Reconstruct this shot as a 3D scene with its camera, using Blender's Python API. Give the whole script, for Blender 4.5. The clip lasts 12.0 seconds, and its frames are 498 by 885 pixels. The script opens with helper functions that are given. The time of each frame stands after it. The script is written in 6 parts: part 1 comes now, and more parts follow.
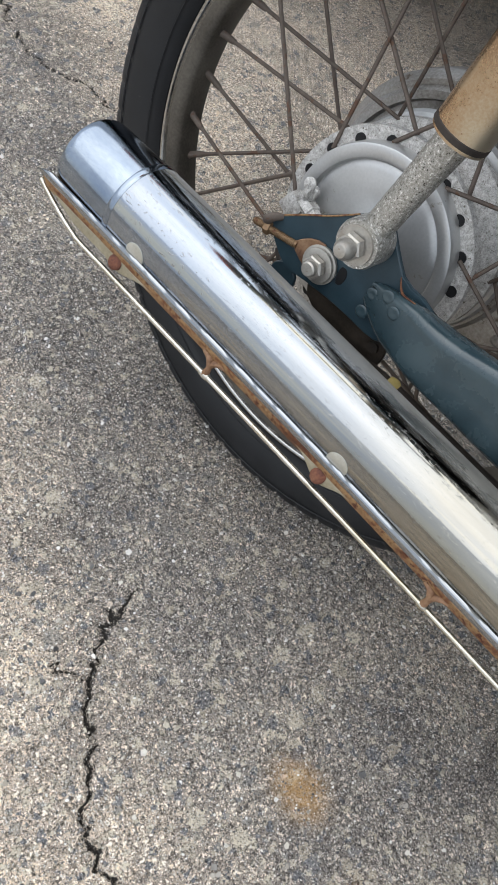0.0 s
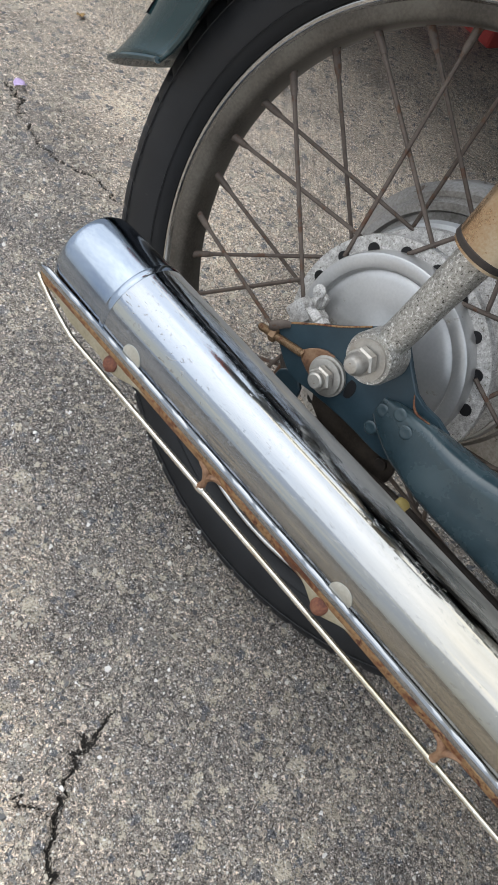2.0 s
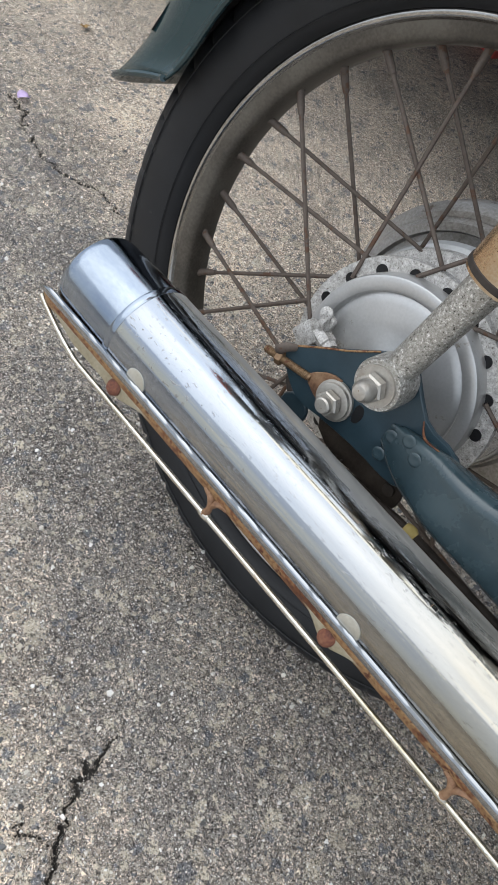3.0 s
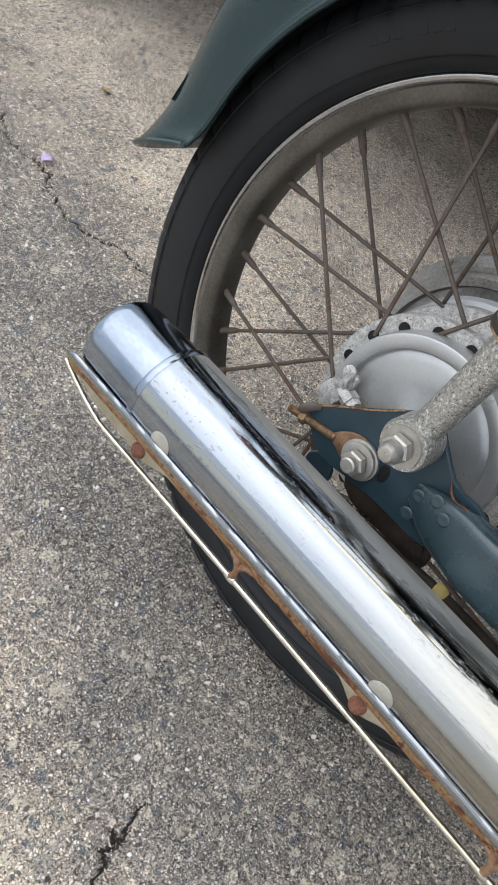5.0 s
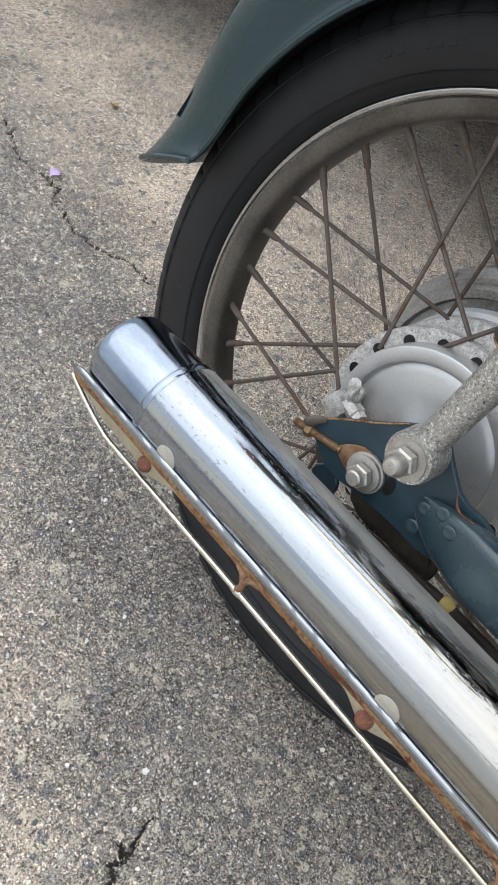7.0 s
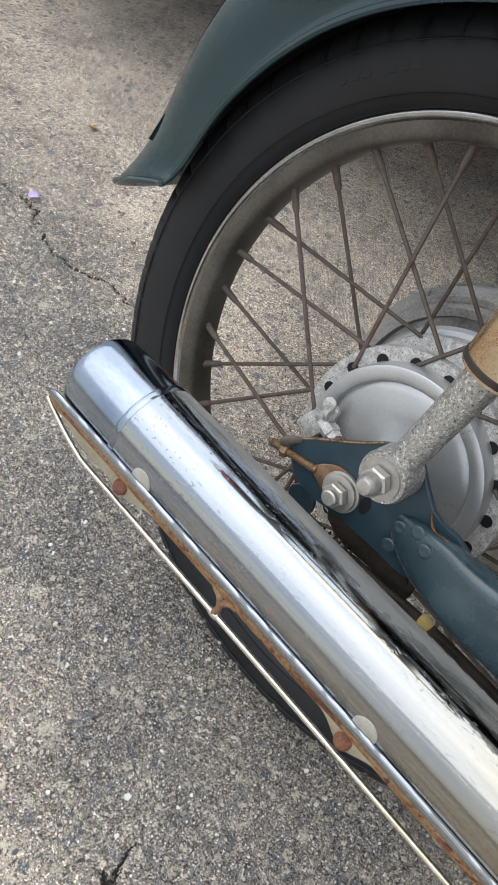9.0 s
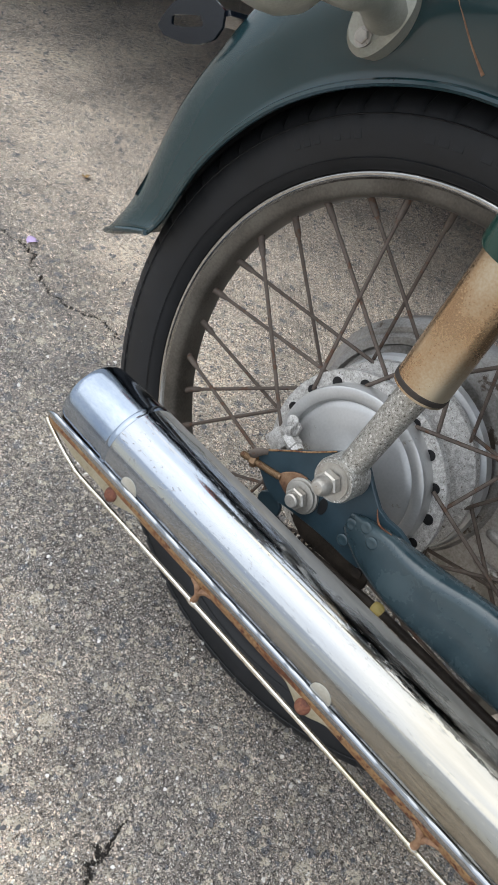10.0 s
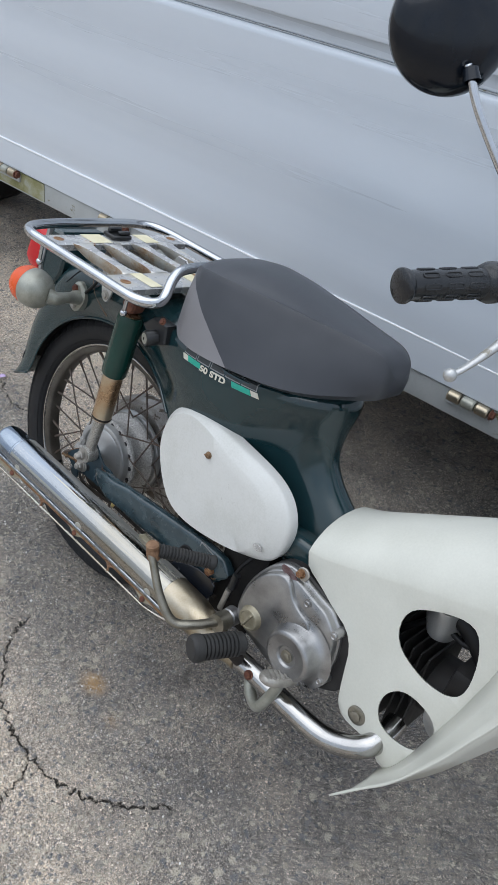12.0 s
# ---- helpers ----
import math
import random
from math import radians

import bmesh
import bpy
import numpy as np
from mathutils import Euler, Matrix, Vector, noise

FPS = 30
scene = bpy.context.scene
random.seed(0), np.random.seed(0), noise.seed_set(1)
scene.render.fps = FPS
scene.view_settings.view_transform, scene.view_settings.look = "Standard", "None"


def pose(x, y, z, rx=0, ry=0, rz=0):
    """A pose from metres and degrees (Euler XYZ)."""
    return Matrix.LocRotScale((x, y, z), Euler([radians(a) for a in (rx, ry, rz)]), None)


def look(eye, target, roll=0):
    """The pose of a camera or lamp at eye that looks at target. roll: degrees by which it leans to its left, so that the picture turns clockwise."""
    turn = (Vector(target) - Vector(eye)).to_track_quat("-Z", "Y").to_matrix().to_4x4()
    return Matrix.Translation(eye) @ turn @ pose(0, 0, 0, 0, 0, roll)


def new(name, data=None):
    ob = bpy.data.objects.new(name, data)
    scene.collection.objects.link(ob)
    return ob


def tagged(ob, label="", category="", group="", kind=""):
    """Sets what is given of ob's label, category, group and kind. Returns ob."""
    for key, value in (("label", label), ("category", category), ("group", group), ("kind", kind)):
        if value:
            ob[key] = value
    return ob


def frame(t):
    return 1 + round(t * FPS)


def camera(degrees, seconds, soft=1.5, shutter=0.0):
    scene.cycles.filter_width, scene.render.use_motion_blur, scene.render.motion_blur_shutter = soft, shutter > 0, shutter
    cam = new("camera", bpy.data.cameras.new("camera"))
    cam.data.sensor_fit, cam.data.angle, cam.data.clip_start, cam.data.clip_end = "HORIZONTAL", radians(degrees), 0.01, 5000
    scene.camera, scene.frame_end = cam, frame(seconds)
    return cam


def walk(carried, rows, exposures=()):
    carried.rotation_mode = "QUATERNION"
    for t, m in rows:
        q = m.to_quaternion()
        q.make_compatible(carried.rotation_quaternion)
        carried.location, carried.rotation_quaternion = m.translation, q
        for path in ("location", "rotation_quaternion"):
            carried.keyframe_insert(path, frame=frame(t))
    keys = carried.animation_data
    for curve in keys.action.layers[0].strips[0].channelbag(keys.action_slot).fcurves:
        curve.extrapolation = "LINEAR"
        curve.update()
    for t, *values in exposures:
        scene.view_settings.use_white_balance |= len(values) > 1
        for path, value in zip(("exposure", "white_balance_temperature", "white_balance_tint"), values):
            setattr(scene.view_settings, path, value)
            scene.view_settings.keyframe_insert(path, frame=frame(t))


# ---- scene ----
cam = camera(34.62, 12.0, soft=1.4)
# seconds, eye, yaw to the left, pitch, roll
ROWS = [
    (0, (0.1874, -0.4053, 0.6791), (-0.0475, 0.1043, -0.1486), 25.38),
    (0.5, (0.1912, -0.4010, 0.6615), (-0.1018, 0.1561, -0.1155), 24.85),
    (1, (0.1638, -0.3938, 0.6581), (-0.1353, 0.1708, -0.1111), 25.02),
    (1.5, (0.1591, -0.3812, 0.6560), (-0.1416, 0.1819, -0.1138), 24.97),
    (2, (0.1583, -0.3761, 0.6573), (-0.1431, 0.1880, -0.1114), 25.08),
    (2.5, (0.1511, -0.3726, 0.6604), (-0.1521, 0.1913, -0.1078), 25.09),
    (3, (0.1446, -0.3670, 0.6573), (-0.1627, 0.1976, -0.1087), 24.89),
    (3.5, (0.1371, -0.3658, 0.6594), (-0.1795, 0.1988, -0.1028), 24.30),
    (5.5, (0.1343, -0.3608, 0.6639), (-0.2372, 0.2026, -0.0740), 20.00),
    (6, (0.1340, -0.3643, 0.6659), (-0.2413, 0.1969, -0.0717), 19.69),
    (6.5, (0.1347, -0.3618, 0.6656), (-0.2444, 0.1976, -0.0715), 19.41),
    (8.5, (0.1378, -0.3523, 0.6662), (-0.2400, 0.2172, -0.0638), 19.22),
    (9, (0.1389, -0.3512, 0.6698), (-0.2435, 0.2269, -0.0511), 18.91),
    (9.5, (0.1459, -0.3584, 0.6796), (-0.2443, 0.2275, -0.0306), 18.43),
    (10, (0.1919, -0.3937, 0.7196), (-0.2138, 0.2066, 0.0303), 17.82),
    (10.5, (0.2748, -0.4214, 0.8906), (-0.1123, 0.1536, 0.1697), 17.62),
    (10.6, (0.2970, -0.4415, 0.9313), (-0.0879, 0.1409, 0.2153), 17.55),
    (11, (0.4317, -0.4795, 1.0991), (0.0320, 0.0723, 0.3672), 14.63),
    (11.5, (0.7144, -0.6147, 1.2201), (0.2633, -0.0414, 0.5360), 10.56),
    (12, (1.0129, -0.7329, 1.3162), (0.5020, -0.1238, 0.7096), 8.31),
]
walk(cam, [(t, look(eye, target, roll)) for t, eye, target, roll in ROWS], [(0.0, 0.86, 6420, 10), (9.5, 0.97, 6420, 10), (10.5, 0.94, 6420, 10), (11.0, 0.64, 6350, 10), (12.0, 0.50, 6120, 10)])
# ---- end of path ----
LEAN = radians(12.77)
GROUND = 0.0055

# ---- world, sun ----
world = bpy.data.worlds.new("overcast_sky")
scene.world = world
world.use_nodes = True
wn, wl = world.node_tree.nodes, world.node_tree.links
sky = wn.new("ShaderNodeTexSky")
sky.sky_type = "NISHITA"
sky.sun_disc = False
sky.sun_elevation, sky.sun_rotation = radians(68), radians(222)
sky.dust_density = 1.5
grey = wn.new("ShaderNodeHueSaturation")
grey.inputs["Saturation"].default_value = 0.4
wl.new(sky.outputs["Color"], grey.inputs["Color"])
# an even cloud cover over the clear sky
coords = wn.new("ShaderNodeTexCoord")
clouds = wn.new("ShaderNodeTexNoise")
clouds.inputs["Scale"].default_value, clouds.inputs["Detail"].default_value = 3.5, 5
wl.new(coords.outputs["Generated"], clouds.inputs["Vector"])
cover = wn.new("ShaderNodeValToRGB")
cover.color_ramp.elements[0].position, cover.color_ramp.elements[0].color = 0.3, (0.52, 0.62, 0.77, 1)
cover.color_ramp.elements[1].position, cover.color_ramp.elements[1].color = 0.7, (0.96, 0.99, 1.0, 1)
wl.new(clouds.outputs["Fac"], cover.inputs["Fac"])
bright = wn.new("ShaderNodeVectorMath")
bright.operation = "SCALE"
wl.new(cover.outputs["Color"], bright.inputs[0])
# an overcast sky is brightest overhead
height = wn.new("ShaderNodeSeparateXYZ")
wl.new(coords.outputs["Generated"], height.inputs[0])
dome = wn.new("ShaderNodeMapRange")
dome.inputs["To Min"].default_value, dome.inputs["To Max"].default_value = 3.2, 7.7
wl.new(height.outputs["Z"], dome.inputs["Value"])
wl.new(dome.outputs["Result"], bright.inputs["Scale"])
overcast = wn.new("ShaderNodeMix")
overcast.data_type = "RGBA"
overcast.inputs[0].default_value = 0.7
wl.new(grey.outputs["Color"], overcast.inputs[6])
wl.new(bright.outputs[0], overcast.inputs[7])
wl.new(overcast.outputs[2], wn["Background"].inputs["Color"])
wn["Background"].inputs["Strength"].default_value = 0.15
sun = new("sun", bpy.data.lights.new("sun", "SUN"))
sun.data.energy, sun.data.angle, sun.data.color = 1.1, radians(95), (1.0, 0.97, 0.92)
sun.matrix_world = look((-0.7, -0.4, 3.0), (0, 0, 0))
scene.view_settings.exposure = 0.85


# ---- materials ----
def material(name, colours, scale=40.0, rough=(0.4, 0.6), metal=0.0, bump=0.1, fine=400.0, spots=None, coat=0.0, spec=0.5, stretch=None, grain=0.35):
    """Noise at two scales over a run of colours, rough between two values, fine relief; spots: (colour, scale, share, rough) of rust, dirt or wear."""
    m = bpy.data.materials.new(name)
    m.use_nodes = True
    n, l = m.node_tree.nodes, m.node_tree.links
    b = n["Principled BSDF"]
    b.inputs["Metallic"].default_value = metal
    b.inputs["Coat Weight"].default_value = coat
    b.inputs["Coat Roughness"].default_value = 0.06
    b.inputs["Specular IOR Level"].default_value = spec
    tc = n.new("ShaderNodeTexCoord")
    src = tc.outputs["Object"]
    if stretch:
        mp = n.new("ShaderNodeMapping")
        mp.inputs["Scale"].default_value = stretch
        l.new(src, mp.inputs["Vector"])
        src = mp.outputs["Vector"]
    big = n.new("ShaderNodeTexNoise")
    big.inputs["Scale"].default_value, big.inputs["Detail"].default_value = scale, 8
    small = n.new("ShaderNodeTexNoise")
    small.inputs["Scale"].default_value, small.inputs["Detail"].default_value = fine, 4
    l.new(src, big.inputs["Vector"])
    l.new(src, small.inputs["Vector"])
    both = n.new("ShaderNodeMix")
    both.inputs[0].default_value = grain
    l.new(big.outputs["Fac"], both.inputs[2])
    l.new(small.outputs["Fac"], both.inputs[3])
    ramp = n.new("ShaderNodeValToRGB")
    while len(ramp.color_ramp.elements) < len(colours):
        ramp.color_ramp.elements.new(0.5)
    for i, c in enumerate(colours):
        e = ramp.color_ramp.elements[i]
        e.position = 0.36 + 0.28 * i / max(1, len(colours) - 1)
        e.color = (*c, 1)
    l.new(both.outputs[0], ramp.inputs["Fac"])
    colour, roughness = ramp.outputs["Color"], n.new("ShaderNodeMapRange")
    roughness.inputs["From Min"].default_value, roughness.inputs["From Max"].default_value = 0.35, 0.65
    roughness.inputs["To Min"].default_value, roughness.inputs["To Max"].default_value = rough
    l.new(both.outputs[0], roughness.inputs["Value"])
    rout = roughness.outputs["Result"]
    if spots:
        sc, ss, share, sr = spots
        patch = n.new("ShaderNodeTexNoise")
        patch.inputs["Scale"].default_value, patch.inputs["Detail"].default_value, patch.inputs["Roughness"].default_value = ss, 10, 0.68
        l.new(src, patch.inputs["Vector"])
        edge = n.new("ShaderNodeMapRange")
        edge.inputs["From Min"].default_value, edge.inputs["From Max"].default_value = 0.72 - share, 0.76 - share
        l.new(patch.outputs["Fac"], edge.inputs["Value"])
        mix = n.new("ShaderNodeMix")
        mix.data_type = "RGBA"
        l.new(edge.outputs["Result"], mix.inputs[0])
        l.new(colour, mix.inputs[6])
        mix.inputs[7].default_value = (*sc, 1)
        colour = mix.outputs[2]
        rm = n.new("ShaderNodeMix")
        l.new(edge.outputs["Result"], rm.inputs[0])
        l.new(rout, rm.inputs[2])
        rm.inputs[3].default_value = sr
        rout = rm.outputs[0]
        if metal > 0:
            mm = n.new("ShaderNodeMix")
            l.new(edge.outputs["Result"], mm.inputs[0])
            mm.inputs[2].default_value, mm.inputs[3].default_value = metal, 0.1
            l.new(mm.outputs[0], b.inputs["Metallic"])
    l.new(colour, b.inputs["Base Color"])
    l.new(rout, b.inputs["Roughness"])
    if bump:
        bp = n.new("ShaderNodeBump")
        bp.inputs["Strength"].default_value, bp.inputs["Distance"].default_value = bump, 0.001
        l.new(both.outputs[0], bp.inputs["Height"])
        l.new(bp.outputs["Normal"], b.inputs["Normal"])
    return m


RUST = (0.13, 0.045, 0.018)
chrome = material("chrome", [(0.46, 0.47, 0.49), (0.56, 0.57, 0.585)], 12, (0.05, 0.11), 1.0, 0.02, 300, (RUST, 60, 0.03, 0.7))
muffler_chrome = material("guard_chrome", [(0.24, 0.26, 0.29), (0.31, 0.32, 0.33)], 16, (0.10, 0.19), 1.0, 0.02, 420, ((0.24, 0.20, 0.15), 160, 0.06, 0.5), stretch=(0.14, 1, 1), grain=0.22)
# blue of the reflected sky is put into the cap's colour
cap_chrome = material("sky_tinted_cap_chrome", [(0.205, 0.245, 0.31), (0.26, 0.30, 0.355), (0.31, 0.35, 0.40)], 24, (0.12, 0.2), 1.0, 0.015, 500, ((0.26, 0.26, 0.265), 190, 0.03, 0.5), stretch=(0.5, 1, 1), grain=0.2)
heated_chrome = material("heated_chrome", [(0.30, 0.245, 0.165), (0.42, 0.365, 0.27), (0.47, 0.42, 0.33)], 18, (0.3, 0.42), 1.0, 0.03, 400, ((0.20, 0.10, 0.05), 50, 0.05, 0.6))
lever_steel = material("dull_lever_steel", [(0.20, 0.185, 0.15), (0.32, 0.30, 0.25)], 40, (0.3, 0.45), 0.85, 0.06, 500, ((0.16, 0.08, 0.04), 70, 0.06, 0.8))
rim_chrome = material("rim_chrome", [(0.30, 0.295, 0.28), (0.43, 0.42, 0.405)], 40, (0.14, 0.26), 1.0, 0.03, 700, ((0.14, 0.125, 0.10), 300, 0.05, 0.5))
rim_dull = material("rim_dull", [(0.050, 0.045, 0.038), (0.085, 0.076, 0.064), (0.12, 0.11, 0.092)], 26, (0.35, 0.55), 0.4, 0.08, 500)
spoke_metal = material("spoke_rust", [(0.075, 0.058, 0.047), (0.13, 0.105, 0.088)], 120, (0.55, 0.8), 0.25, 0.15, 700, ((0.10, 0.055, 0.035), 90, 0.16, 0.85))
rust = material("rust", [(0.045, 0.016, 0.010), (0.12, 0.042, 0.024), (0.18, 0.08, 0.045)], 90, (0.75, 0.95), 0.0, 0.5, 600)
red_stain = material("dull_red_stain", [(0.10, 0.045, 0.045), (0.20, 0.16, 0.16)], 60, (0.5, 0.7), 0.3, 0.1, 500)
rust_strip = material("rust_strip", [(0.07, 0.022, 0.010), (0.15, 0.058, 0.024), (0.29, 0.18, 0.085), (0.15, 0.07, 0.03)], 42, (0.45, 0.75), 0.25, 0.5, 420, ((0.07, 0.02, 0.010), 110, 0.14, 0.9), grain=0.45)
rust_tube = material("rusted_shock_tube", [(0.28, 0.16, 0.085), (0.44, 0.31, 0.19), (0.55, 0.48, 0.36)], 13, (0.22, 0.34), 0.85, 0.04, 700, ((0.22, 0.115, 0.055), 300, 0.06, 0.5), grain=0.2)
alloy = material("cast_alloy", [(0.40, 0.405, 0.40), (0.54, 0.54, 0.535)], 14, (0.32, 0.44), 0.7, 0.05, 500, ((0.25, 0.23, 0.19), 34, 0.09, 0.6), grain=0.25)
rust_tab = material("brown_rust_tab", [(0.10, 0.05, 0.028), (0.20, 0.11, 0.06), (0.27, 0.17, 0.10)], 70, (0.55, 0.8), 0.2, 0.3, 500)
golden_thread = material("rusty_golden_thread", [(0.14, 0.08, 0.042), (0.25, 0.165, 0.09)], 120, (0.4, 0.6), 0.5, 0.1, 700, ((0.12, 0.05, 0.025), 200, 0.12, 0.85))
alloy_pit = material("pitted_alloy", [(0.16, 0.15, 0.13), (0.34, 0.33, 0.30), (0.42, 0.41, 0.38), (0.82, 0.81, 0.78)], 480, (0.25, 0.5), 0.7, 1.0, 1000, ((0.13, 0.115, 0.09), 560, 0.10, 0.9), grain=0.5)
hub_alloy = material("oxidised_hub", [(0.27, 0.26, 0.245), (0.45, 0.44, 0.42), (0.66, 0.65, 0.63)], 260, (0.42, 0.65), 0.4, 0.7, 900, ((0.14, 0.12, 0.10), 340, 0.12, 0.9), grain=0.5)
engine_alloy = material("engine_alloy", [(0.22, 0.22, 0.22), (0.31, 0.308, 0.305), (0.40, 0.395, 0.39)], 22, (0.26, 0.38), 0.85, 0.03, 500, ((0.10, 0.09, 0.085), 40, 0.06, 0.7), grain=0.15)
steel_nut = material("zinc_nut", [(0.34, 0.32, 0.29), (0.50, 0.48, 0.44)], 100, (0.35, 0.6), 0.8, 0.15, 600, ((0.18, 0.12, 0.08), 300, 0.08, 0.8))
grey_metal = material("cast_bowl_metal", [(0.26, 0.265, 0.225), (0.39, 0.39, 0.34)], 50, (0.3, 0.45), 0.45, 0.06, 600, ((0.42, 0.41, 0.37), 160, 0.07, 0.6))

body_paint = material("body_green_paint", [(0.0058, 0.0225, 0.0265), (0.0095, 0.0310, 0.0365)], 7, (0.10, 0.20), 0.0, 0.0, 350, ((0.10, 0.11, 0.11), 320, 0.012, 0.6), coat=0.0, spec=0.68, grain=0.0)
worn_arm = material("worn_arm_paint", [(0.012, 0.026, 0.033), (0.022, 0.042, 0.052), (0.034, 0.058, 0.068)], 30, (0.16, 0.32), 0.0, 0.03, 400, ((0.075, 0.085, 0.09), 90, 0.055, 0.6), coat=0.3, grain=0.15)
plate_paint = material("worn_plate_paint", [(0.010, 0.026, 0.037), (0.020, 0.042, 0.056)], 45, (0.35, 0.5), 0.0, 0.05, 500, ((0.09, 0.055, 0.035), 70, 0.035, 0.8), grain=0.2)
gloss_black = material("gloss_black_plastic", [(0.004, 0.006, 0.010), (0.007, 0.010, 0.016)], 20, (0.1, 0.22), 0.0, 0.0, 300, ((0.09, 0.095, 0.10), 30, 0.05, 0.5), grain=0.1, spec=0.35)
moss = material("moss", [(0.15, 0.15, 0.05), (0.26, 0.25, 0.12), (0.38, 0.39, 0.34)], 22, (0.7, 0.9), 0.0, 0.3, 500)
pipe_steel = material("satin_pipe_steel", [(0.36, 0.355, 0.345), (0.46, 0.455, 0.445)], 16, (0.13, 0.24), 1.0, 0.01, 500, ((0.26, 0.2, 0.13), 60, 0.04, 0.5), grain=0.08)
guard_plate = material("guard_plate", [(0.24, 0.21, 0.14), (0.36, 0.33, 0.25)], 60, (0.35, 0.5), 0.5, 0.15, 500, ((0.17, 0.075, 0.035), 120, 0.08, 0.8))
pale_pad = material("pale_scuffed_metal", [(0.38, 0.37, 0.32), (0.52, 0.51, 0.46)], 60, (0.35, 0.5), 0.5, 0.2, 500, ((0.30, 0.24, 0.15), 160, 0.08, 0.7))
pale_rail = material("aged_plated_rail", [(0.34, 0.30, 0.22), (0.48, 0.45, 0.38), (0.55, 0.53, 0.48)], 40, (0.18, 0.32), 0.9, 0.08, 500, ((0.26, 0.17, 0.09), 120, 0.10, 0.6), stretch=(0.3, 1, 1))
green_gloss = material("green_shock_cover", [(0.005, 0.032, 0.025), (0.0075, 0.042, 0.033)], 15, (0.14, 0.26), 0.0, 0.01, 500, ((0.05, 0.07, 0.06), 90, 0.04, 0.6))
tyre_rubber = material("tyre_rubber", [(0.0080, 0.0088, 0.0102), (0.0155, 0.0163, 0.0180)], 30, (0.5, 0.66), 0.0, 0.1, 700, ((0.055, 0.052, 0.048), 120, 0.05, 0.9), spec=0.35)
black_rubber = material("black_rubber", [(0.005, 0.005, 0.0055), (0.011, 0.011, 0.012)], 40, (0.36, 0.52), 0.0, 0.1, 600, spec=0.3)
worn_rubber = material("worn_grey_rubber", [(0.022, 0.022, 0.022), (0.040, 0.039, 0.038)], 50, (0.5, 0.65), 0.0, 0.15, 600, spec=0.3)
grip_rubber = material("polished_grip_rubber", [(0.010, 0.011, 0.013), (0.018, 0.019, 0.021)], 40, (0.2, 0.34), 0.0, 0.03, 600, spec=0.5)
cable_black = material("cable_black", [(0.016, 0.014, 0.013), (0.045, 0.036, 0.03)], 60, (0.5, 0.75), 0.0, 0.15, 600, spec=0.3)
cable_brown = material("grimy_brown_steel", [(0.020, 0.016, 0.013), (0.055, 0.045, 0.037)], 70, (0.45, 0.7), 0.2, 0.2, 600, spec=0.3)
black_plastic = material("black_plastic", [(0.009, 0.010, 0.011), (0.016, 0.017, 0.018)], 30, (0.28, 0.5), 0.0, 0.05, 500, ((0.13, 0.13, 0.13), 70, 0.06, 0.7))
seat_dark = material("seat_vinyl_dark", [(0.034, 0.037, 0.044), (0.048, 0.051, 0.059)], 14, (0.34, 0.45), 0.0, 0.3, 1500, spec=0.4)
seat_light = material("seat_vinyl_grey", [(0.17, 0.165, 0.172), (0.19, 0.185, 0.192)], 14, (0.5, 0.6), 0.0, 0.35, 1500)
white_plastic = material("white_plastic", [(0.545, 0.545, 0.51), (0.60, 0.60, 0.57), (0.63, 0.63, 0.605)], 11, (0.3, 0.45), 0.0, 0.02, 300, ((0.44, 0.42, 0.39), 28, 0.075, 0.6))
cream_plastic = material("cream_plastic", [(0.56, 0.56, 0.50), (0.62, 0.62, 0.555)], 9, (0.32, 0.46), 0.0, 0.01, 300, ((0.48, 0.46, 0.40), 40, 0.03, 0.6))
rack_paint = material("rack_grey_paint", [(0.42, 0.425, 0.43), (0.52, 0.52, 0.52), (0.58, 0.56, 0.51)], 30, (0.2, 0.36), 0.5, 0.04, 400, ((0.25, 0.11, 0.05), 20, 0.10, 0.85), grain=0.15)
rack_rust = material("rack_rusted_edge", [(0.52, 0.52, 0.50), (0.46, 0.43, 0.37), (0.36, 0.26, 0.17), (0.20, 0.10, 0.05)], 18, (0.4, 0.6), 0.2, 0.15, 400)
tape = material("aged_tape", [(0.58, 0.53, 0.34), (0.68, 0.64, 0.48)], 40, (0.5, 0.65), 0.0, 0.1, 400)
red_lens = material("red_lens", [(0.40, 0.006, 0.010), (0.52, 0.010, 0.016)], 20, (0.12, 0.25), 0.0, 0.05, 300, coat=0.0, spec=0.35)
amber_lens = material("amber_lens", [(0.60, 0.075, 0.014), (0.70, 0.10, 0.020)], 20, (0.18, 0.3), 0.0, 0.05, 300, coat=0.0, spec=0.35)
# engine alloy with the shade of gaps and recesses put into its colour
dark_alloy = material("shade_and_mark_alloy", [(0.018, 0.017, 0.017), (0.04, 0.037, 0.036)], 40, (0.5, 0.75), 0.2, 0.1, 500)
chain_alloy = material("chain_case_alloy", [(0.19, 0.175, 0.155), (0.32, 0.305, 0.285), (0.46, 0.45, 0.435)], 20, (0.3, 0.5), 0.5, 0.1, 500, ((0.11, 0.085, 0.065), 30, 0.15, 0.85))
yellow_paint = material("yellow_mark", [(0.55, 0.42, 0.12), (0.62, 0.50, 0.2)], 200, (0.6, 0.8))
decal_green = material("decal_green", [(0.02, 0.33, 0.24), (0.03, 0.38, 0.28)], 60, (0.35, 0.5))
decal_cream = material("decal_cream", [(0.55, 0.53, 0.45), (0.6, 0.58, 0.5)], 60, (0.35, 0.5))
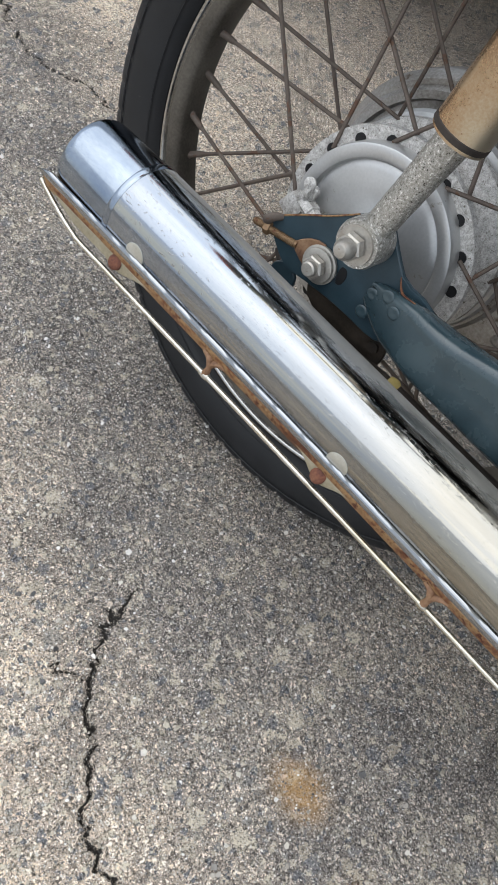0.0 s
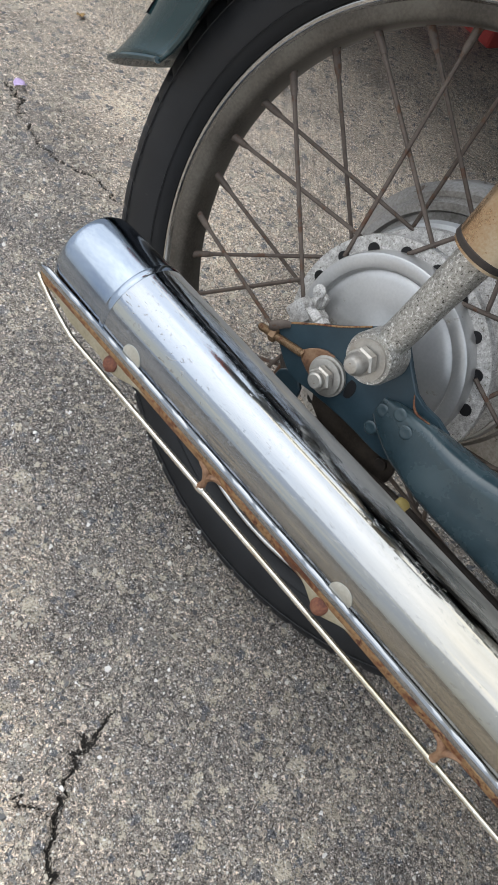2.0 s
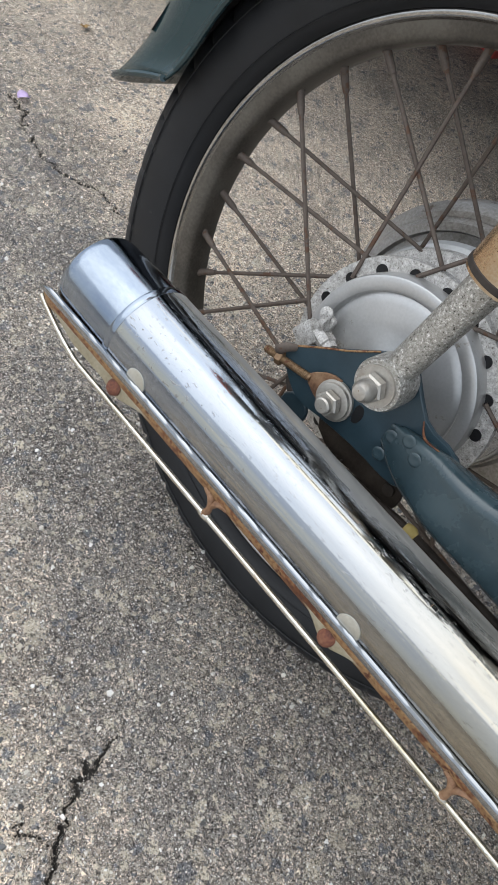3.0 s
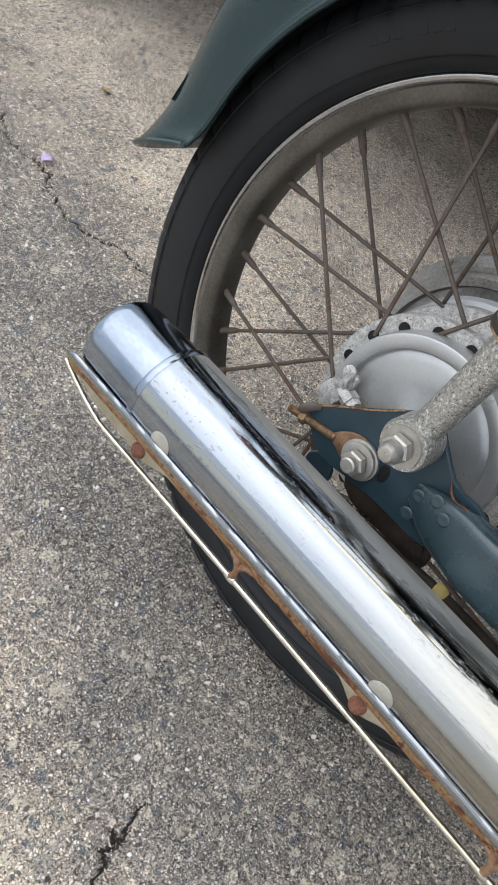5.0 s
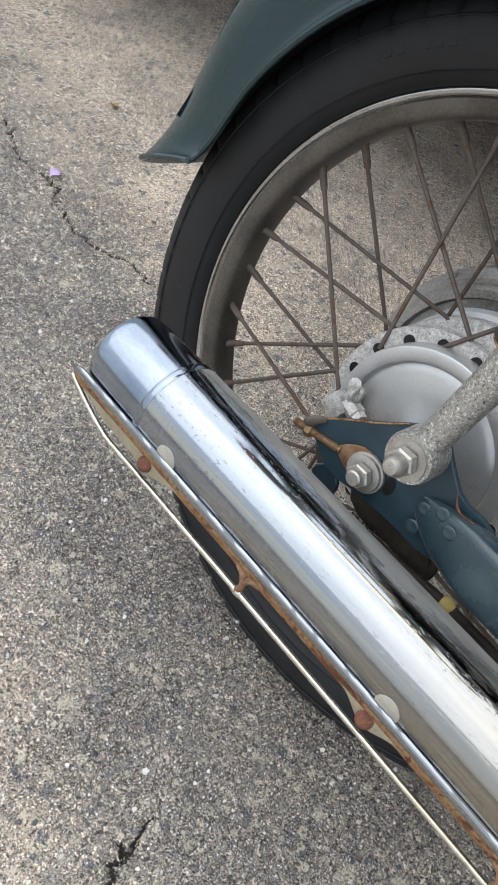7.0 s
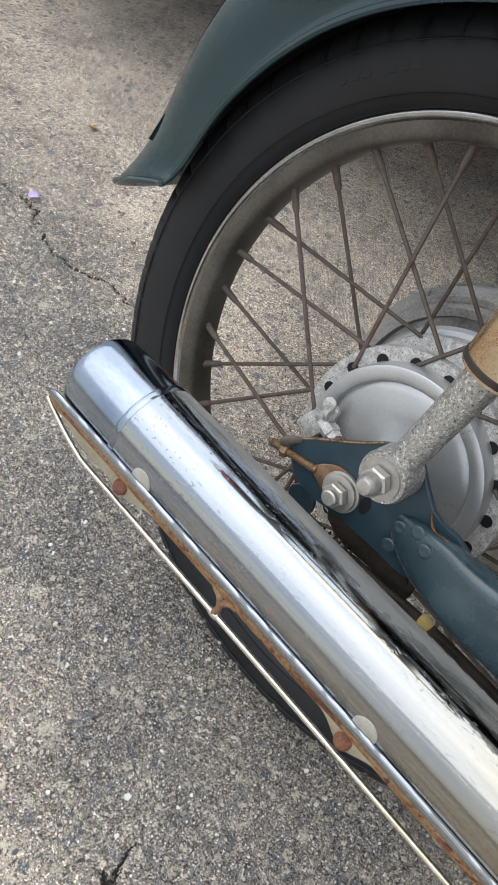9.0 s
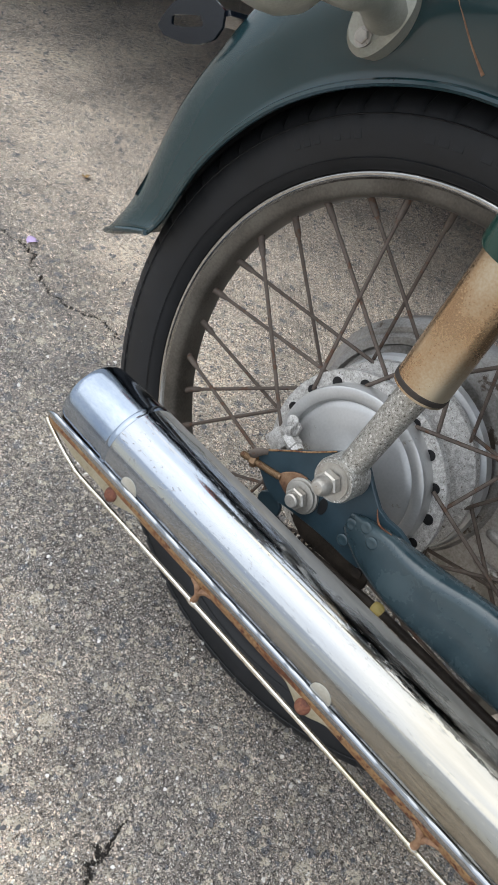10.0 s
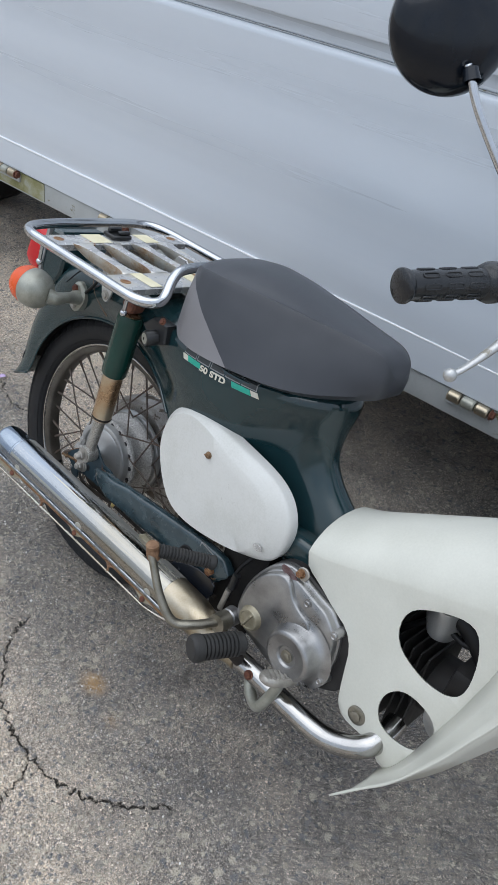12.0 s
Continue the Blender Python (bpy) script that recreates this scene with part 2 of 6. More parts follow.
decal_grey = material("decal_grey", [(0.20, 0.205, 0.205), (0.26, 0.265, 0.265)], 60, (0.35, 0.5))
decal_dark = material("decal_dark", [(0.018, 0.022, 0.023), (0.028, 0.032, 0.034)], 60, (0.35, 0.5))
truck_white = material("truck_aluminium_paint", [(0.585, 0.635, 0.695), (0.645, 0.69, 0.745)], 1.4, (0.24, 0.34), 0.1, 0.0, 40, stretch=(0.12, 1, 5), grain=0.0)
bead_white = material("bead_white_paint", [(0.80, 0.81, 0.82), (0.86, 0.865, 0.87)], 20, (0.25, 0.4), 0.0, 0.0, 160)
truck_rail = material("truck_rail_paint", [(0.36, 0.38, 0.38), (0.46, 0.48, 0.48)], 12, (0.4, 0.6), 0.1, 0.06, 300, ((0.15, 0.13, 0.04), 9, 0.12, 0.9))
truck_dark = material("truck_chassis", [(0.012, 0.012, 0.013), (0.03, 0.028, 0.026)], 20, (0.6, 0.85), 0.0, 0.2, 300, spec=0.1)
red_paint = material("red_paint", [(0.33, 0.035, 0.03), (0.42, 0.05, 0.042)], 25, (0.4, 0.6), 0.0, 0.08, 400, ((0.1, 0.03, 0.025), 60, 0.05, 0.8))
petal_mat = material("petal", [(0.5, 0.38, 0.62), (0.62, 0.5, 0.74)], 200, (0.6, 0.8))
leaf_mat = material("dry_leaf", [(0.30, 0.17, 0.06), (0.45, 0.30, 0.12)], 200, (0.6, 0.8))


def tinted_chrome():
    """Old chrome, bluish at its cool end and straw-coloured by heat towards the engine, with lengthwise streaks and fine pits."""
    m = bpy.data.materials.new("heat_tinted_chrome")
    m.use_nodes = True
    n, l = m.node_tree.nodes, m.node_tree.links
    b = n["Principled BSDF"]
    tc = n.new("ShaderNodeTexCoord")

    def noise_(scale, stretch, detail=6, rough=0.6):
        mp = n.new("ShaderNodeMapping")
        mp.inputs["Scale"].default_value = stretch
        l.new(tc.outputs["Object"], mp.inputs["Vector"])
        t = n.new("ShaderNodeTexNoise")
        t.inputs["Scale"].default_value, t.inputs["Detail"].default_value, t.inputs["Roughness"].default_value = scale, detail, rough
        l.new(mp.outputs["Vector"], t.inputs["Vector"])
        return t.outputs["Fac"]

    def span(value, lo, hi, to_lo=0.0, to_hi=1.0):
        r = n.new("ShaderNodeMapRange")
        for key, v in (("From Min", lo), ("From Max", hi), ("To Min", to_lo), ("To Max", to_hi)):
            r.inputs[key].default_value = v
        l.new(value, r.inputs["Value"])
        return r.outputs["Result"]

    def mix_(fac, a, c):
        x = n.new("ShaderNodeMix")
        x.data_type = "RGBA"
        l.new(fac, x.inputs[0])
        for v, s in ((a, x.inputs[6]), (c, x.inputs[7])):
            if isinstance(v, tuple):
                s.default_value = (*v, 1)
            else:
                l.new(v, s)
        return x.outputs[2]

    xyz = n.new("ShaderNodeSeparateXYZ")
    l.new(tc.outputs["Object"], xyz.inputs[0])
    warm = n.new("ShaderNodeMath")
    warm.operation = "MULTIPLY_ADD"
    l.new(noise_(9, (0.5, 1, 1), 4), warm.inputs[0])
    warm.inputs[1].default_value = 0.22
    l.new(xyz.outputs["X"], warm.inputs[2])
    cool = mix_(span(noise_(30, (0.06, 1, 1)), 0.38, 0.62), (0.235, 0.275, 0.335), (0.33, 0.35, 0.375))
    hot = mix_(span(noise_(26, (0.08, 1, 1)), 0.36, 0.64), (0.265, 0.25, 0.21), (0.35, 0.34, 0.31))
    colour = mix_(span(warm.outputs[0], 0.06, 0.30), cool, hot)
    # pale and straw streaks
    colour = mix_(span(noise_(85, (0.025, 1, 1), 3), 0.57, 0.66, 0.0, 0.7), colour, (0.44, 0.405, 0.31))
    pits = span(noise_(420, (0.5, 1, 1), 3, 0.7), 0.60, 0.66)
    worn = span(noise_(14, (0.25, 1, 1), 4), 0.40, 0.62)
    both = n.new("ShaderNodeMath")
    both.operation = "MULTIPLY"
    l.new(pits, both.inputs[0])
    l.new(worn, both.inputs[1])
    colour = mix_(both.outputs[0], colour, (0.22, 0.22, 0.22))
    # grey-brown road dirt speckles, thickest on the wheel's side to paint paler reflections there
    side = n.new("ShaderNodeMath")
    side.operation = "MULTIPLY_ADD"
    l.new(noise_(60, (0.2, 1, 1), 6, 0.75), side.inputs[0])
    side.inputs[1].default_value = 0.060
    l.new(xyz.outputs["Y"], side.inputs[2])
    spray_and_sheen = span(side.outputs[0], -0.111, -0.084, 0.0, 0.92)
    colour = mix_(spray_and_sheen, colour, (0.30, 0.295, 0.275))
    bare = n.new("ShaderNodeMath")
    bare.operation = "SUBTRACT"
    bare.inputs[0].default_value = 1.0
    l.new(spray_and_sheen, bare.inputs[1])
    l.new(bare.outputs[0], b.inputs["Metallic"])
    l.new(colour, b.inputs["Base Color"])
    both_ = n.new("ShaderNodeMath")
    both_.operation = "MAXIMUM"
    l.new(both.outputs[0], both_.inputs[0])
    l.new(spray_and_sheen, both_.inputs[1])
    rough = n.new("ShaderNodeMath")
    rough.operation = "MULTIPLY_ADD"
    l.new(both_.outputs[0], rough.inputs[0])
    rough.inputs[1].default_value = 0.45
    l.new(span(noise_(40, (0.05, 1, 1)), 0.35, 0.65, 0.08, 0.17), rough.inputs[2])
    l.new(rough.outputs[0], b.inputs["Roughness"])
    dents = n.new("ShaderNodeMath")
    dents.operation = "MULTIPLY_ADD"
    l.new(noise_(16, (0.45, 1, 1), 2), dents.inputs[0])
    dents.inputs[1].default_value = 4.0
    l.new(pits, dents.inputs[2])
    bp = n.new("ShaderNodeBump")
    bp.inputs["Strength"].default_value, bp.inputs["Distance"].default_value = 0.12, 0.0008
    l.new(dents.outputs[0], bp.inputs["Height"])
    l.new(bp.outputs["Normal"], b.inputs["Normal"])
    return m


body_chrome = tinted_chrome()


def asphalt_material():
    m = bpy.data.materials.new("worn_asphalt")
    m.use_nodes = True
    n, l = m.node_tree.nodes, m.node_tree.links
    b = n["Principled BSDF"]
    tc = n.new("ShaderNodeTexCoord")
    src = tc.outputs["Object"]

    def noise_(scale, detail=6, rough=0.6):
        t = n.new("ShaderNodeTexNoise")
        t.inputs["Scale"].default_value, t.inputs["Detail"].default_value, t.inputs["Roughness"].default_value = scale, detail, rough
        l.new(src, t.inputs["Vector"])
        return t.outputs["Fac"]

    def ramp_(fac, stops):
        r = n.new("ShaderNodeValToRGB")
        while len(r.color_ramp.elements) < len(stops):
            r.color_ramp.elements.new(0.5)
        for e, (p, c) in zip(r.color_ramp.elements, stops):
            e.position, e.color = p, (*c, 1)
        l.new(fac, r.inputs["Fac"])
        return r.outputs["Color"]

    def mix_(fac, a, c, blend="MIX"):
        x = n.new("ShaderNodeMix")
        x.data_type, x.blend_type = "RGBA", blend
        if isinstance(fac, float):
            x.inputs[0].default_value = fac
        else:
            l.new(fac, x.inputs[0])
        for v, s in ((a, x.inputs[6]), (c, x.inputs[7])):
            if isinstance(v, tuple):
                s.default_value = (*v, 1)
            else:
                l.new(v, s)
        return x.outputs[2]

    ground_tone = ramp_(noise_(6.5, 7), [(0.34, (0.166, 0.152, 0.141)), (0.5, (0.276, 0.249, 0.225)), (0.66, (0.400, 0.352, 0.301))])
    # pale sandy dust; the bare band paints in the soft shade under the bike
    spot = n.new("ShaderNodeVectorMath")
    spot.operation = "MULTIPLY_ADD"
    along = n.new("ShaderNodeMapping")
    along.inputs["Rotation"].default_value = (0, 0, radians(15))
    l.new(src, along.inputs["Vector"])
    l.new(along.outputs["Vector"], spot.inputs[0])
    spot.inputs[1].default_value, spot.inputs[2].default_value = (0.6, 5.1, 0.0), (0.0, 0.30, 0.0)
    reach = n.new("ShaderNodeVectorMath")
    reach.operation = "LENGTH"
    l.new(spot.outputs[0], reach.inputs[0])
    # a second dark patch: shade towards the truck put into the colour
    truck_shade = n.new("ShaderNodeVectorMath")
    truck_shade.operation = "MULTIPLY_ADD"
    l.new(src, truck_shade.inputs[0])
    truck_shade.inputs[1].default_value, truck_shade.inputs[2].default_value = (0.85, 0.95, 0.0), (-0.70, -0.45, 0.0)
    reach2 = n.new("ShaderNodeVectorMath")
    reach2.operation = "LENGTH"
    l.new(truck_shade.outputs[0], reach2.inputs[0])
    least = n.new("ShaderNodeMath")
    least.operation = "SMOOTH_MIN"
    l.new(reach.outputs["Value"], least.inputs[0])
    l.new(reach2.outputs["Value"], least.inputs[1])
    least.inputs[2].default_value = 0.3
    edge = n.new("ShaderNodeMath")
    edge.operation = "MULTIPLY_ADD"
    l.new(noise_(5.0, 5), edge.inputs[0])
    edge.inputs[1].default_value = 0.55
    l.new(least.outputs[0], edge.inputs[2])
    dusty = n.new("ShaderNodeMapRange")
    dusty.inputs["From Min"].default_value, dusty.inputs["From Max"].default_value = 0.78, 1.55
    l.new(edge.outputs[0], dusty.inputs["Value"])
    # the pale tone, part dust and part open light, thins out far away
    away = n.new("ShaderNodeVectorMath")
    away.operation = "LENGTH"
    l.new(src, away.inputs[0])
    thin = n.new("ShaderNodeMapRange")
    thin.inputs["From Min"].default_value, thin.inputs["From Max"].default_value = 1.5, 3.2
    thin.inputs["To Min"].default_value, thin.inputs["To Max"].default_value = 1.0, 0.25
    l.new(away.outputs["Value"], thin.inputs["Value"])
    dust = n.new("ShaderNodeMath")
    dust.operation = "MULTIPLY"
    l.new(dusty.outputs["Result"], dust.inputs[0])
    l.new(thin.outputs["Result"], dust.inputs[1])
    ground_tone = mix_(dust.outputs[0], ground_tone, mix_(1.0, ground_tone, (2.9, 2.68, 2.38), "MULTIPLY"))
    # bend the cells so that no stone is round
    bend = n.new("ShaderNodeTexNoise")
    bend.inputs["Scale"].default_value, bend.inputs["Detail"].default_value = 260, 4
    l.new(src, bend.inputs["Vector"])
    warped = n.new("ShaderNodeVectorMath")
    warped.operation = "MULTIPLY_ADD"
    l.new(bend.outputs["Color"], warped.inputs[0])
    warped.inputs[1].default_value = (0.009, 0.009, 0.009)
    l.new(src, warped.inputs[2])
    base, heights = ground_tone, []
    # fine aggregate, then sparse larger stones
    for scale, share, keep in ((620, 0.0, 0.8), (300, 0.45, 0.75), (170, 0.70, 0.9), (105, 0.82, 0.88), (62, 0.91, 0.75)):
        v = n.new("ShaderNodeTexVoronoi")
        v.inputs["Scale"].default_value = scale
        l.new(warped.outputs[0], v.inputs["Vector"])
        sep = n.new("ShaderNodeSeparateColor")
        l.new(v.outputs["Color"], sep.inputs["Color"])
        if scale > 200:
            stone = ramp_(sep.outputs["Red"], [(0.0, (0.10, 0.10, 0.11)), (0.3, (0.38, 0.375, 0.37)), (0.6, (0.90, 0.87, 0.83)), (0.80, (1.85, 1.79, 1.67)), (0.93, (3.6, 3.48, 3.3))])
            stone = mix_(1.0, ground_tone, stone, "MULTIPLY")
        else:
            stone = ramp_(sep.outputs["Red"], [(0.0, (0.12, 0.13, 0.15)), (0.22, (0.19, 0.195, 0.21)), (0.4, (0.31, 0.29, 0.26)), (0.65, (0.48, 0.42, 0.33)), (0.95, (0.70, 0.63, 0.50))])
        pick = n.new("ShaderNodeMath")
        pick.operation = "GREATER_THAN"
        l.new(sep.outputs["Green"], pick.inputs[0])
        pick.inputs[1].default_value = share
        near = n.new("ShaderNodeMapRange")
        near.inputs["From Min"].default_value, near.inputs["From Max"].default_value = (0.62, 0.46) if scale > 200 else (0.52, 0.44)
        near.inputs["To Max"].default_value = keep
        l.new(v.outputs["Distance"], near.inputs["Value"])
        mask = n.new("ShaderNodeMath")
        mask.operation = "MULTIPLY"
        l.new(near.outputs["Result"], mask.inputs[0])
        l.new(pick.outputs[0], mask.inputs[1])
        base = mix_(mask.outputs[0], base, stone)
        heights.append(mask.outputs[0])
    # mineral glints, painted as pale specks in the base colour
    glint = n.new("ShaderNodeMapRange")
    glint.inputs["From Min"].default_value, glint.inputs["From Max"].default_value = 0.605, 0.635
    glint.inputs["To Max"].default_value = 0.75
    l.new(noise_(720, 2, 0.5), glint.inputs["Value"])
    base = mix_(glint.outputs["Result"], base, (0.74, 0.72, 0.68))
    pores = ramp_(noise_(480, 5, 0.7), [(0.39, (0.06, 0.058, 0.056)), (0.50, (1, 1, 1))])
    base = mix_(0.85, base, pores, "MULTIPLY")
    stain = n.new("ShaderNodeMapRange")
    stain.inputs["From Min"].default_value, stain.inputs["From Max"].default_value = 0.56, 0.74
    stain.inputs["To Max"].default_value = 0.3
    l.new(noise_(2.3, 4), stain.inputs["Value"])
    base = mix_(stain.outputs["Result"], base, (0.15, 0.147, 0.145))
    dirt = n.new("ShaderNodeAttribute")
    dirt.attribute_name = "dirt"
    crumb = n.new("ShaderNodeMath")
    crumb.operation = "MULTIPLY_ADD"
    l.new(noise_(330, 4, 0.7), crumb.inputs[0])
    crumb.inputs[1].default_value = 3.2
    l.new(dirt.outputs["Fac"], crumb.inputs[2])
    ragged = n.new("ShaderNodeMapRange")
    ragged.inputs["From Min"].default_value, ragged.inputs["From Max"].default_value = 2.02, 2.3
    l.new(crumb.outputs[0], ragged.inputs["Value"])
    base = mix_(ragged.outputs["Result"], base, (0.03, 0.027, 0.024))
    oxide = n.new("ShaderNodeAttribute")
    oxide.attribute_name = "oxide"
    base = mix_(oxide.outputs["Fac"], base, (0.56, 0.31, 0.09))
    pale = n.new("ShaderNodeVectorMath")
    pale.operation = "MINIMUM"
    l.new(base, pale.inputs[0])
    pale.inputs[1].default_value = (0.97, 0.90, 0.81)
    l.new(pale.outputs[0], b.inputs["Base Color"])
    b.inputs["Roughness"].default_value = 0.82
    b.inputs["Specular IOR Level"].default_value = 0.35
    h = n.new("ShaderNodeMath")
    h.operation = "ADD"
    l.new(heights[0], h.inputs[0])
    l.new(heights[1], h.inputs[1])
    h2 = n.new("ShaderNodeMath")
    h2.operation = "MULTIPLY_ADD"
    l.new(noise_(500, 5), h2.inputs[0])
    h2.inputs[1].default_value = 1.6
    l.new(h.outputs[0], h2.inputs[2])
    bp = n.new("ShaderNodeBump")
    bp.inputs["Strength"].default_value, bp.inputs["Distance"].default_value = 0.7, 0.0024
    l.new(h2.outputs[0], bp.inputs["Height"])
    l.new(bp.outputs["Normal"], b.inputs["Normal"])
    return m


asphalt = asphalt_material()


# ---- mesh helpers ----
def part(name, bm, mat, parent=None, label="", smooth=True):
    """Links a bmesh as one mesh object under a thing or a part."""
    me = bpy.data.meshes.new(name)
    bmesh.ops.recalc_face_normals(bm, faces=bm.faces[:])
    bm.to_mesh(me)
    bm.free()
    for m in mat if isinstance(mat, (list, tuple)) else (mat,):
        me.materials.append(m)
    if smooth:
        me.shade_smooth()
        me.set_sharp_from_angle(angle=radians(38))
    ob = new(name, me)
    if parent:
        ob.parent = parent
    if label:
        ob["label"] = label
    return ob


def frame_along(d):
    d = Vector(d).normalized()
    up = Vector((0, 0, 1)) if abs(d.z) < 0.95 else Vector((1, 0, 0))
    u = d.cross(up).normalized()
    return u, u.cross(d).normalized()


def spline(points, per=6):
    """A Catmull-Rom curve through points."""
    p = [Vector(q) for q in points]
    out = []
    for i in range(len(p) - 1):
        a, b, c, d = p[max(i - 1, 0)], p[i], p[i + 1], p[min(i + 2, len(p) - 1)]
        for k in range(per):
            t = k / per
            out.append(0.5 * ((2 * b) + (c - a) * t + (2 * a - 5 * b + 4 * c - d) * t * t + (3 * b - a - 3 * c + d) * t**3))
    return out + [p[-1]]


def tube(points, radius, segs=14, per=6, bm=None, flat=1.0, caps=True):
    """A tube along a curve; radius: a number, or one for each given point; flat: height over width."""
    bm = bm or bmesh.new()
    path = spline(points, per)
    n = len(path)
    rads = [radius] * n if isinstance(radius, (int, float)) else [float(np.interp(i / (n - 1) * (len(radius) - 1), range(len(radius)), radius)) for i in range(n)]
    rings, u = [], None
    for i, p in enumerate(path):
        d = (path[min(i + 1, n - 1)] - path[max(i - 1, 0)]).normalized()
        if u is None:
            u, v = frame_along(d)
        u = (u - d * u.dot(d)).normalized()
        v = u.cross(d).normalized()
        rings.append([bm.verts.new(p + rads[i] * (math.cos(a) * u + math.sin(a) * flat * v)) for a in (2 * math.pi * k / segs for k in range(segs))])
    for r, s in zip(rings, rings[1:]):
        for k in range(segs):
            bm.faces.new((r[k], r[(k + 1) % segs], s[(k + 1) % segs], s[k]))
    if caps:
        bm.faces.new(rings[0][::-1])
        bm.faces.new(rings[-1])
    return bm


def lathe(profile, origin, axis, segs=48, bm=None, closed=False, full=True):
    """Revolves (distance along axis, radius) points round an axis."""
    bm = bm or bmesh.new()
    d = Vector(axis).normalized()
    u, v = frame_along(d)
    o = Vector(origin)
    rings = []
    for h, r in profile:
        if r < 1e-6:
            rings.append([bm.verts.new(o + d * h)] * segs)
        else:
            rings.append([bm.verts.new(o + d * h + r * (math.cos(a) * u + math.sin(a) * v)) for a in (2 * math.pi * k / segs for k in range(segs))])
    pairs = list(zip(rings, rings[1:]))
    if closed:
        pairs.append((rings[-1], rings[0]))
    for r, s in pairs:
        for k in range(segs):
            f = []
            for w in (r[k], r[(k + 1) % segs], s[(k + 1) % segs], s[k]):
                if w not in f:
                    f.append(w)
            if len(f) > 2:
                bm.faces.new(f)
    return bm


def block(lo, hi, bevel=0.003, segs=2, bm=None, turn=None):
    """A box between two corners with rounded edges."""
    own = bmesh.new()
    c, s = (Vector(lo) + Vector(hi)) / 2, Vector(hi) - Vector(lo)
    bmesh.ops.create_cube(own, size=1.0, matrix=(turn or Matrix.Identity(4)) @ Matrix.Translation(c) @ Matrix.Diagonal((*s, 1)))
    if bevel:
        bmesh.ops.bevel(own, geom=own.edges[:], offset=bevel, segments=segs, profile=0.6, affect="EDGES")
    return own if bm is None else join(bm, own)


def join(bm, other):
    me = bpy.data.meshes.new("tmp")
    other.to_mesh(me)
    other.free()
    bm.from_mesh(me)
    bpy.data.meshes.remove(me)
    return bm


def loft(sections, bm=None, closed=True, caps=False):
    bm = bm or bmesh.new()
    rows = [[bm.verts.new(Vector(p)) for p in s] for s in sections]
    for r, s in zip(rows, rows[1:]):
        n = len(r)
        for k in range(n if closed else n - 1):
            bm.faces.new((r[k], r[(k + 1) % n], s[(k + 1) % n], s[k]))
    if caps:
        bm.faces.new(rows[0][::-1])
        bm.faces.new(rows[-1])
    return bm


def rounded(outline, rounds=2):
    """Corner cutting of a closed outline."""
    p = [Vector(q) for q in outline]
    for _ in range(rounds):
        p = [q for a, b in zip(p, p[1:] + p[:1]) for q in (a * 0.75 + b * 0.25, a * 0.25 + b * 0.75)]
    return p


def slab(outline, y0, y1, bevel=0.003, rounds=2, bm=None):
    """A plate in the bike's side plane: an x, z outline between two y."""
    p = rounded([(x, 0, z) for x, z in outline], rounds) if rounds else [Vector((x, 0, z)) for x, z in outline]
    mid = sum(p, Vector()) / len(p)
    rows = []
    s = 1 if y1 > y0 else -1
    for y, k in ((y0, bevel), (y0 + s * bevel, 0), (y1 - s * bevel, 0), (y1, bevel)):
        rows.append([q - (q - mid).normalized() * k + Vector((0, y, 0)) for q in p])
    return loft(rows, bm, True, True)


def bolt(at, axis, r=0.008, h=0.007, washer=0.0, bm=None, sides=6):
    """A hexagon head on a washer, pointing along axis."""
    bm = bm or bmesh.new()
    if washer:
        lathe([(0, 0), (0, washer), (0.0018, washer), (0.002, 0)], at, axis, 24, bm)
    lathe([(0.0015, 0), (0.0015, r), (h * 0.85, r), (h, r * 0.86), (h, 0)], at, axis, sides, bm)
    return bm


def thing(name, label, category, m=None):
    ob = new(name)
    ob.empty_display_size = 0.1
    if m:
        ob.matrix_world = m
    return tagged(ob, label, category)


# ---- ground ----
def crack_lines():
    """Polylines of the cracks on the ground, with a width."""
    return [
        ([(0.043, -0.178), (0.050, -0.195), (0.056, -0.224), (0.073, -0.243), (0.080, -0.262), (0.094, -0.277), (0.119, -0.288), (0.144, -0.309), (0.163, -0.329), (0.195, -0.337), (0.248, -0.353), (0.310, -0.357), (0.366, -0.351), (0.43, -0.331), (0.492, -0.286), (0.546, -0.227)], 0.0024),
        ([(0.310, -0.357), (0.333, -0.385), (0.342, -0.43), (0.37, -0.47), (0.375, -0.54)], 0.0021),
        ([(0.080, -0.262), (0.062, -0.270), (0.045, -0.282)], 0.0016),
        ([(-0.43, 0.205), (-0.456, 0.209), (-0.501, 0.209), (-0.527, 0.205), (-0.565, 0.186), (-0.596, 0.178), (-0.643, 0.186), (-0.672, 0.192), (-0.705, 0.211), (-0.735, 0.212), (-0.776, 0.202), (-0.86, 0.23), (-0.95, 0.24)], 0.0021),
    ]


SURFACE = {}


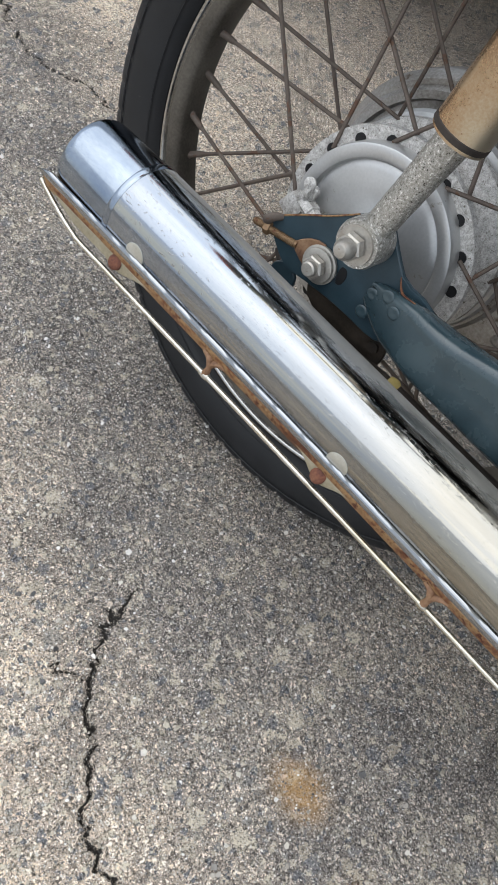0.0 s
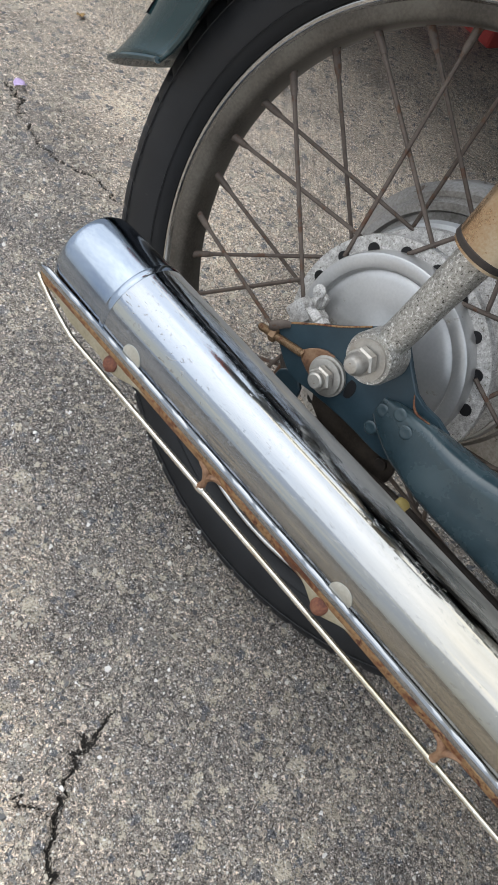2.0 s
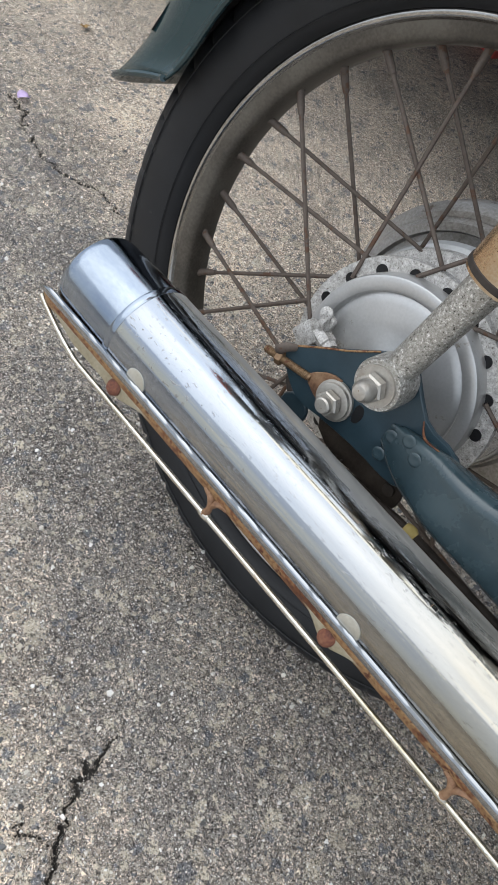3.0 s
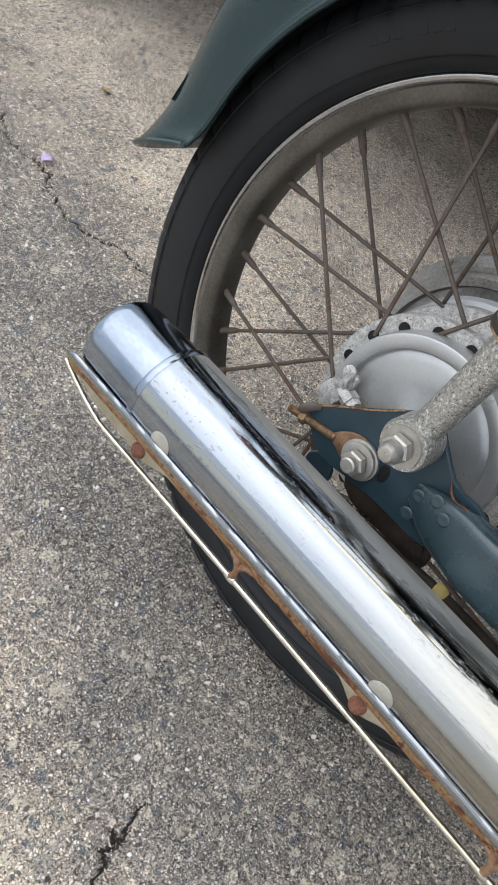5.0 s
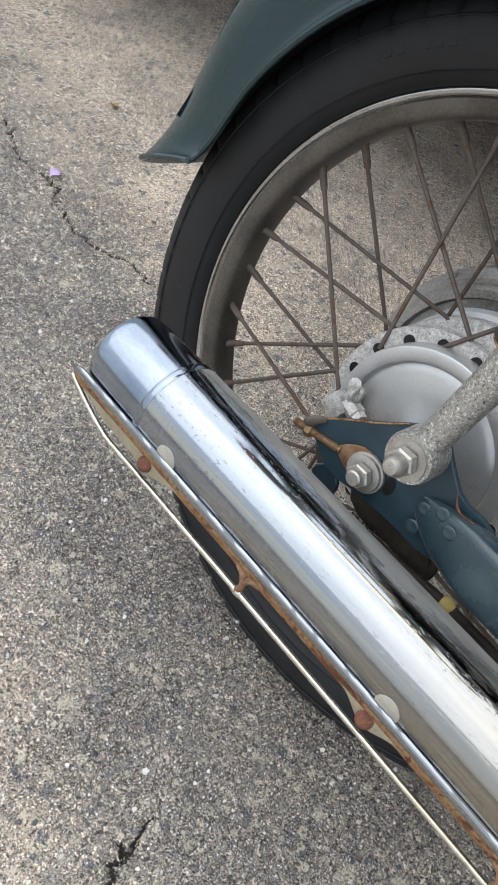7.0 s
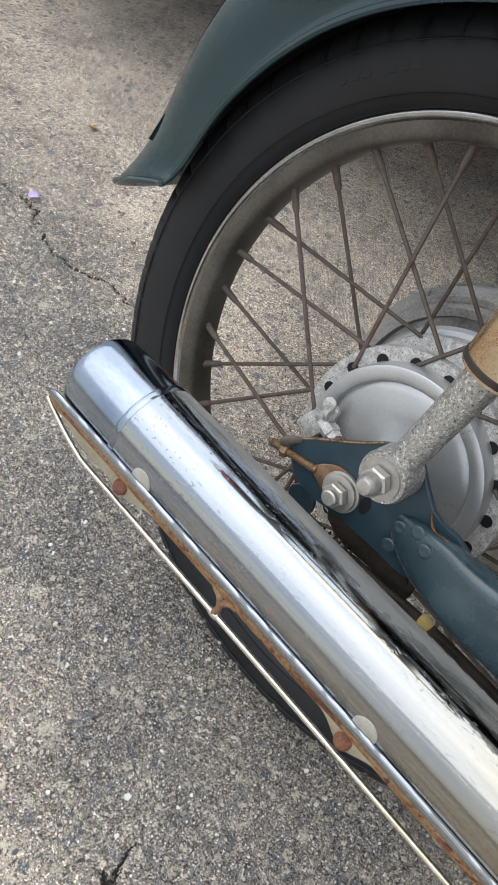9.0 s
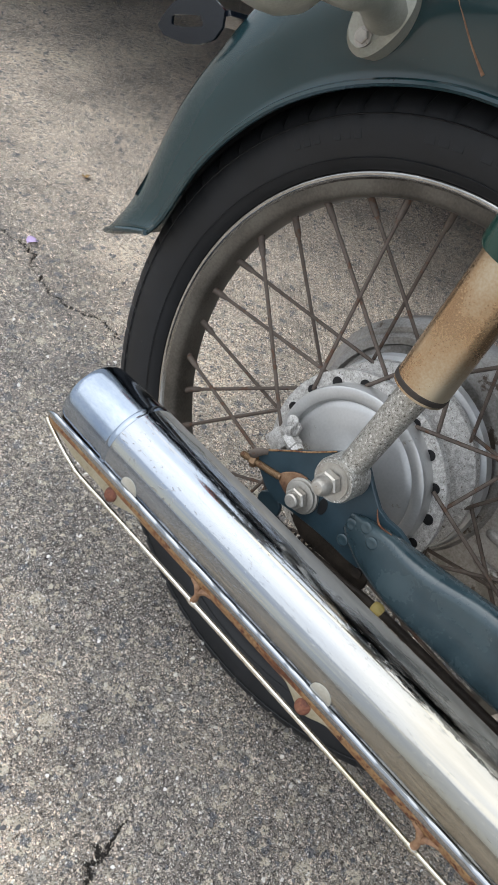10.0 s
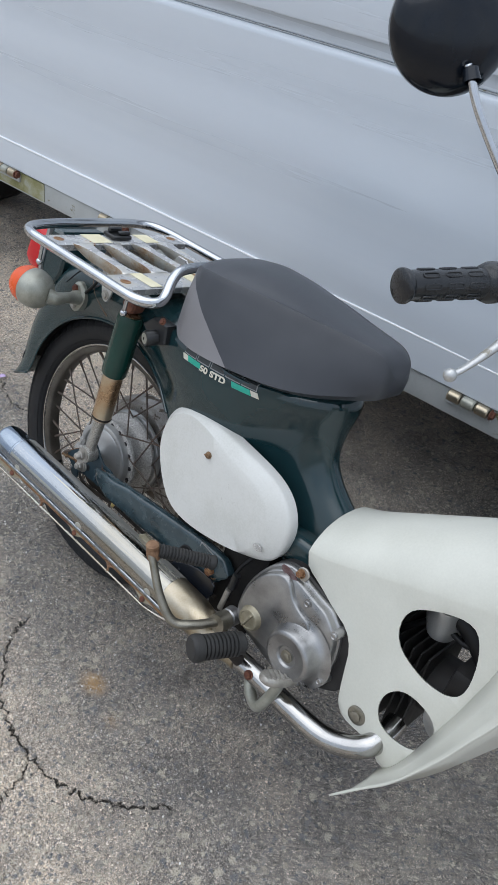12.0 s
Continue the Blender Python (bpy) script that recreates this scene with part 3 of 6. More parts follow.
def ground():
    step, (x0, x1, y0, y1) = 0.002, (-1.0, 0.66, -0.56, 0.40)
    xs, ys = np.arange(x0, x1 + step / 2, step), np.arange(y0, y1 + step / 2, step)
    gx, gy = np.meshgrid(xs, ys)
    rng = np.random.RandomState(4)
    z = np.zeros_like(gx)
    for wave in (0.5, 0.23, 0.11, 0.05, 0.024, 0.013):
        for _ in range(4):
            a, ph = rng.rand(2) * 2 * math.pi
            z += wave * 0.0024 * np.sin((gx * math.cos(a) + gy * math.sin(a)) * 2 * math.pi / wave + ph)
    z += rng.normal(0, 0.00035, z.shape)
    dirt = np.zeros_like(z)
    for line, width in crack_lines():
        fine = []
        for a, b in zip(line, line[1:]):
            k = max(2, int(math.dist(a, b) / 0.005))
            for i in range(k):
                t = i / k
                fine.append((a[0] + (b[0] - a[0]) * t + rng.normal(0, 0.0028), a[1] + (b[1] - a[1]) * t + rng.normal(0, 0.0028)))
        fine.append(line[-1])
        for i, (a, b) in enumerate(zip(fine, fine[1:])):
            w = width * 0.62 * (0.35 + 1.2 * rng.rand()) * min(1, 0.35 + 0.2 * min(i, len(fine) - 2 - i))
            reach = 0.016
            cx = (gx[0] > min(a[0], b[0]) - reach) & (gx[0] < max(a[0], b[0]) + reach)
            cy = (gy[:, 0] > min(a[1], b[1]) - reach) & (gy[:, 0] < max(a[1], b[1]) + reach)
            sx, sy = gx[np.ix_(cy, cx)], gy[np.ix_(cy, cx)]
            d = np.array(b) - a
            t = np.clip(((sx - a[0]) * d[0] + (sy - a[1]) * d[1]) / (d @ d + 1e-9), 0, 1)
            far = np.hypot(sx - a[0] - t * d[0], sy - a[1] - t * d[1])
            depth = np.clip(1.4 - far / w, 0, 1)
            z[np.ix_(cy, cx)] = np.minimum(z[np.ix_(cy, cx)], -0.008 * depth)
            dirt[np.ix_(cy, cx)] = np.maximum(dirt[np.ix_(cy, cx)], np.clip(1.3 - far / (w * 1.5), 0, 1))
    border = np.minimum.reduce([gx - x0, x1 - gx, gy - y0, y1 - gy]) / 0.05
    z *= np.clip(border, 0, 1)
    spot = np.exp(-(((gx - 0.261) / 0.026) ** 2 + ((gy + 0.186) / 0.02) ** 2) ** 1.5) * (0.35 + 0.35 * rng.rand(*gx.shape))
    spot += 0.4 * np.exp(-(((gx - 0.345) / 0.014) ** 2 + ((gy + 0.21) / 0.012) ** 2)) * rng.rand(*gx.shape)
    SURFACE.update(x0=x0, y0=y0, step=step, z=z)
    ny, nx = gx.shape
    verts = np.stack([gx, gy, z], -1).reshape(-1, 3)
    idx = np.arange(nx * ny).reshape(ny, nx)
    quads = np.stack([idx[:-1, :-1], idx[:-1, 1:], idx[1:, 1:], idx[1:, :-1]], -1).reshape(-1, 4)
    far_v = [(-900, -900, 0), (900, -900, 0), (900, 900, 0), (-900, 900, 0), (x0, y0, 0), (x1, y0, 0), (x1, y1, 0), (x0, y1, 0)]
    # the outer ring shares the fine sheet's border
    n0 = len(verts)
    ring = [n0, n0 + 1, n0 + 2, n0 + 3]
    south, north, west, east = list(idx[0]), list(idx[-1]), list(idx[:, 0]), list(idx[:, -1])
    faces = [tuple(q) for q in quads.tolist()]
    faces += [tuple([ring[0], ring[1]] + south[::-1]), tuple([ring[1], ring[2]] + east[::-1]), tuple([ring[2], ring[3]] + north), tuple([ring[3], ring[0]] + west)]
    me = bpy.data.meshes.new("ground")
    me.from_pydata(np.vstack([verts, far_v[:4]]).tolist(), [], faces)
    for name, field in (("dirt", dirt), ("oxide", spot)):
        at = me.attributes.new(name, "FLOAT", "POINT")
        at.data.foreach_set("value", np.r_[field.ravel(), np.zeros(4)].astype(np.float32))
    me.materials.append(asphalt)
    me.shade_smooth()
    ob = new("ground", me)
    ob.location.z = GROUND
    return tagged(ob, "worn grey asphalt with light aggregate, long cracks, dark stains and shade put into its tone", "asphalt ground", kind="structure")


ground()


# ---- motorcycle: lengthwise x to the front, y to its left, leaning on its side stand ----
bike = thing("motorcycle", "dark green step-through motorcycle with white leg shield, leaning", "motorcycle", Matrix.Rotation(-LEAN, 4, "X"))
HUB = Vector((0, -0.006, 0.2885))
HUB_MID, PANEL_MID = Vector((0.005, -0.006, 0.2872)), Vector((0.0055, -0.0085, 0.2915))
SPOKE_START, NIPPLE_R = radians(210.7), 0.206


def ring_point(angle, r, y):
    return HUB + Vector((r * math.cos(angle), y, r * math.sin(angle)))


def wheel():
    prof = [(-0.0150, 0.2237), (-0.0172, 0.2235), (-0.0186, 0.2224), (-0.0191, 0.2207), (-0.0187, 0.2190), (-0.0174, 0.2178), (-0.0160, 0.2166), (-0.0155, 0.2130), (-0.0150, 0.2108), (-0.0142, 0.2085), (-0.0128, 0.2062), (-0.0105, 0.2048), (0, 0.2042)]
    prof = prof + [(-a, b) for a, b in prof[-2::-1]] + [(0.012, 0.2200), (0.006, 0.2100), (-0.006, 0.2100), (-0.012, 0.2200)]
    bm = lathe(prof, HUB, (0, 1, 0), 144, closed=True)
    for f in bm.faces:
        c = f.calc_center_median() - HUB
        f.material_index = 0 if math.hypot(c.x, c.z) > 0.2168 and abs(c.y) > 0.0145 else 1
    rim = part("rear_wheel", bm, [rim_chrome, rim_dull], bike, "spoked wheel with dull weathered chrome rim")
    # tyre: rounded section, shoulder grooves cut every few degrees
    sect = [(-0.0165, 0.2225), (-0.0225, 0.2250), (-0.0268, 0.2320), (-0.0298, 0.2440), (-0.0302, 0.2545), (-0.0288, 0.2625), (-0.0266, 0.2680), (-0.0228, 0.2722), (-0.0170, 0.2768), (-0.0090, 0.2802), (-0.004, 0.2812), (-0.0028, 0.2790), (0.0028, 0.2790), (0.004, 0.2812)]
    sect += [(-a, b) for a, b in sect[9::-1]]
    segs = 490
    bm = bmesh.new()
    rows = []
    for k in range(segs):
        a = 2 * math.pi * k / segs
        row = []
        for i, (y, r) in enumerate(sect):
            shift = a + 0.02 * (1 - min(1, abs(y) / 0.028)) * (1 if y > 0 else -1)
            groove = k % 7 == 0 if y < 0 else (k + 3) % 7 == 0
            if groove and 0.011 < abs(y) and r > 0.260:
                r, y = r - 0.0028, y * 0.96
            row.append(bm.verts.new(ring_point(shift, r, y)))
        rows.append(row)
    for k in range(segs):
        r, s = rows[k], rows[(k + 1) % segs]
        for i in range(len(sect) - 1):
            bm.faces.new((r[i], r[i + 1], s[i + 1], s[i]))
    tyre = part("tyre", bm, tyre_rubber, rim, "black rubber tyre with grooved shoulder, slightly dusty")
    bm = bmesh.new()
    for y, r in ((-0.0262, 0.2305), (-0.0294, 0.2595)):
        lathe([(y - 0.0008, r - 0.0006), (y - 0.0014, r), (y - 0.0008, r + 0.0006), (y, r)], HUB, (0, 1, 0), 144, bm, closed=True)
    part("sidewall_line", bm, tyre_rubber, rim)
    # raised sidewall marks, as plain bars
    for start, count, wide in ((108, 9, 0.008), (131, 8, 0.006), (86, 3, 0.012), (40, 8, 0.008)):
        for i in range(count):
            bm = bmesh.new()
            a = radians(start) - i * (wide + 0.003) / 0.25
            if (i * 7 + start) % 4 == 0:
                continue
            p = ring_point(a, 0.2475, -0.02975)
            m = Matrix.Translation(p) @ Matrix.Rotation(-a + math.pi / 2, 4, "Y")
            block((-wide / 2, -0.0003, -0.0042), (wide / 2, 0.001, 0.0042), 0.0002, 1, bm, m)
            part("sidewall_mark", bm, tyre_rubber, rim)
    # hub: two drilled flanges on a drum
    drum = [(-0.0262, 0.0), (-0.0262, 0.068), (-0.0257, 0.0815), (-0.0205, 0.082), (-0.0195, 0.076), (-0.015, 0.066), (-0.004, 0.062), (0.012, 0.062), (0.020, 0.068), (0.024, 0.0815), (0.030, 0.082), (0.031, 0.07), (0.032, 0.0)]
    hub = part("hub", lathe(drum, HUB_MID, (0, 1, 0), 96), hub_alloy, rim, "oxidised grey alloy hub with drilled flanges")
    # black discs paint in the dark inside of the drilled holes
    for k in range(18):
        a = radians(20 * k + 11)
        for y, s in ((-0.0260, -1), (0.0308, 1)):
            bm = lathe([(0, 0.0044), (0.0009, 0.0043), (0.0009, 0.0038), (0.0003, 0.0)], ring_point(a, 0.0722, y) + HUB_MID - HUB, (0, s, 0), 14)
            part("hole_disc", bm, black_rubber, rim)
    panel = [(-0.022, 0.0685), (-0.0345, 0.0685), (-0.0368, 0.0678), (-0.0375, 0.0665), (-0.0372, 0.0600), (-0.0366, 0.0582), (-0.0338, 0.0572), (-0.0332, 0.0562), (-0.0340, 0.0548), (-0.0352, 0.050), (-0.0362, 0.036), (-0.0370, 0.02), (-0.039, 0.016), (-0.042, 0.0)]
    part("brake_panel", lathe(panel, PANEL_MID, (0, 1, 0), 96), alloy, rim, "smooth silver brake panel with stepped rim")
    far = [(0.032, 0.0), (0.032, 0.070), (0.038, 0.084), (0.043, 0.086), (0.046, 0.07), (0.047, 0.0)]
    part("sprocket_carrier", lathe(far, HUB_MID, (0, 1, 0), 64), alloy, rim)
    # spokes with their nipples
    for k in range(36):
        a = SPOKE_START - radians(10 * k)
        near = k % 2 == 0
        side = -1 if near else 1
        sweep = radians(39) * (1 if k % 4 in (2, 3) else -1)
        lift = 0.0025 * (1 if k % 4 in (2, 3) else -1)
        p, q = ring_point(a, NIPPLE_R, 0.002 * side), ring_point(a + sweep, 0.0722, (-0.0245 if near else 0.0285) + side * (lift + 0.0008)) + HUB_MID - HUB
        d = (q - p).normalized()
        bm = tube([p + d * 0.012, q], 0.00165, 8, 1)
        lathe([(-0.004, 0.0), (-0.004, 0.0036), (0.001, 0.0036), (0.002, 0.0029), (0.013, 0.0027), (0.0175, 0.0022), (0.0175, 0.0)], p, d, 10, bm)
        part("spoke", bm, spoke_metal, rim)
    # valve
    v = ring_point(radians(216.5), 0.204, -0.004)
    part("valve", tube([v, v + (HUB - v).normalized() * 0.014], 0.0035, 10, 1), black_rubber, rim, "black rubber valve")
    return rim


wheel()


def wheel_stay():
    """Swing arm, its end plate, axle nut and chain adjuster."""
    top = [(0.044, 0.302), (0.050, 0.306), (0.0643, 0.3105), (0.080, 0.3150), (0.0984, 0.3175), (0.1195, 0.3195), (0.155, 0.3245), (0.225, 0.331), (0.27, 0.3345), (0.33, 0.340), (0.36, 0.341), (0.40, 0.339), (0.425, 0.333)]
    low = [(0.044, 0.286), (0.060, 0.279), (0.0738, 0.2750), (0.09, 0.2745), (0.1185, 0.2735), (0.155, 0.269), (0.21, 0.270), (0.267, 0.271), (0.322, 0.270), (0.39, 0.283), (0.425, 0.304)]
    # pressed box section with a ridge along its upper third
    rows = []
    n = 40
    for i in range(n):
        t = i / (n - 1)
        x = 0.044 + t * 0.376
        zt = np.interp(x, [p[0] for p in top], [p[1] for p in top])
        zb = np.interp(x, [p[0] for p in low], [p[1] for p in low])
        if t > 0.93:
            k = (t - 0.93) / 0.07
            zt, zb = zt - 0.016 * k**2, zb + 0.012 * k**2
        zm, h = (zt + zb) / 2, (zt - zb) / 2
        grow = min(1.0, t * 7) ** 0.7
        yc, w = -0.0935 - 0.0095 * grow + 0.006 * t, 0.0012 + 0.0100 * grow
        dent = 0.0025 * math.sin(26 * t) * math.exp(-((t - 0.22) / 0.14) ** 2)
        row = []
        for j in range(24):
            a = 2 * math.pi * j / 24
            c, q = math.cos(a), math.sin(a)
            y = w * math.copysign(abs(c) ** 0.5, c) * (1.0 if c > 0 else 0.92 + 0.09 * math.exp(-((q - 0.62) / 0.16) ** 2))
            row.append((x, yc + y + (dent if c < 0 else 0), zm + h * math.copysign(abs(q) ** 0.6, q)))
        rows.append(row)
    arm = part("swing_arm", loft(rows, None, True, True), worn_arm, bike, "dark blue-green painted swing arm, scuffed and rusting at the edges")
    plate = [(-0.0475, 0.280), (-0.041, 0.2912), (-0.0065, 0.3175), (0.012, 0.3335), (0.029, 0.346), (0.0365, 0.3385), (0.0496, 0.326), (0.0622, 0.3162), (0.085, 0.316), (0.10, 0.305), (0.10, 0.280), (0.0742, 0.2711), (0.0653, 0.2660), (0.0347, 0.2668), (0.0056, 0.2645), (-0.0195, 0.2603), (-0.0325, 0.2675)]
    part("end_plate", slab(plate, -0.0935, -0.089, 0.0008, 1), plate_paint, arm, "flat blue-green end plate with a rusted top edge")
    part("plate_edge", tube([(-0.043, -0.0928, 0.2885), (-0.0238, -0.0936, 0.3043), (-0.0065, -0.0937, 0.3172), (0.010, -0.0937, 0.3318)], [0.0009, 0.0007, 0.0007, 0.0006], 8, 4), rust_strip, arm)
    part("rusted_corner", tube([(0.058, -0.0945, 0.3185), (0.066, -0.0985, 0.3125), (0.078, -0.1005, 0.3145)], [0.0004, 0.0009, 0.0004], 8, 4), rust_strip, arm, "bare rust where the arm meets the plate")
    for x, z in ((0.0493, 0.2965), (0.0607, 0.3060), (0.0495, 0.2810), (0.0709, 0.3015)):
        part("spot_weld", lathe([(0, 0.0048), (0.0004, 0.0043), (0.0006, 0.0030), (0.0003, 0.0018), (0.0002, 0)], (x, -0.0946 - 0.0185 * min(1.0, max(0.0, x - 0.044) / 0.0537) ** 0.7, z), (0, -1, 0), 14), worn_arm, arm)
    # thin black patch on the uncut plate paints the slot's dark inside
    hole = slab([(0.0175, 0.2935), (0.0235, 0.2945), (0.0262, 0.2880), (0.0245, 0.2805), (0.0195, 0.2800)], -0.0939, -0.0928, 0.0002, 1)
    part("slot_patch", hole, black_rubber, arm, "black patch painted for the dark end of the axle slot")
    part("rubber_plug", lathe([(0, 0), (0, 0.0165), (0.004, 0.0165), (0.005, 0.014), (0.0035, 0.012), (0.0035, 0)], (0.325, -0.107, 0.298), (0, -1, 0.1), 32), black_rubber, arm, "round black rubber plug")
    tag = part("label", slab([(0.348, 0.340), (0.388, 0.333), (0.386, 0.322), (0.346, 0.329)], -0.1080, -0.1045, 0.0004, 0), decal_grey, arm, "worn teal label with a pale edge")
    part("label_face", slab([(0.3497, 0.3383), (0.3865, 0.3318), (0.3848, 0.3235), (0.3480, 0.3302)], -0.1084, -0.1070, 0.0002, 0), worn_arm, tag)
    part("pivot_bolt", bolt((0.384, -0.105, 0.304), (0, -1, 0), 0.0085, 0.012, 0.0165), rust_strip, arm, "rust-stained pivot bolt")
    c = Vector((0.0042, -0.0942, 0.2835))
    nut = lathe([(0, 0), (0, 0.0142), (0.0022, 0.0142), (0.0026, 0.0128), (0.0046, 0.0124), (0.0050, 0.0112), (0.0050, 0)], c, (0, -1, 0), 32)
    bolt(c + Vector((0, -0.0048, 0)), (0, -1, 0), 0.0088, 0.0072, 0.0, nut)
    lathe([(0.0115, 0.0058), (0.0155, 0.0056), (0.0165, 0.0045), (0.0165, 0.0)], c, (0, -1, 0), 18, nut)
    part("axle_nut", nut, steel_nut, arm, "weathered grey axle nut and washers")
    # threaded adjuster whose flat eye lies under the nut
    p, q = Vector((-0.058, -0.0945, 0.2735)), Vector((-0.018, -0.0955, 0.2825))
    rod = tube([p, q], 0.0024, 10, 1)
    d = (q - p).normalized()
    for i in range(24):
        lathe([(0, 0.0025), (0.0006, 0.0030), (0.0012, 0.0025)], p + d * (0.001 + 0.0016 * i), d, 10, rod)
    bolt(p + d * 0.010, d, 0.0052, 0.006, 0.0, rod)
    part("chain_adjuster", rod, golden_thread, arm, "rusty threaded chain adjuster")
    eye = slab([(-0.0215, 0.2800), (-0.0205, 0.2860), (-0.0085, 0.2965), (0.004, 0.2985), (0.006, 0.2720), (-0.0075, 0.2735)], -0.0958, -0.0936, 0.0005, 1)
    part("adjuster_eye", eye, rust_tab, arm, "brown rusted adjuster eye")
    part("guide", tube([(-0.0480, -0.094, 0.2775), (-0.0470, -0.0985, 0.2830), (-0.0430, -0.0975, 0.2885), (-0.0385, -0.0935, 0.2905)], [0.0030, 0.0036, 0.0034, 0.0022], 10, 4, flat=0.5), spoke_metal, arm)
    # the arm on the far side and the cross tube
    part("far_arm", loft([[(x, 0.098 + 0.012 * math.cos(a), 0.298 + 0.026 * math.sin(a)) for a in (2 * math.pi * j / 16 for j in range(16))] for x in np.linspace(-0.03, 0.42, 10)], None, True, True), worn_arm, arm)
    part("cross_tube", tube([(0.385, -0.1, 0.30), (0.385, 0.1, 0.30)], 0.02, 20, 1), worn_arm, arm)
    arm.location = (-0.0024, 0.008, -0.0047)
    return arm


wheel_stay()


def brake_linkage():
    arm = part("brake_arm", slab([(-0.060, 0.268), (-0.054, 0.292), (-0.048, 0.303), (-0.040, 0.300), (-0.044, 0.285), (-0.050, 0.268)], -0.054, -0.049, 0.001, 2), hub_alloy, bike, "cast brake arm beside the hub")
    part("clevis", block((-0.0085, -0.006, -0.0085), (0.0085, 0.006, 0.0085), 0.0028, 2, None, Matrix.Translation((-0.0545, -0.052, 0.2790)) @ Matrix.Rotation(radians(24), 4, "Y")), hub_alloy, arm, "chalky grey cast clevis")
    part("clevis_neck", tube([(-0.049, -0.054, 0.2915), (-0.0475, -0.055, 0.2950), (-0.0440, -0.056, 0.2965)], [0.0042, 0.0036, 0.0046], 10, 4), hub_alloy, arm)
    nut = lathe([(-0.009, 0), (-0.009, 0.0068), (0.003, 0.0068), (0.004, 0.0055), (0.0085, 0.0052), (0.0085, 0)], (-0.0395, -0.054, 0.2855), (0.75, -0.25, -0.05), 6)
    part("adjusting_nut", nut, hub_alloy, arm)
    part("rod_end", tube([(-0.034, -0.056, 0.2850), (-0.024, -0.060, 0.2835)], 0.0040, 10, 1), golden_thread, arm)
    pin = lathe([(0, 0), (0, 0.0050), (0.0016, 0.0050), (0.0022, 0.0042), (0.0022, 0)], (-0.0500, -0.0535, 0.3015), (0, -1, 0.2), 18)
    block((-0.0508, -0.0562, 0.2985), (-0.0492, -0.0555, 0.3045), 0.0002, 1, pin)
    part("pin", pin, hub_alloy, arm, "slotted pin")
    rod = part("brake_rod", tube([(0.012, -0.068, 0.2275), (0.0286, -0.068, 0.2297), (0.0572, -0.068, 0.2308), (0.092, -0.068, 0.2345), (0.19, -0.075, 0.238), (0.30, -0.085, 0.245), (0.40, -0.09, 0.25)], [0.0024, 0.0034, 0.0034, 0.0034, 0.0034], 12, 5), cable_brown, bike, "dull brown-black brake rod under the swing arm")
    tag = lathe([(-0.005, 0.0030), (-0.004, 0.0044), (-0.001, 0.0052), (0.002, 0.0046), (0.005, 0.0032)], (0.092, -0.068, 0.2350), (1, -0.05, 0.06), 12)
    for v in tag.verts:
        v.co += 0.0006 * Vector((noise.noise(v.co * 400), noise.noise(v.co * 410), noise.noise(v.co * 390)))
    part("yellow_tag", tag, yellow_paint, rod, "small dab of yellow paint")
    coil = [Vector((-0.012 + 0.040 * k / 96, -0.068 + 0.0048 * math.cos(k * math.pi / 6), 0.2255 + 0.004 * k / 96 + 0.0048 * math.sin(k * math.pi / 6))) for k in range(97)]
    part("spring", tube(coil, 0.0009, 6, 1), cable_black, rod, "black coil spring")
    link = slab([(-0.0104, 0.240), (-0.0027, 0.2560), (0.0604, 0.2570), (0.069, 0.2538), (0.0735, 0.240), (0.0704, 0.2276), (0.0387, 0.2315), (0.011, 0.2287)], -0.064, -0.060, 0.0008, 1)
    part("torque_link", link, cable_brown, bike, "dirty dark steel torque link")
    part("link_pin", lathe([(0, 0), (0, 0.0048), (0.002, 0.0045), (0.0025, 0)], (0.062, -0.064, 0.244), (0, -1, 0), 14), cable_black, bike)
    br = slab([(-0.035, 0.2486), (-0.0254, 0.2590), (-0.012, 0.2550), (-0.0095, 0.2434), (-0.0146, 0.2335), (-0.0285, 0.239)], -0.083, -0.079, 0.0008, 1)
    part("stay_tab", br, plate_paint, bike, "scuffed grey-green tab")
    wire = tube([(-0.05, -0.05, 0.24), (-0.02, -0.062, 0.225), (0.02, -0.066, 0.222), (0.06, -0.05, 0.22)], 0.003, 8, 5)
    part("cable", wire, cable_black, bike)


brake_linkage()


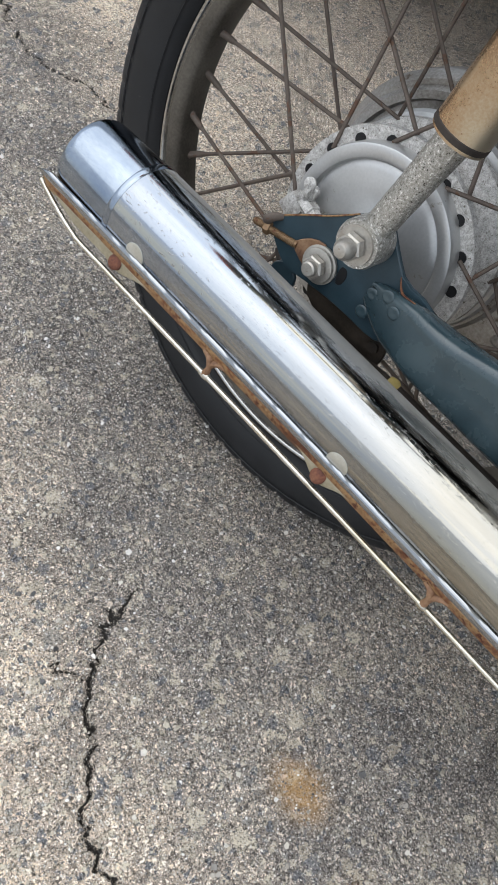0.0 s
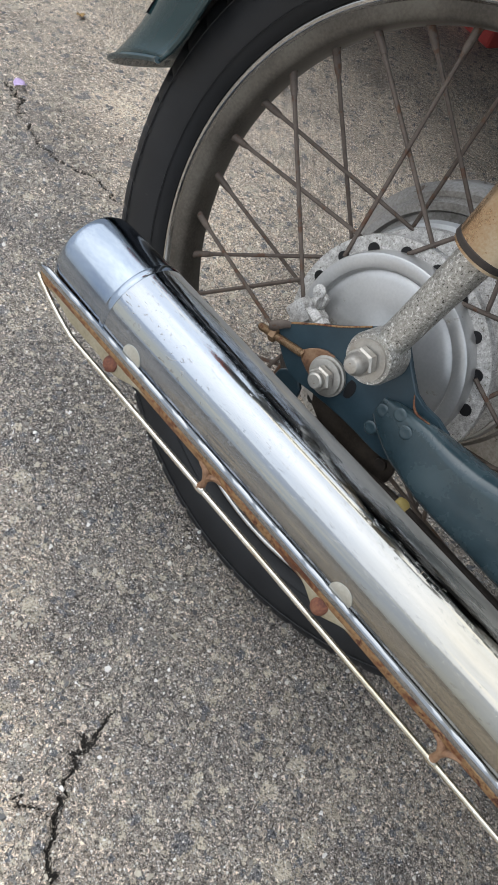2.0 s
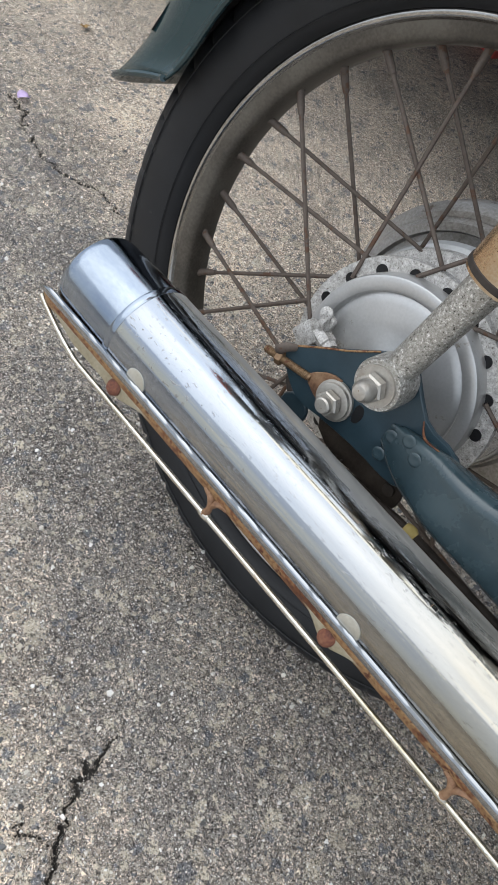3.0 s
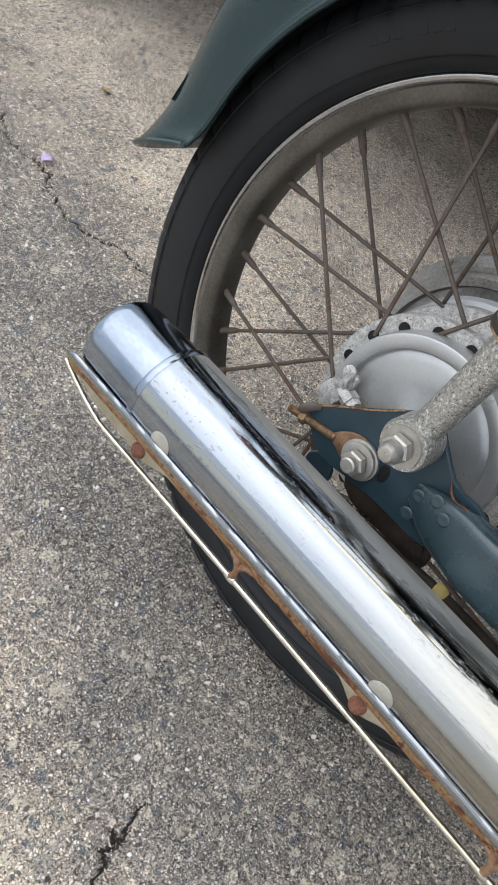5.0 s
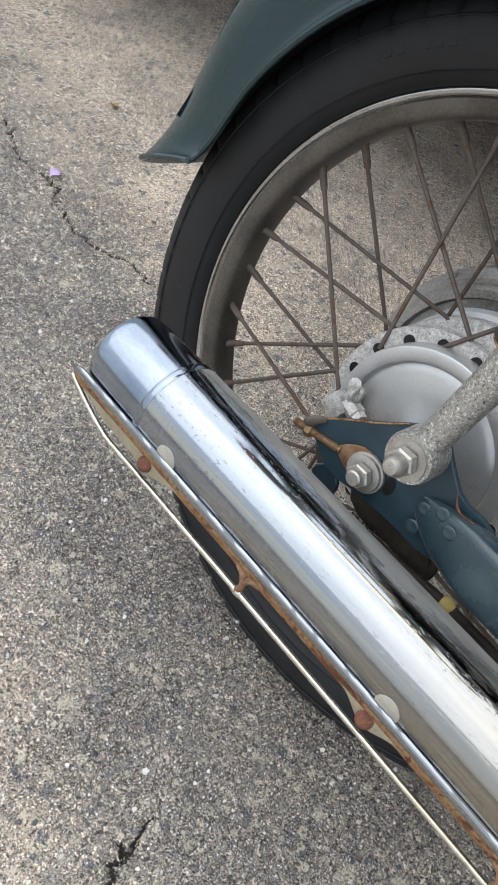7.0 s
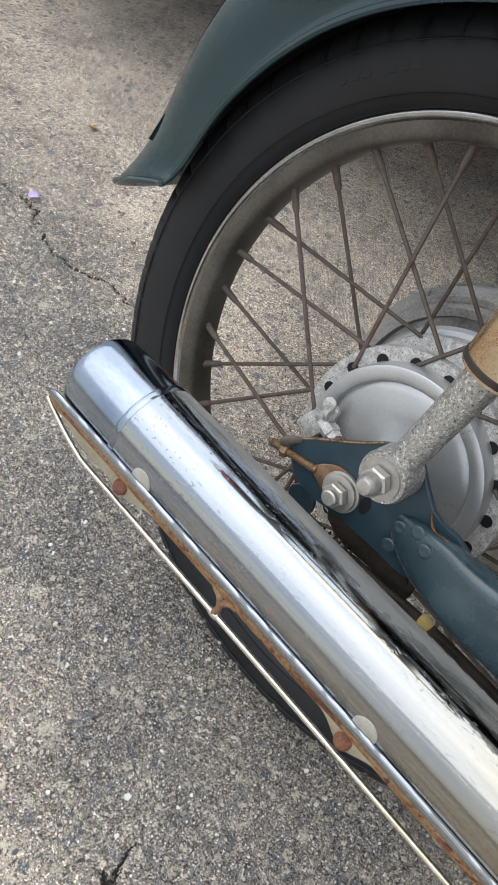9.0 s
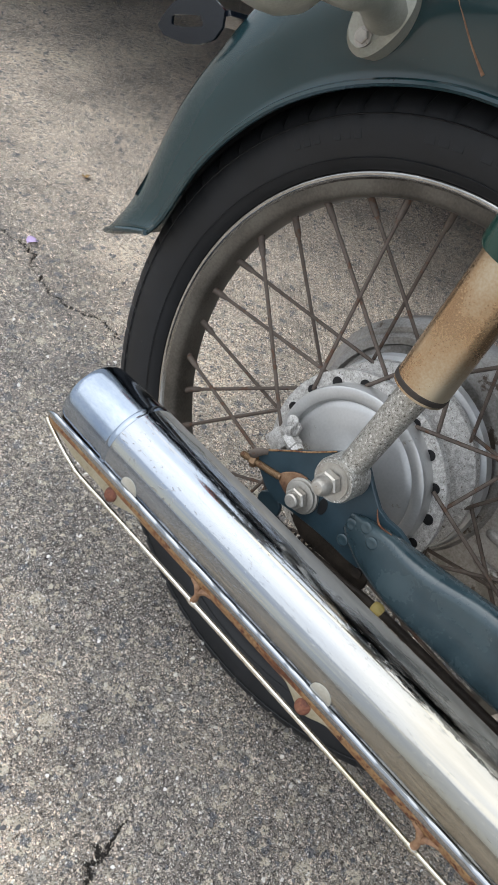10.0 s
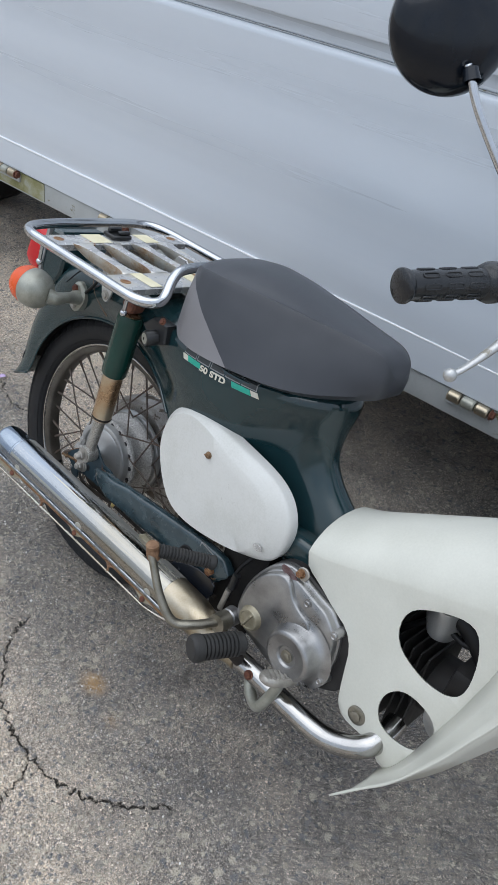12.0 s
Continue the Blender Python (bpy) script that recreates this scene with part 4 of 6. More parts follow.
def shock(side, y):
    eye, a, b, c = Vector((0.0256, y, 0.3225)), Vector((0.0394, y, 0.4085)), Vector((0.0473, y, 0.5055)), Vector((0.0591, y, 0.627))
    d = (c - eye).normalized()
    s = -1 if y < 0 else 1
    body = part("shock_absorber", tube([eye, a + d * 0.01], [0.0098, 0.0106, 0.0120], 24, 4), alloy_pit, bike, "shock absorber, pitted alloy foot, rusted tube and green upper cover")
    part("eye", lathe([(-0.012, 0.0), (-0.012, 0.0156), (-0.009, 0.0168), (0.009, 0.0168), (0.012, 0.0156), (0.012, 0.0)], eye, (0, 1, 0), 32), alloy_pit, body)
    nut = lathe([(0.012, 0), (0.012, 0.0132), (0.0142, 0.0132), (0.0147, 0)], eye, (0, s, 0), 28)
    bolt(eye + Vector((0, s * 0.0145, 0)), (0, s, 0), 0.0094, 0.008, 0, nut)
    lathe([(0.022, 0.0072), (0.028, 0.0068), (0.0315, 0.0045), (0.033, 0)], eye, (0, s, 0), 18, nut)
    part("dome_nut", nut, steel_nut, body, "domed nut on a washer")
    part("lower_tube", tube([a + d * 0.005, a + d * 0.009, b + d * 0.01], [0.0172, 0.0188, 0.0188, 0.0188], 32, 2), rust_tube, body, "brown rusted chrome tube")
    part("seal_ring", lathe([(0, 0.0), (0, 0.0180), (0.001, 0.0192), (0.0042, 0.0192), (0.005, 0.0185), (0.005, 0)], a + d * 0.002, d, 32), cable_black, body, "dark rubber ring")
    cover = [(0, 0.0), (0, 0.0215), (0.003, 0.0230), (0.02, 0.0234), (0.10, 0.0234), ((c - b).length - 0.010, 0.0232), ((c - b).length, 0.0215), ((c - b).length, 0.0185), ((c - b).length - 0.004, 0.016), ((c - b).length - 0.004, 0)]
    part("cover", lathe(cover, b, d, 48), green_gloss, body, "dark green painted cover")
    part("top_washer", lathe([(-0.004, 0), (-0.004, 0.0185), (0.001, 0.0185), (0.002, 0.012), (0.004, 0.0)], c, d, 32), rust_tube, body)
    part("top_bush", lathe([(-0.014, 0), (-0.014, 0.013), (-0.010, 0.0162), (0.010, 0.0162), (0.014, 0.013), (0.014, 0)], c + d * 0.019, (0, 1, 0), 28), rust, body, "rusted top eye with rubber bush")
    return body


shock("right", -0.098)
shock("left", 0.098)


def chain_case():
    out = [(-0.107, 0.29), (-0.094, 0.350), (-0.045, 0.392), (0.02, 0.398), (0.16, 0.397), (0.36, 0.39), (0.42, 0.36), (0.42, 0.25), (0.33, 0.218), (0.1, 0.20), (-0.03, 0.198), (-0.085, 0.235)]
    case = part("chain_case", slab(out, 0.053, 0.095, 0.008, 2), chain_alloy, bike, "ribbed grey metal chain case, dirty and scratched")
    for i, (x0, x1, z) in enumerate(((0.10, 0.36, 0.366), (0.105, 0.36, 0.338), (0.11, 0.36, 0.31), (0.105, 0.30, 0.282), (0.11, 0.28, 0.254))):
        part("rib", tube([(x0, 0.0545, z - 0.004), (x0 + 0.02, 0.0515, z - 0.003), (x1 - 0.02, 0.0515, z + 0.003), (x1, 0.0545, z + 0.004)], 0.0045, 10, 3), chain_alloy, case)
    part("boss", lathe([(0, 0.098), (-0.006, 0.094), (-0.006, 0.088), (0, 0.086)], (0, 0.0535, 0.2885), (0, 1, 0), 64), chain_alloy, case)


chain_case()


# angle, inner edge r, crown r, half width at edge, at mid height, below the crown
# turn round the hub, inner and outer radius, three half widths
MUDGUARD = [
    (166.3, 0.2505, 0.322, 0.0585, 0.057, 0.046), (164.6, 0.252, 0.3155, 0.0565, 0.055, 0.045), (161, 0.256, 0.313, 0.0545, 0.055, 0.046), (156, 0.26, 0.3195, 0.0545, 0.056, 0.048), (150, 0.264, 0.332, 0.055, 0.057, 0.05),
    (140, 0.268, 0.345, 0.056, 0.06, 0.054), (130, 0.272, 0.364, 0.057, 0.063, 0.056), (122, 0.274, 0.385, 0.058, 0.066, 0.058), (112, 0.276, 0.388, 0.058, 0.069, 0.062), (100, 0.279, 0.378, 0.058, 0.073, 0.068),
    (90, 0.28, 0.374, 0.058, 0.077, 0.074), (80, 0.28, 0.38, 0.06, 0.083, 0.082), (70, 0.279, 0.398, 0.064, 0.092, 0.094), (60, 0.278, 0.428, 0.072, 0.103, 0.106), (52, 0.278, 0.466, 0.082, 0.11, 0.112),
]
FLANK = [
    (46, 0.28, 0.512, 0.088, 0.11, 0.106), (42, 0.284, 0.572, 0.09, 0.1, 0.088), (39, 0.287, 0.614, 0.09, 0.09, 0.074), (36.5, 0.29, 0.606, 0.088, 0.078, 0.062), (34, 0.295, 0.572, 0.084, 0.068, 0.052),
    (29.5, 0.305, 0.545, 0.076, 0.058, 0.045), (25, 0.32, 0.552, 0.07, 0.052, 0.043), (21.2, 0.36, 0.574, 0.062, 0.048, 0.042), (18.5, 0.38, 0.592, 0.058, 0.047, 0.042), (15, 0.42, 0.62, 0.055, 0.046, 0.04),
    (9, 0.44, 0.65, 0.05, 0.044, 0.036),
]


def body_shell():
    keys = np.array(MUDGUARD + FLANK, float)
    rows = []
    for a in np.linspace(166.3, 9, 124):
        p = [float(np.interp(-a, -keys[:, 0], keys[:, i])) for i in range(1, 6)]
        r0, r1, w0, w1, w2 = p
        half = []
        for t in (0, 0.03, 0.08, 0.16, 0.28, 0.42, 0.56, 0.7, 0.8, 0.88, 0.94, 0.975, 0.994, 1.0):
            w = float(np.interp(t, [0, 0.45, 0.85, 1], [w0, w1, w2, w2]))
            bend = float(np.interp(a, [34, 40, 62, 75], [0.62, 0.80, 0.80, 0.62]))
            k = max(0.0, (t - bend) / (1 - bend))
            w *= math.sqrt(max(0.0, 1 - k**2.6))
            if t < 0.05:
                w += 0.0025 * (1 - t / 0.05)
            half.append((r0 + (r1 - r0) * t, w))
        sec = [(r, -w) for r, w in half] + [(r, w) for r, w in half[-2::-1]]
        slant = 150 * max(0.0, (a - 150) / 16.3) ** 1.3
        flare = 0.010 * max(0.0, (a - 155) / 11.3) ** 3
        rows.append([HUB + Vector(((r + flare) * math.cos(radians(a + slant * (r - r0))), y + 0.006, (r + flare) * math.sin(radians(a + slant * (r - r0))))) for r, y in sec])
    # smooth along the length
    arr = np.array([[tuple(v) for v in r] for r in rows])
    for _ in range(3):
        arr[1:-1] = 0.25 * arr[:-2] + 0.5 * arr[1:-1] + 0.25 * arr[2:]
    shell = part("body_shell", loft(arr.tolist(), None, False), body_paint, bike, "pressed steel body and rear mudguard in dark green paint")
    mod = shell.modifiers.new("thickness", "SOLIDIFY")
    mod.thickness, mod.offset = 0.0025, -1
    edge = [arr[i][0] for i in range(2, len(arr) - 30, 2)]
    part("rolled_edge", tube(edge, 0.0028, 8, 1), body_paint, shell)
    part("tail_lip", tube([p for p in arr[0]], 0.0024, 8, 1), body_paint, shell)
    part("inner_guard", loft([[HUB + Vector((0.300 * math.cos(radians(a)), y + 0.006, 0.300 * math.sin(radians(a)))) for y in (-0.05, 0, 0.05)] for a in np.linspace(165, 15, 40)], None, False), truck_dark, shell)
    return shell


shell = body_shell()
bpy.context.view_layer.update()


def on_shell(x, z, lift=0.0006):
    """The point of the body's right flank at x, z, lifted off the paint."""
    hit, at, normal, _ = shell.ray_cast(Vector((x, -0.4, z)), Vector((0, 1, 0)))
    return at + Vector((0, -lift, 0)) if hit else Vector((x, -0.10, z))


def paint_flaws():
    """A rusted crack in the mudguard's paint, and the dark joint of the tail piece above it."""
    crack = [(-0.1037, 0.6412), (-0.0923, 0.629), (-0.083, 0.6160), (-0.0746, 0.6062), (-0.0655, 0.5975), (-0.0559, 0.5881), (-0.047, 0.5805), (-0.0405, 0.5755)]
    part("paint_crack", tube([on_shell(x, z, 0.0001) for x, z in crack], [0.0004, 0.0006, 0.0005, 0.0008, 0.0006, 0.0008, 0.0011, 0.0018], 8, 3, flat=0.5), rust_tab, shell, "rust-brown crack in the paint")
    joint = [(-0.1698, 0.5891), (-0.1543, 0.6061), (-0.138, 0.6252), (-0.1152, 0.6416)]
    part("body_joint", tube([on_shell(x, z, 0.0002) for x, z in joint], 0.0010, 8, 4), black_rubber, shell)


paint_flaws()


def side_cover():
    out = [(0.2225, 0.5350), (0.2025, 0.5110), (0.1938, 0.4690), (0.2035, 0.4260), (0.2405, 0.3660), (0.2850, 0.3470), (0.3595, 0.3510), (0.4520, 0.3740), (0.4850, 0.3910), (0.4980, 0.4180), (0.5010, 0.4560), (0.4885, 0.4870), (0.4680, 0.5095), (0.4310, 0.5260), (0.3684, 0.5360), (0.3103, 0.5450), (0.2528, 0.5475)]
    p = rounded([(x, 0, z) for x, z in out], 3)
    mid = Vector((0.35, 0, 0.450))
    rows = []
    # flat face, sloping back beyond a soft ridge along the top and the front
    for t, y in ((0.0, -0.076), (0.0, -0.0930), (0.06, -0.0968), (0.14, -0.0992), (0.55, -0.1050), (0.86, -0.1092), (1.0, -0.1108), (1.12, -0.1116), (1.35, -0.1120)):
        row = []
        for q in p:
            d = q - mid
            a = math.degrees(math.atan2(d.z, d.x))
            front = max(0.0, min(1.0, (a + 48) / 30, (140 - a) / 60))
            ridge = 0.925 - 0.20 * front * front * (3 - 2 * front)
            k = 1 - (1 - ridge) * t if t <= 1 else ridge * (1 - (t - 1) * 2.4)
            row.append(mid + d * k + Vector((0, y - 0.004 * (q.x - 0.36) * k, 0)))
        rows.append(row)
    cover = part("side_cover", loft(rows, None, True, True), white_plastic, bike, "white plastic side cover, scuffed near its lower front corner")
    knob = lathe([(0, 0), (0, 0.0062), (0.002, 0.0062), (0.003, 0.0050), (0.0050, 0.0048), (0.006, 0.0036), (0.006, 0)], (0.3175, -0.1108, 0.4965), (0, -1, 0), 20)
    block((0.3125, -0.1185, 0.4955), (0.3225, -0.1163, 0.4977), 0.0003, 1, knob)
    part("screw", knob, golden_thread, cover, "rusted slotted screw")
    rng = random.Random(3)
    mark = [(0.4625 + (0.007 + 0.004 * rng.random()) * math.cos(a), 0.4105 + (0.004 + 0.003 * rng.random()) * math.sin(a)) for a in np.linspace(0, 6.0, 12)]
    part("scuff", slab(mark, -0.1100, -0.1128, 0.0003, 1), hub_alloy, cover, "dark scuff mark")
    return cover


side_cover()


def seat():
    # x, half width at base, at the crease, base z, crease z, top z
    st = [(0.148, 0.064, 0.050, 0.672, 0.736, 0.745), (0.156, 0.088, 0.070, 0.658, 0.753, 0.764), (0.185, 0.108, 0.088, 0.643, 0.760, 0.776), (0.225, 0.119, 0.097, 0.643, 0.765, 0.783), (0.28, 0.124, 0.090, 0.648, 0.766, 0.783), (0.33, 0.120, 0.078, 0.654, 0.765, 0.777), (0.38, 0.110, 0.067, 0.658, 0.764, 0.771), (0.42, 0.094, 0.055, 0.664, 0.763, 0.768), (0.455, 0.077, 0.047, 0.674, 0.762, 0.766), (0.485, 0.060, 0.041, 0.686, 0.761, 0.765), (0.503, 0.049, 0.037, 0.693, 0.758, 0.763), (0.515, 0.042, 0.034, 0.698, 0.752, 0.757), (0.523, 0.036, 0.030, 0.702, 0.744, 0.748), (0.528, 0.028, 0.024, 0.708, 0.734, 0.737), (0.530, 0.016, 0.014, 0.713, 0.728, 0.730)]
    k = np.array(st)
    rows = []
    for x in np.r_[np.linspace(0.148, 0.2, 12), np.linspace(0.212, 0.48, 26), np.linspace(0.488, 0.518, 7), np.linspace(0.521, 0.530, 7)]:
        wb, wc, zb, zc, zt = (float(np.interp(x, k[:, 0], k[:, i])) for i in range(1, 6))
        half = []
        for s in np.linspace(0, 1, 12):
            half.append((wb + (wc - wb) * s ** 0.9 + 0.004 * math.sin(math.pi * s), zb + (zc - zb) * s))
        half += [(wc - 0.0015, zc + 0.002)]
        for s in np.linspace(0.93, 0, 10):
            half.append((wc * s, zt - (zt - zc) * s ** 2.8))
        sec = [(x, -y, z) for y, z in half] + [(x, y, z) for y, z in half[-2::-1]]
        sec.append((x, wb * 0.85, zb - 0.008))
        sec.append((x, -wb * 0.85, zb - 0.008))
        rows.append(sec)
    arr = np.array(rows)
    for _ in range(2):
        arr[1:-1] = 0.2 * arr[:-2] + 0.6 * arr[1:-1] + 0.2 * arr[2:]
    bm = loft(arr.tolist(), None, True, True)
    co, no = Vector((0.158, 0, 0.748)), Vector((0.54, 0, 0.84)).normalized()
    bmesh.ops.bisect_plane(bm, geom=bm.verts[:] + bm.edges[:] + bm.faces[:], plane_co=co, plane_no=no)
    for f in bm.faces:
        f.material_index = 1 if (f.calc_center_median() - co).dot(no) < 0 else 0
    s = part("seat", bm, [seat_dark, seat_light], bike, "dark grey vinyl saddle with a lighter grey rear panel")
    part("seat_base", block((0.18, -0.072, 0.638), (0.38, 0.072, 0.668), 0.012, 3), black_plastic, s)


seat()


def decal():
    """Printed badge on the body's flank: lettering of the make is drawn as plain blocks."""
    def patch(name, pts, mat, lift):
        """A printed shape, bent to the flank."""
        a, b, c, d = (Vector((x, 0, z)) for x, z in pts)
        bm = bmesh.new()
        rows = []
        for u in np.linspace(0, 1, 7):
            lo, hi = a.lerp(b, u), d.lerp(c, u)
            rows.append([bm.verts.new(on_shell(q.x, q.z, lift)) for q in (lo, lo.lerp(hi, 0.5), hi)])
        for r, q in zip(rows, rows[1:]):
            for k in range(2):
                bm.faces.new((r[k], r[k + 1], q[k + 1], q[k]))
        ob = part(name, bm, mat, shell, "", False)
        ob.modifiers.new("thickness", "SOLIDIFY").thickness = 0.0003
        return ob

    z = lambda x: 0.6215 + 0.03 * (x - 0.205)
    bar = lambda x0, x1, lo, hi, sk=0.004: [(x0 + sk, z(x0) + lo), (x1 + sk, z(x1) + lo), (x1, z(x1) + hi), (x0, z(x0) + hi)]
    patch("decal_stripe", bar(0.2045, 0.2165, -0.004, 0.005), decal_cream, 0.0006)
    patch("decal_stripe", bar(0.2172, 0.2485, -0.004, 0.005), decal_green, 0.0006)
    patch("decal_stripe", bar(0.3145, 0.3485, -0.004, 0.005), decal_green, 0.0006)
    patch("decal_stripe", bar(0.3492, 0.3620, -0.004, 0.005), decal_cream, 0.0006)
    for i in range(5):
        x = 0.2055 + i * 0.0308
        patch("decal_block", bar(x, x + 0.0285, 0.0065, 0.0245, 0.003), decal_grey, 0.0006)
        patch("decal_block_face", bar(x + 0.0018, x + 0.0267, 0.0083, 0.0228, 0.003), decal_dark, 0.0012)
    cu = bpy.data.curves.new("model_text", "FONT")
    cu.body, cu.size, cu.offset = "50 STD", 0.0136, 0.0006
    ob = new("decal_text", cu)
    dep = bpy.context.evaluated_depsgraph_get()
    me = bpy.data.meshes.new_from_object(ob.evaluated_get(dep))
    bpy.data.objects.remove(ob)
    for v in me.vertices:
        x = 0.2505 + v.co.x * 1.32
        v.co = on_shell(x, z(x) - 0.0050 + v.co.y, 0.0016)
    me.materials.append(decal_cream)
    ob = new("decal_text", me)
    ob.parent = shell
    ob["label"] = "printed letters 50 STD in cream"


decal()


def rack():
    z = 0.692
    right = [(0.03, -0.172, z), (0.10, -0.172, z), (0.138, -0.168, z), (0.155, -0.148, z), (0.153, -0.125, z + 0.006), (0.138, -0.10, z + 0.03), (0.128, -0.07, z + 0.042), (0.125, 0.0, z + 0.046)]
    back = [(0.03, -0.172, z), (-0.10, -0.172, z), (-0.150, -0.171, z), (-0.180, -0.156, z), (-0.196, -0.12, z), (-0.206, -0.05, z), (-0.21, 0.05, z), (-0.208, 0.115, z), (-0.192, 0.149, z), (-0.155, 0.161, z), (-0.10, 0.162, z), (0.03, 0.162, z)]
    left = [(x, -0.94 * y, q) for x, y, q in right]
    loop = right[::-1] + back[1:] + left[1:]
    r = part("rear_rack", tube(loop, 0.0088, 18, 4), chrome, bike, "chromed tube luggage rack with slotted, rust-stained plate")
    # pressed plate: two cross bands and four bars, with turned-down edges
    for x0, x1 in ((-0.142, -0.098), (0.040, 0.100)):
        sec = [(x0, z - 0.012), (x0 - 0.0015, z - 0.001), (x0 + 0.002, z + 0.001), (x1 - 0.002, z + 0.001), (x1 + 0.0015, z - 0.001), (x1, z - 0.012), (x1 - 0.002, z - 0.003), (x0 + 0.002, z - 0.003)]
        part("cross_band", loft([[(px, y, pz) for px, pz in sec] for y in (-0.166, 0.156)], None, True, True), rack_paint, r)
    for y in (-0.098, -0.034, 0.034, 0.098):
        rows = []
        for t in np.linspace(0, 1, 15):
            x = -0.099 + 0.141 * t
            w = 0.0100 + 0.012 * (abs(2 * t - 1)) ** 5
            drop = 0.016 * (1 - abs(2 * t - 1) ** 4)
            rows.append([(x, y - w, z - 0.002 - drop), (x, y - w, z + 0.0008), (x, y - w * 0.6, z + 0.002), (x, y + w * 0.6, z + 0.002), (x, y + w, z + 0.0008), (x, y + w, z - 0.002 - drop)])
        bm = loft(rows, None, False)
        for f in bm.faces:
            f.normal_update()
            f.material_index = 1 if abs(f.normal.y) > 0.8 else 0
        bar = part("bar", bm, [rack_paint, rack_rust], r)
        bar.modifiers.new("thickness", "SOLIDIFY").thickness = 0.0012
    for x0, x1, y0, y1 in ((-0.141, -0.099, -0.075, -0.03), (-0.141, -0.099, 0.05, 0.085), (0.041, 0.099, -0.105, -0.08), (0.041, 0.099, 0.0, 0.028), (0.041, 0.07, 0.075, 0.1)):
        part("tape_strip", block((x0, y0, z + 0.0012), (x1, y1, z + 0.002), 0.0003, 1), tape, r, "strip of yellowed tape")
    for x, y in ((-0.121, -0.135), (-0.121, 0.135), (0.072, -0.138), (0.072, 0.138), (0.055, 0.03)):
        part("rusted_spot_weld", lathe([(0, 0.0095), (0.0005, 0.009), (0.0007, 0.005), (0.0001, 0.004), (0.0001, 0)], (x, y, z + 0.0012), (0, 0, 1), 20), rust_strip, r, "round rusted weld mark")
    for s in (-1, 1):
        part("bracket", slab([(-0.050, 0.690), (-0.004, 0.690), (-0.009, 0.645), (-0.018, 0.616), (-0.026, 0.611), (-0.035, 0.616), (-0.044, 0.645)], s * 0.083, s * 0.088, 0.001, 1), rack_paint, r, "grey mounting bracket")
        part("bracket_bolt", bolt((-0.0265, s * 0.088, 0.625), (0, s, 0), 0.0060, 0.005, 0.0088), steel_nut, r)
        part("hook", tube([(-0.124, s * 0.164, z), (-0.124, s * 0.165, 0.672), (-0.125, s * 0.165, 0.652)], [0.0042, 0.0034, 0.0034, 0.0036], 14, 4), chrome, r)
        part("hook", tube([(0.101, s * 0.150, z), (0.099, s * 0.152, 0.672), (0.097, s * 0.152, 0.652)], [0.0042, 0.0034, 0.0034, 0.0036], 14, 4), chrome, r)
    for x, y in ((-0.125, 0.165), (0.097, 0.152)):
        for s in (-1, 1):
            part("hook_end", lathe([(-0.006, 0), (-0.0054, 0.0034), (-0.003, 0.0056), (0, 0.0064), (0.003, 0.0056), (0.0054, 0.0034), (0.006, 0)], (x, s * y, 0.650), (0, 0, 1), 18), chrome, r)
    bm = block((-0.142, -0.022, z + 0.002), (-0.108, 0.022, z + 0.010), 0.002, 1)
    block((-0.136, -0.018, z + 0.010), (-0.128, 0.012, z + 0.020), 0.002, 1, bm)
    block((-0.122, -0.006, z + 0.010), (-0.112, 0.020, z + 0.017), 0.002, 1, bm)
    part("strap_clip", bm, black_plastic, r, "black plastic strap clip")
    return r


rack()


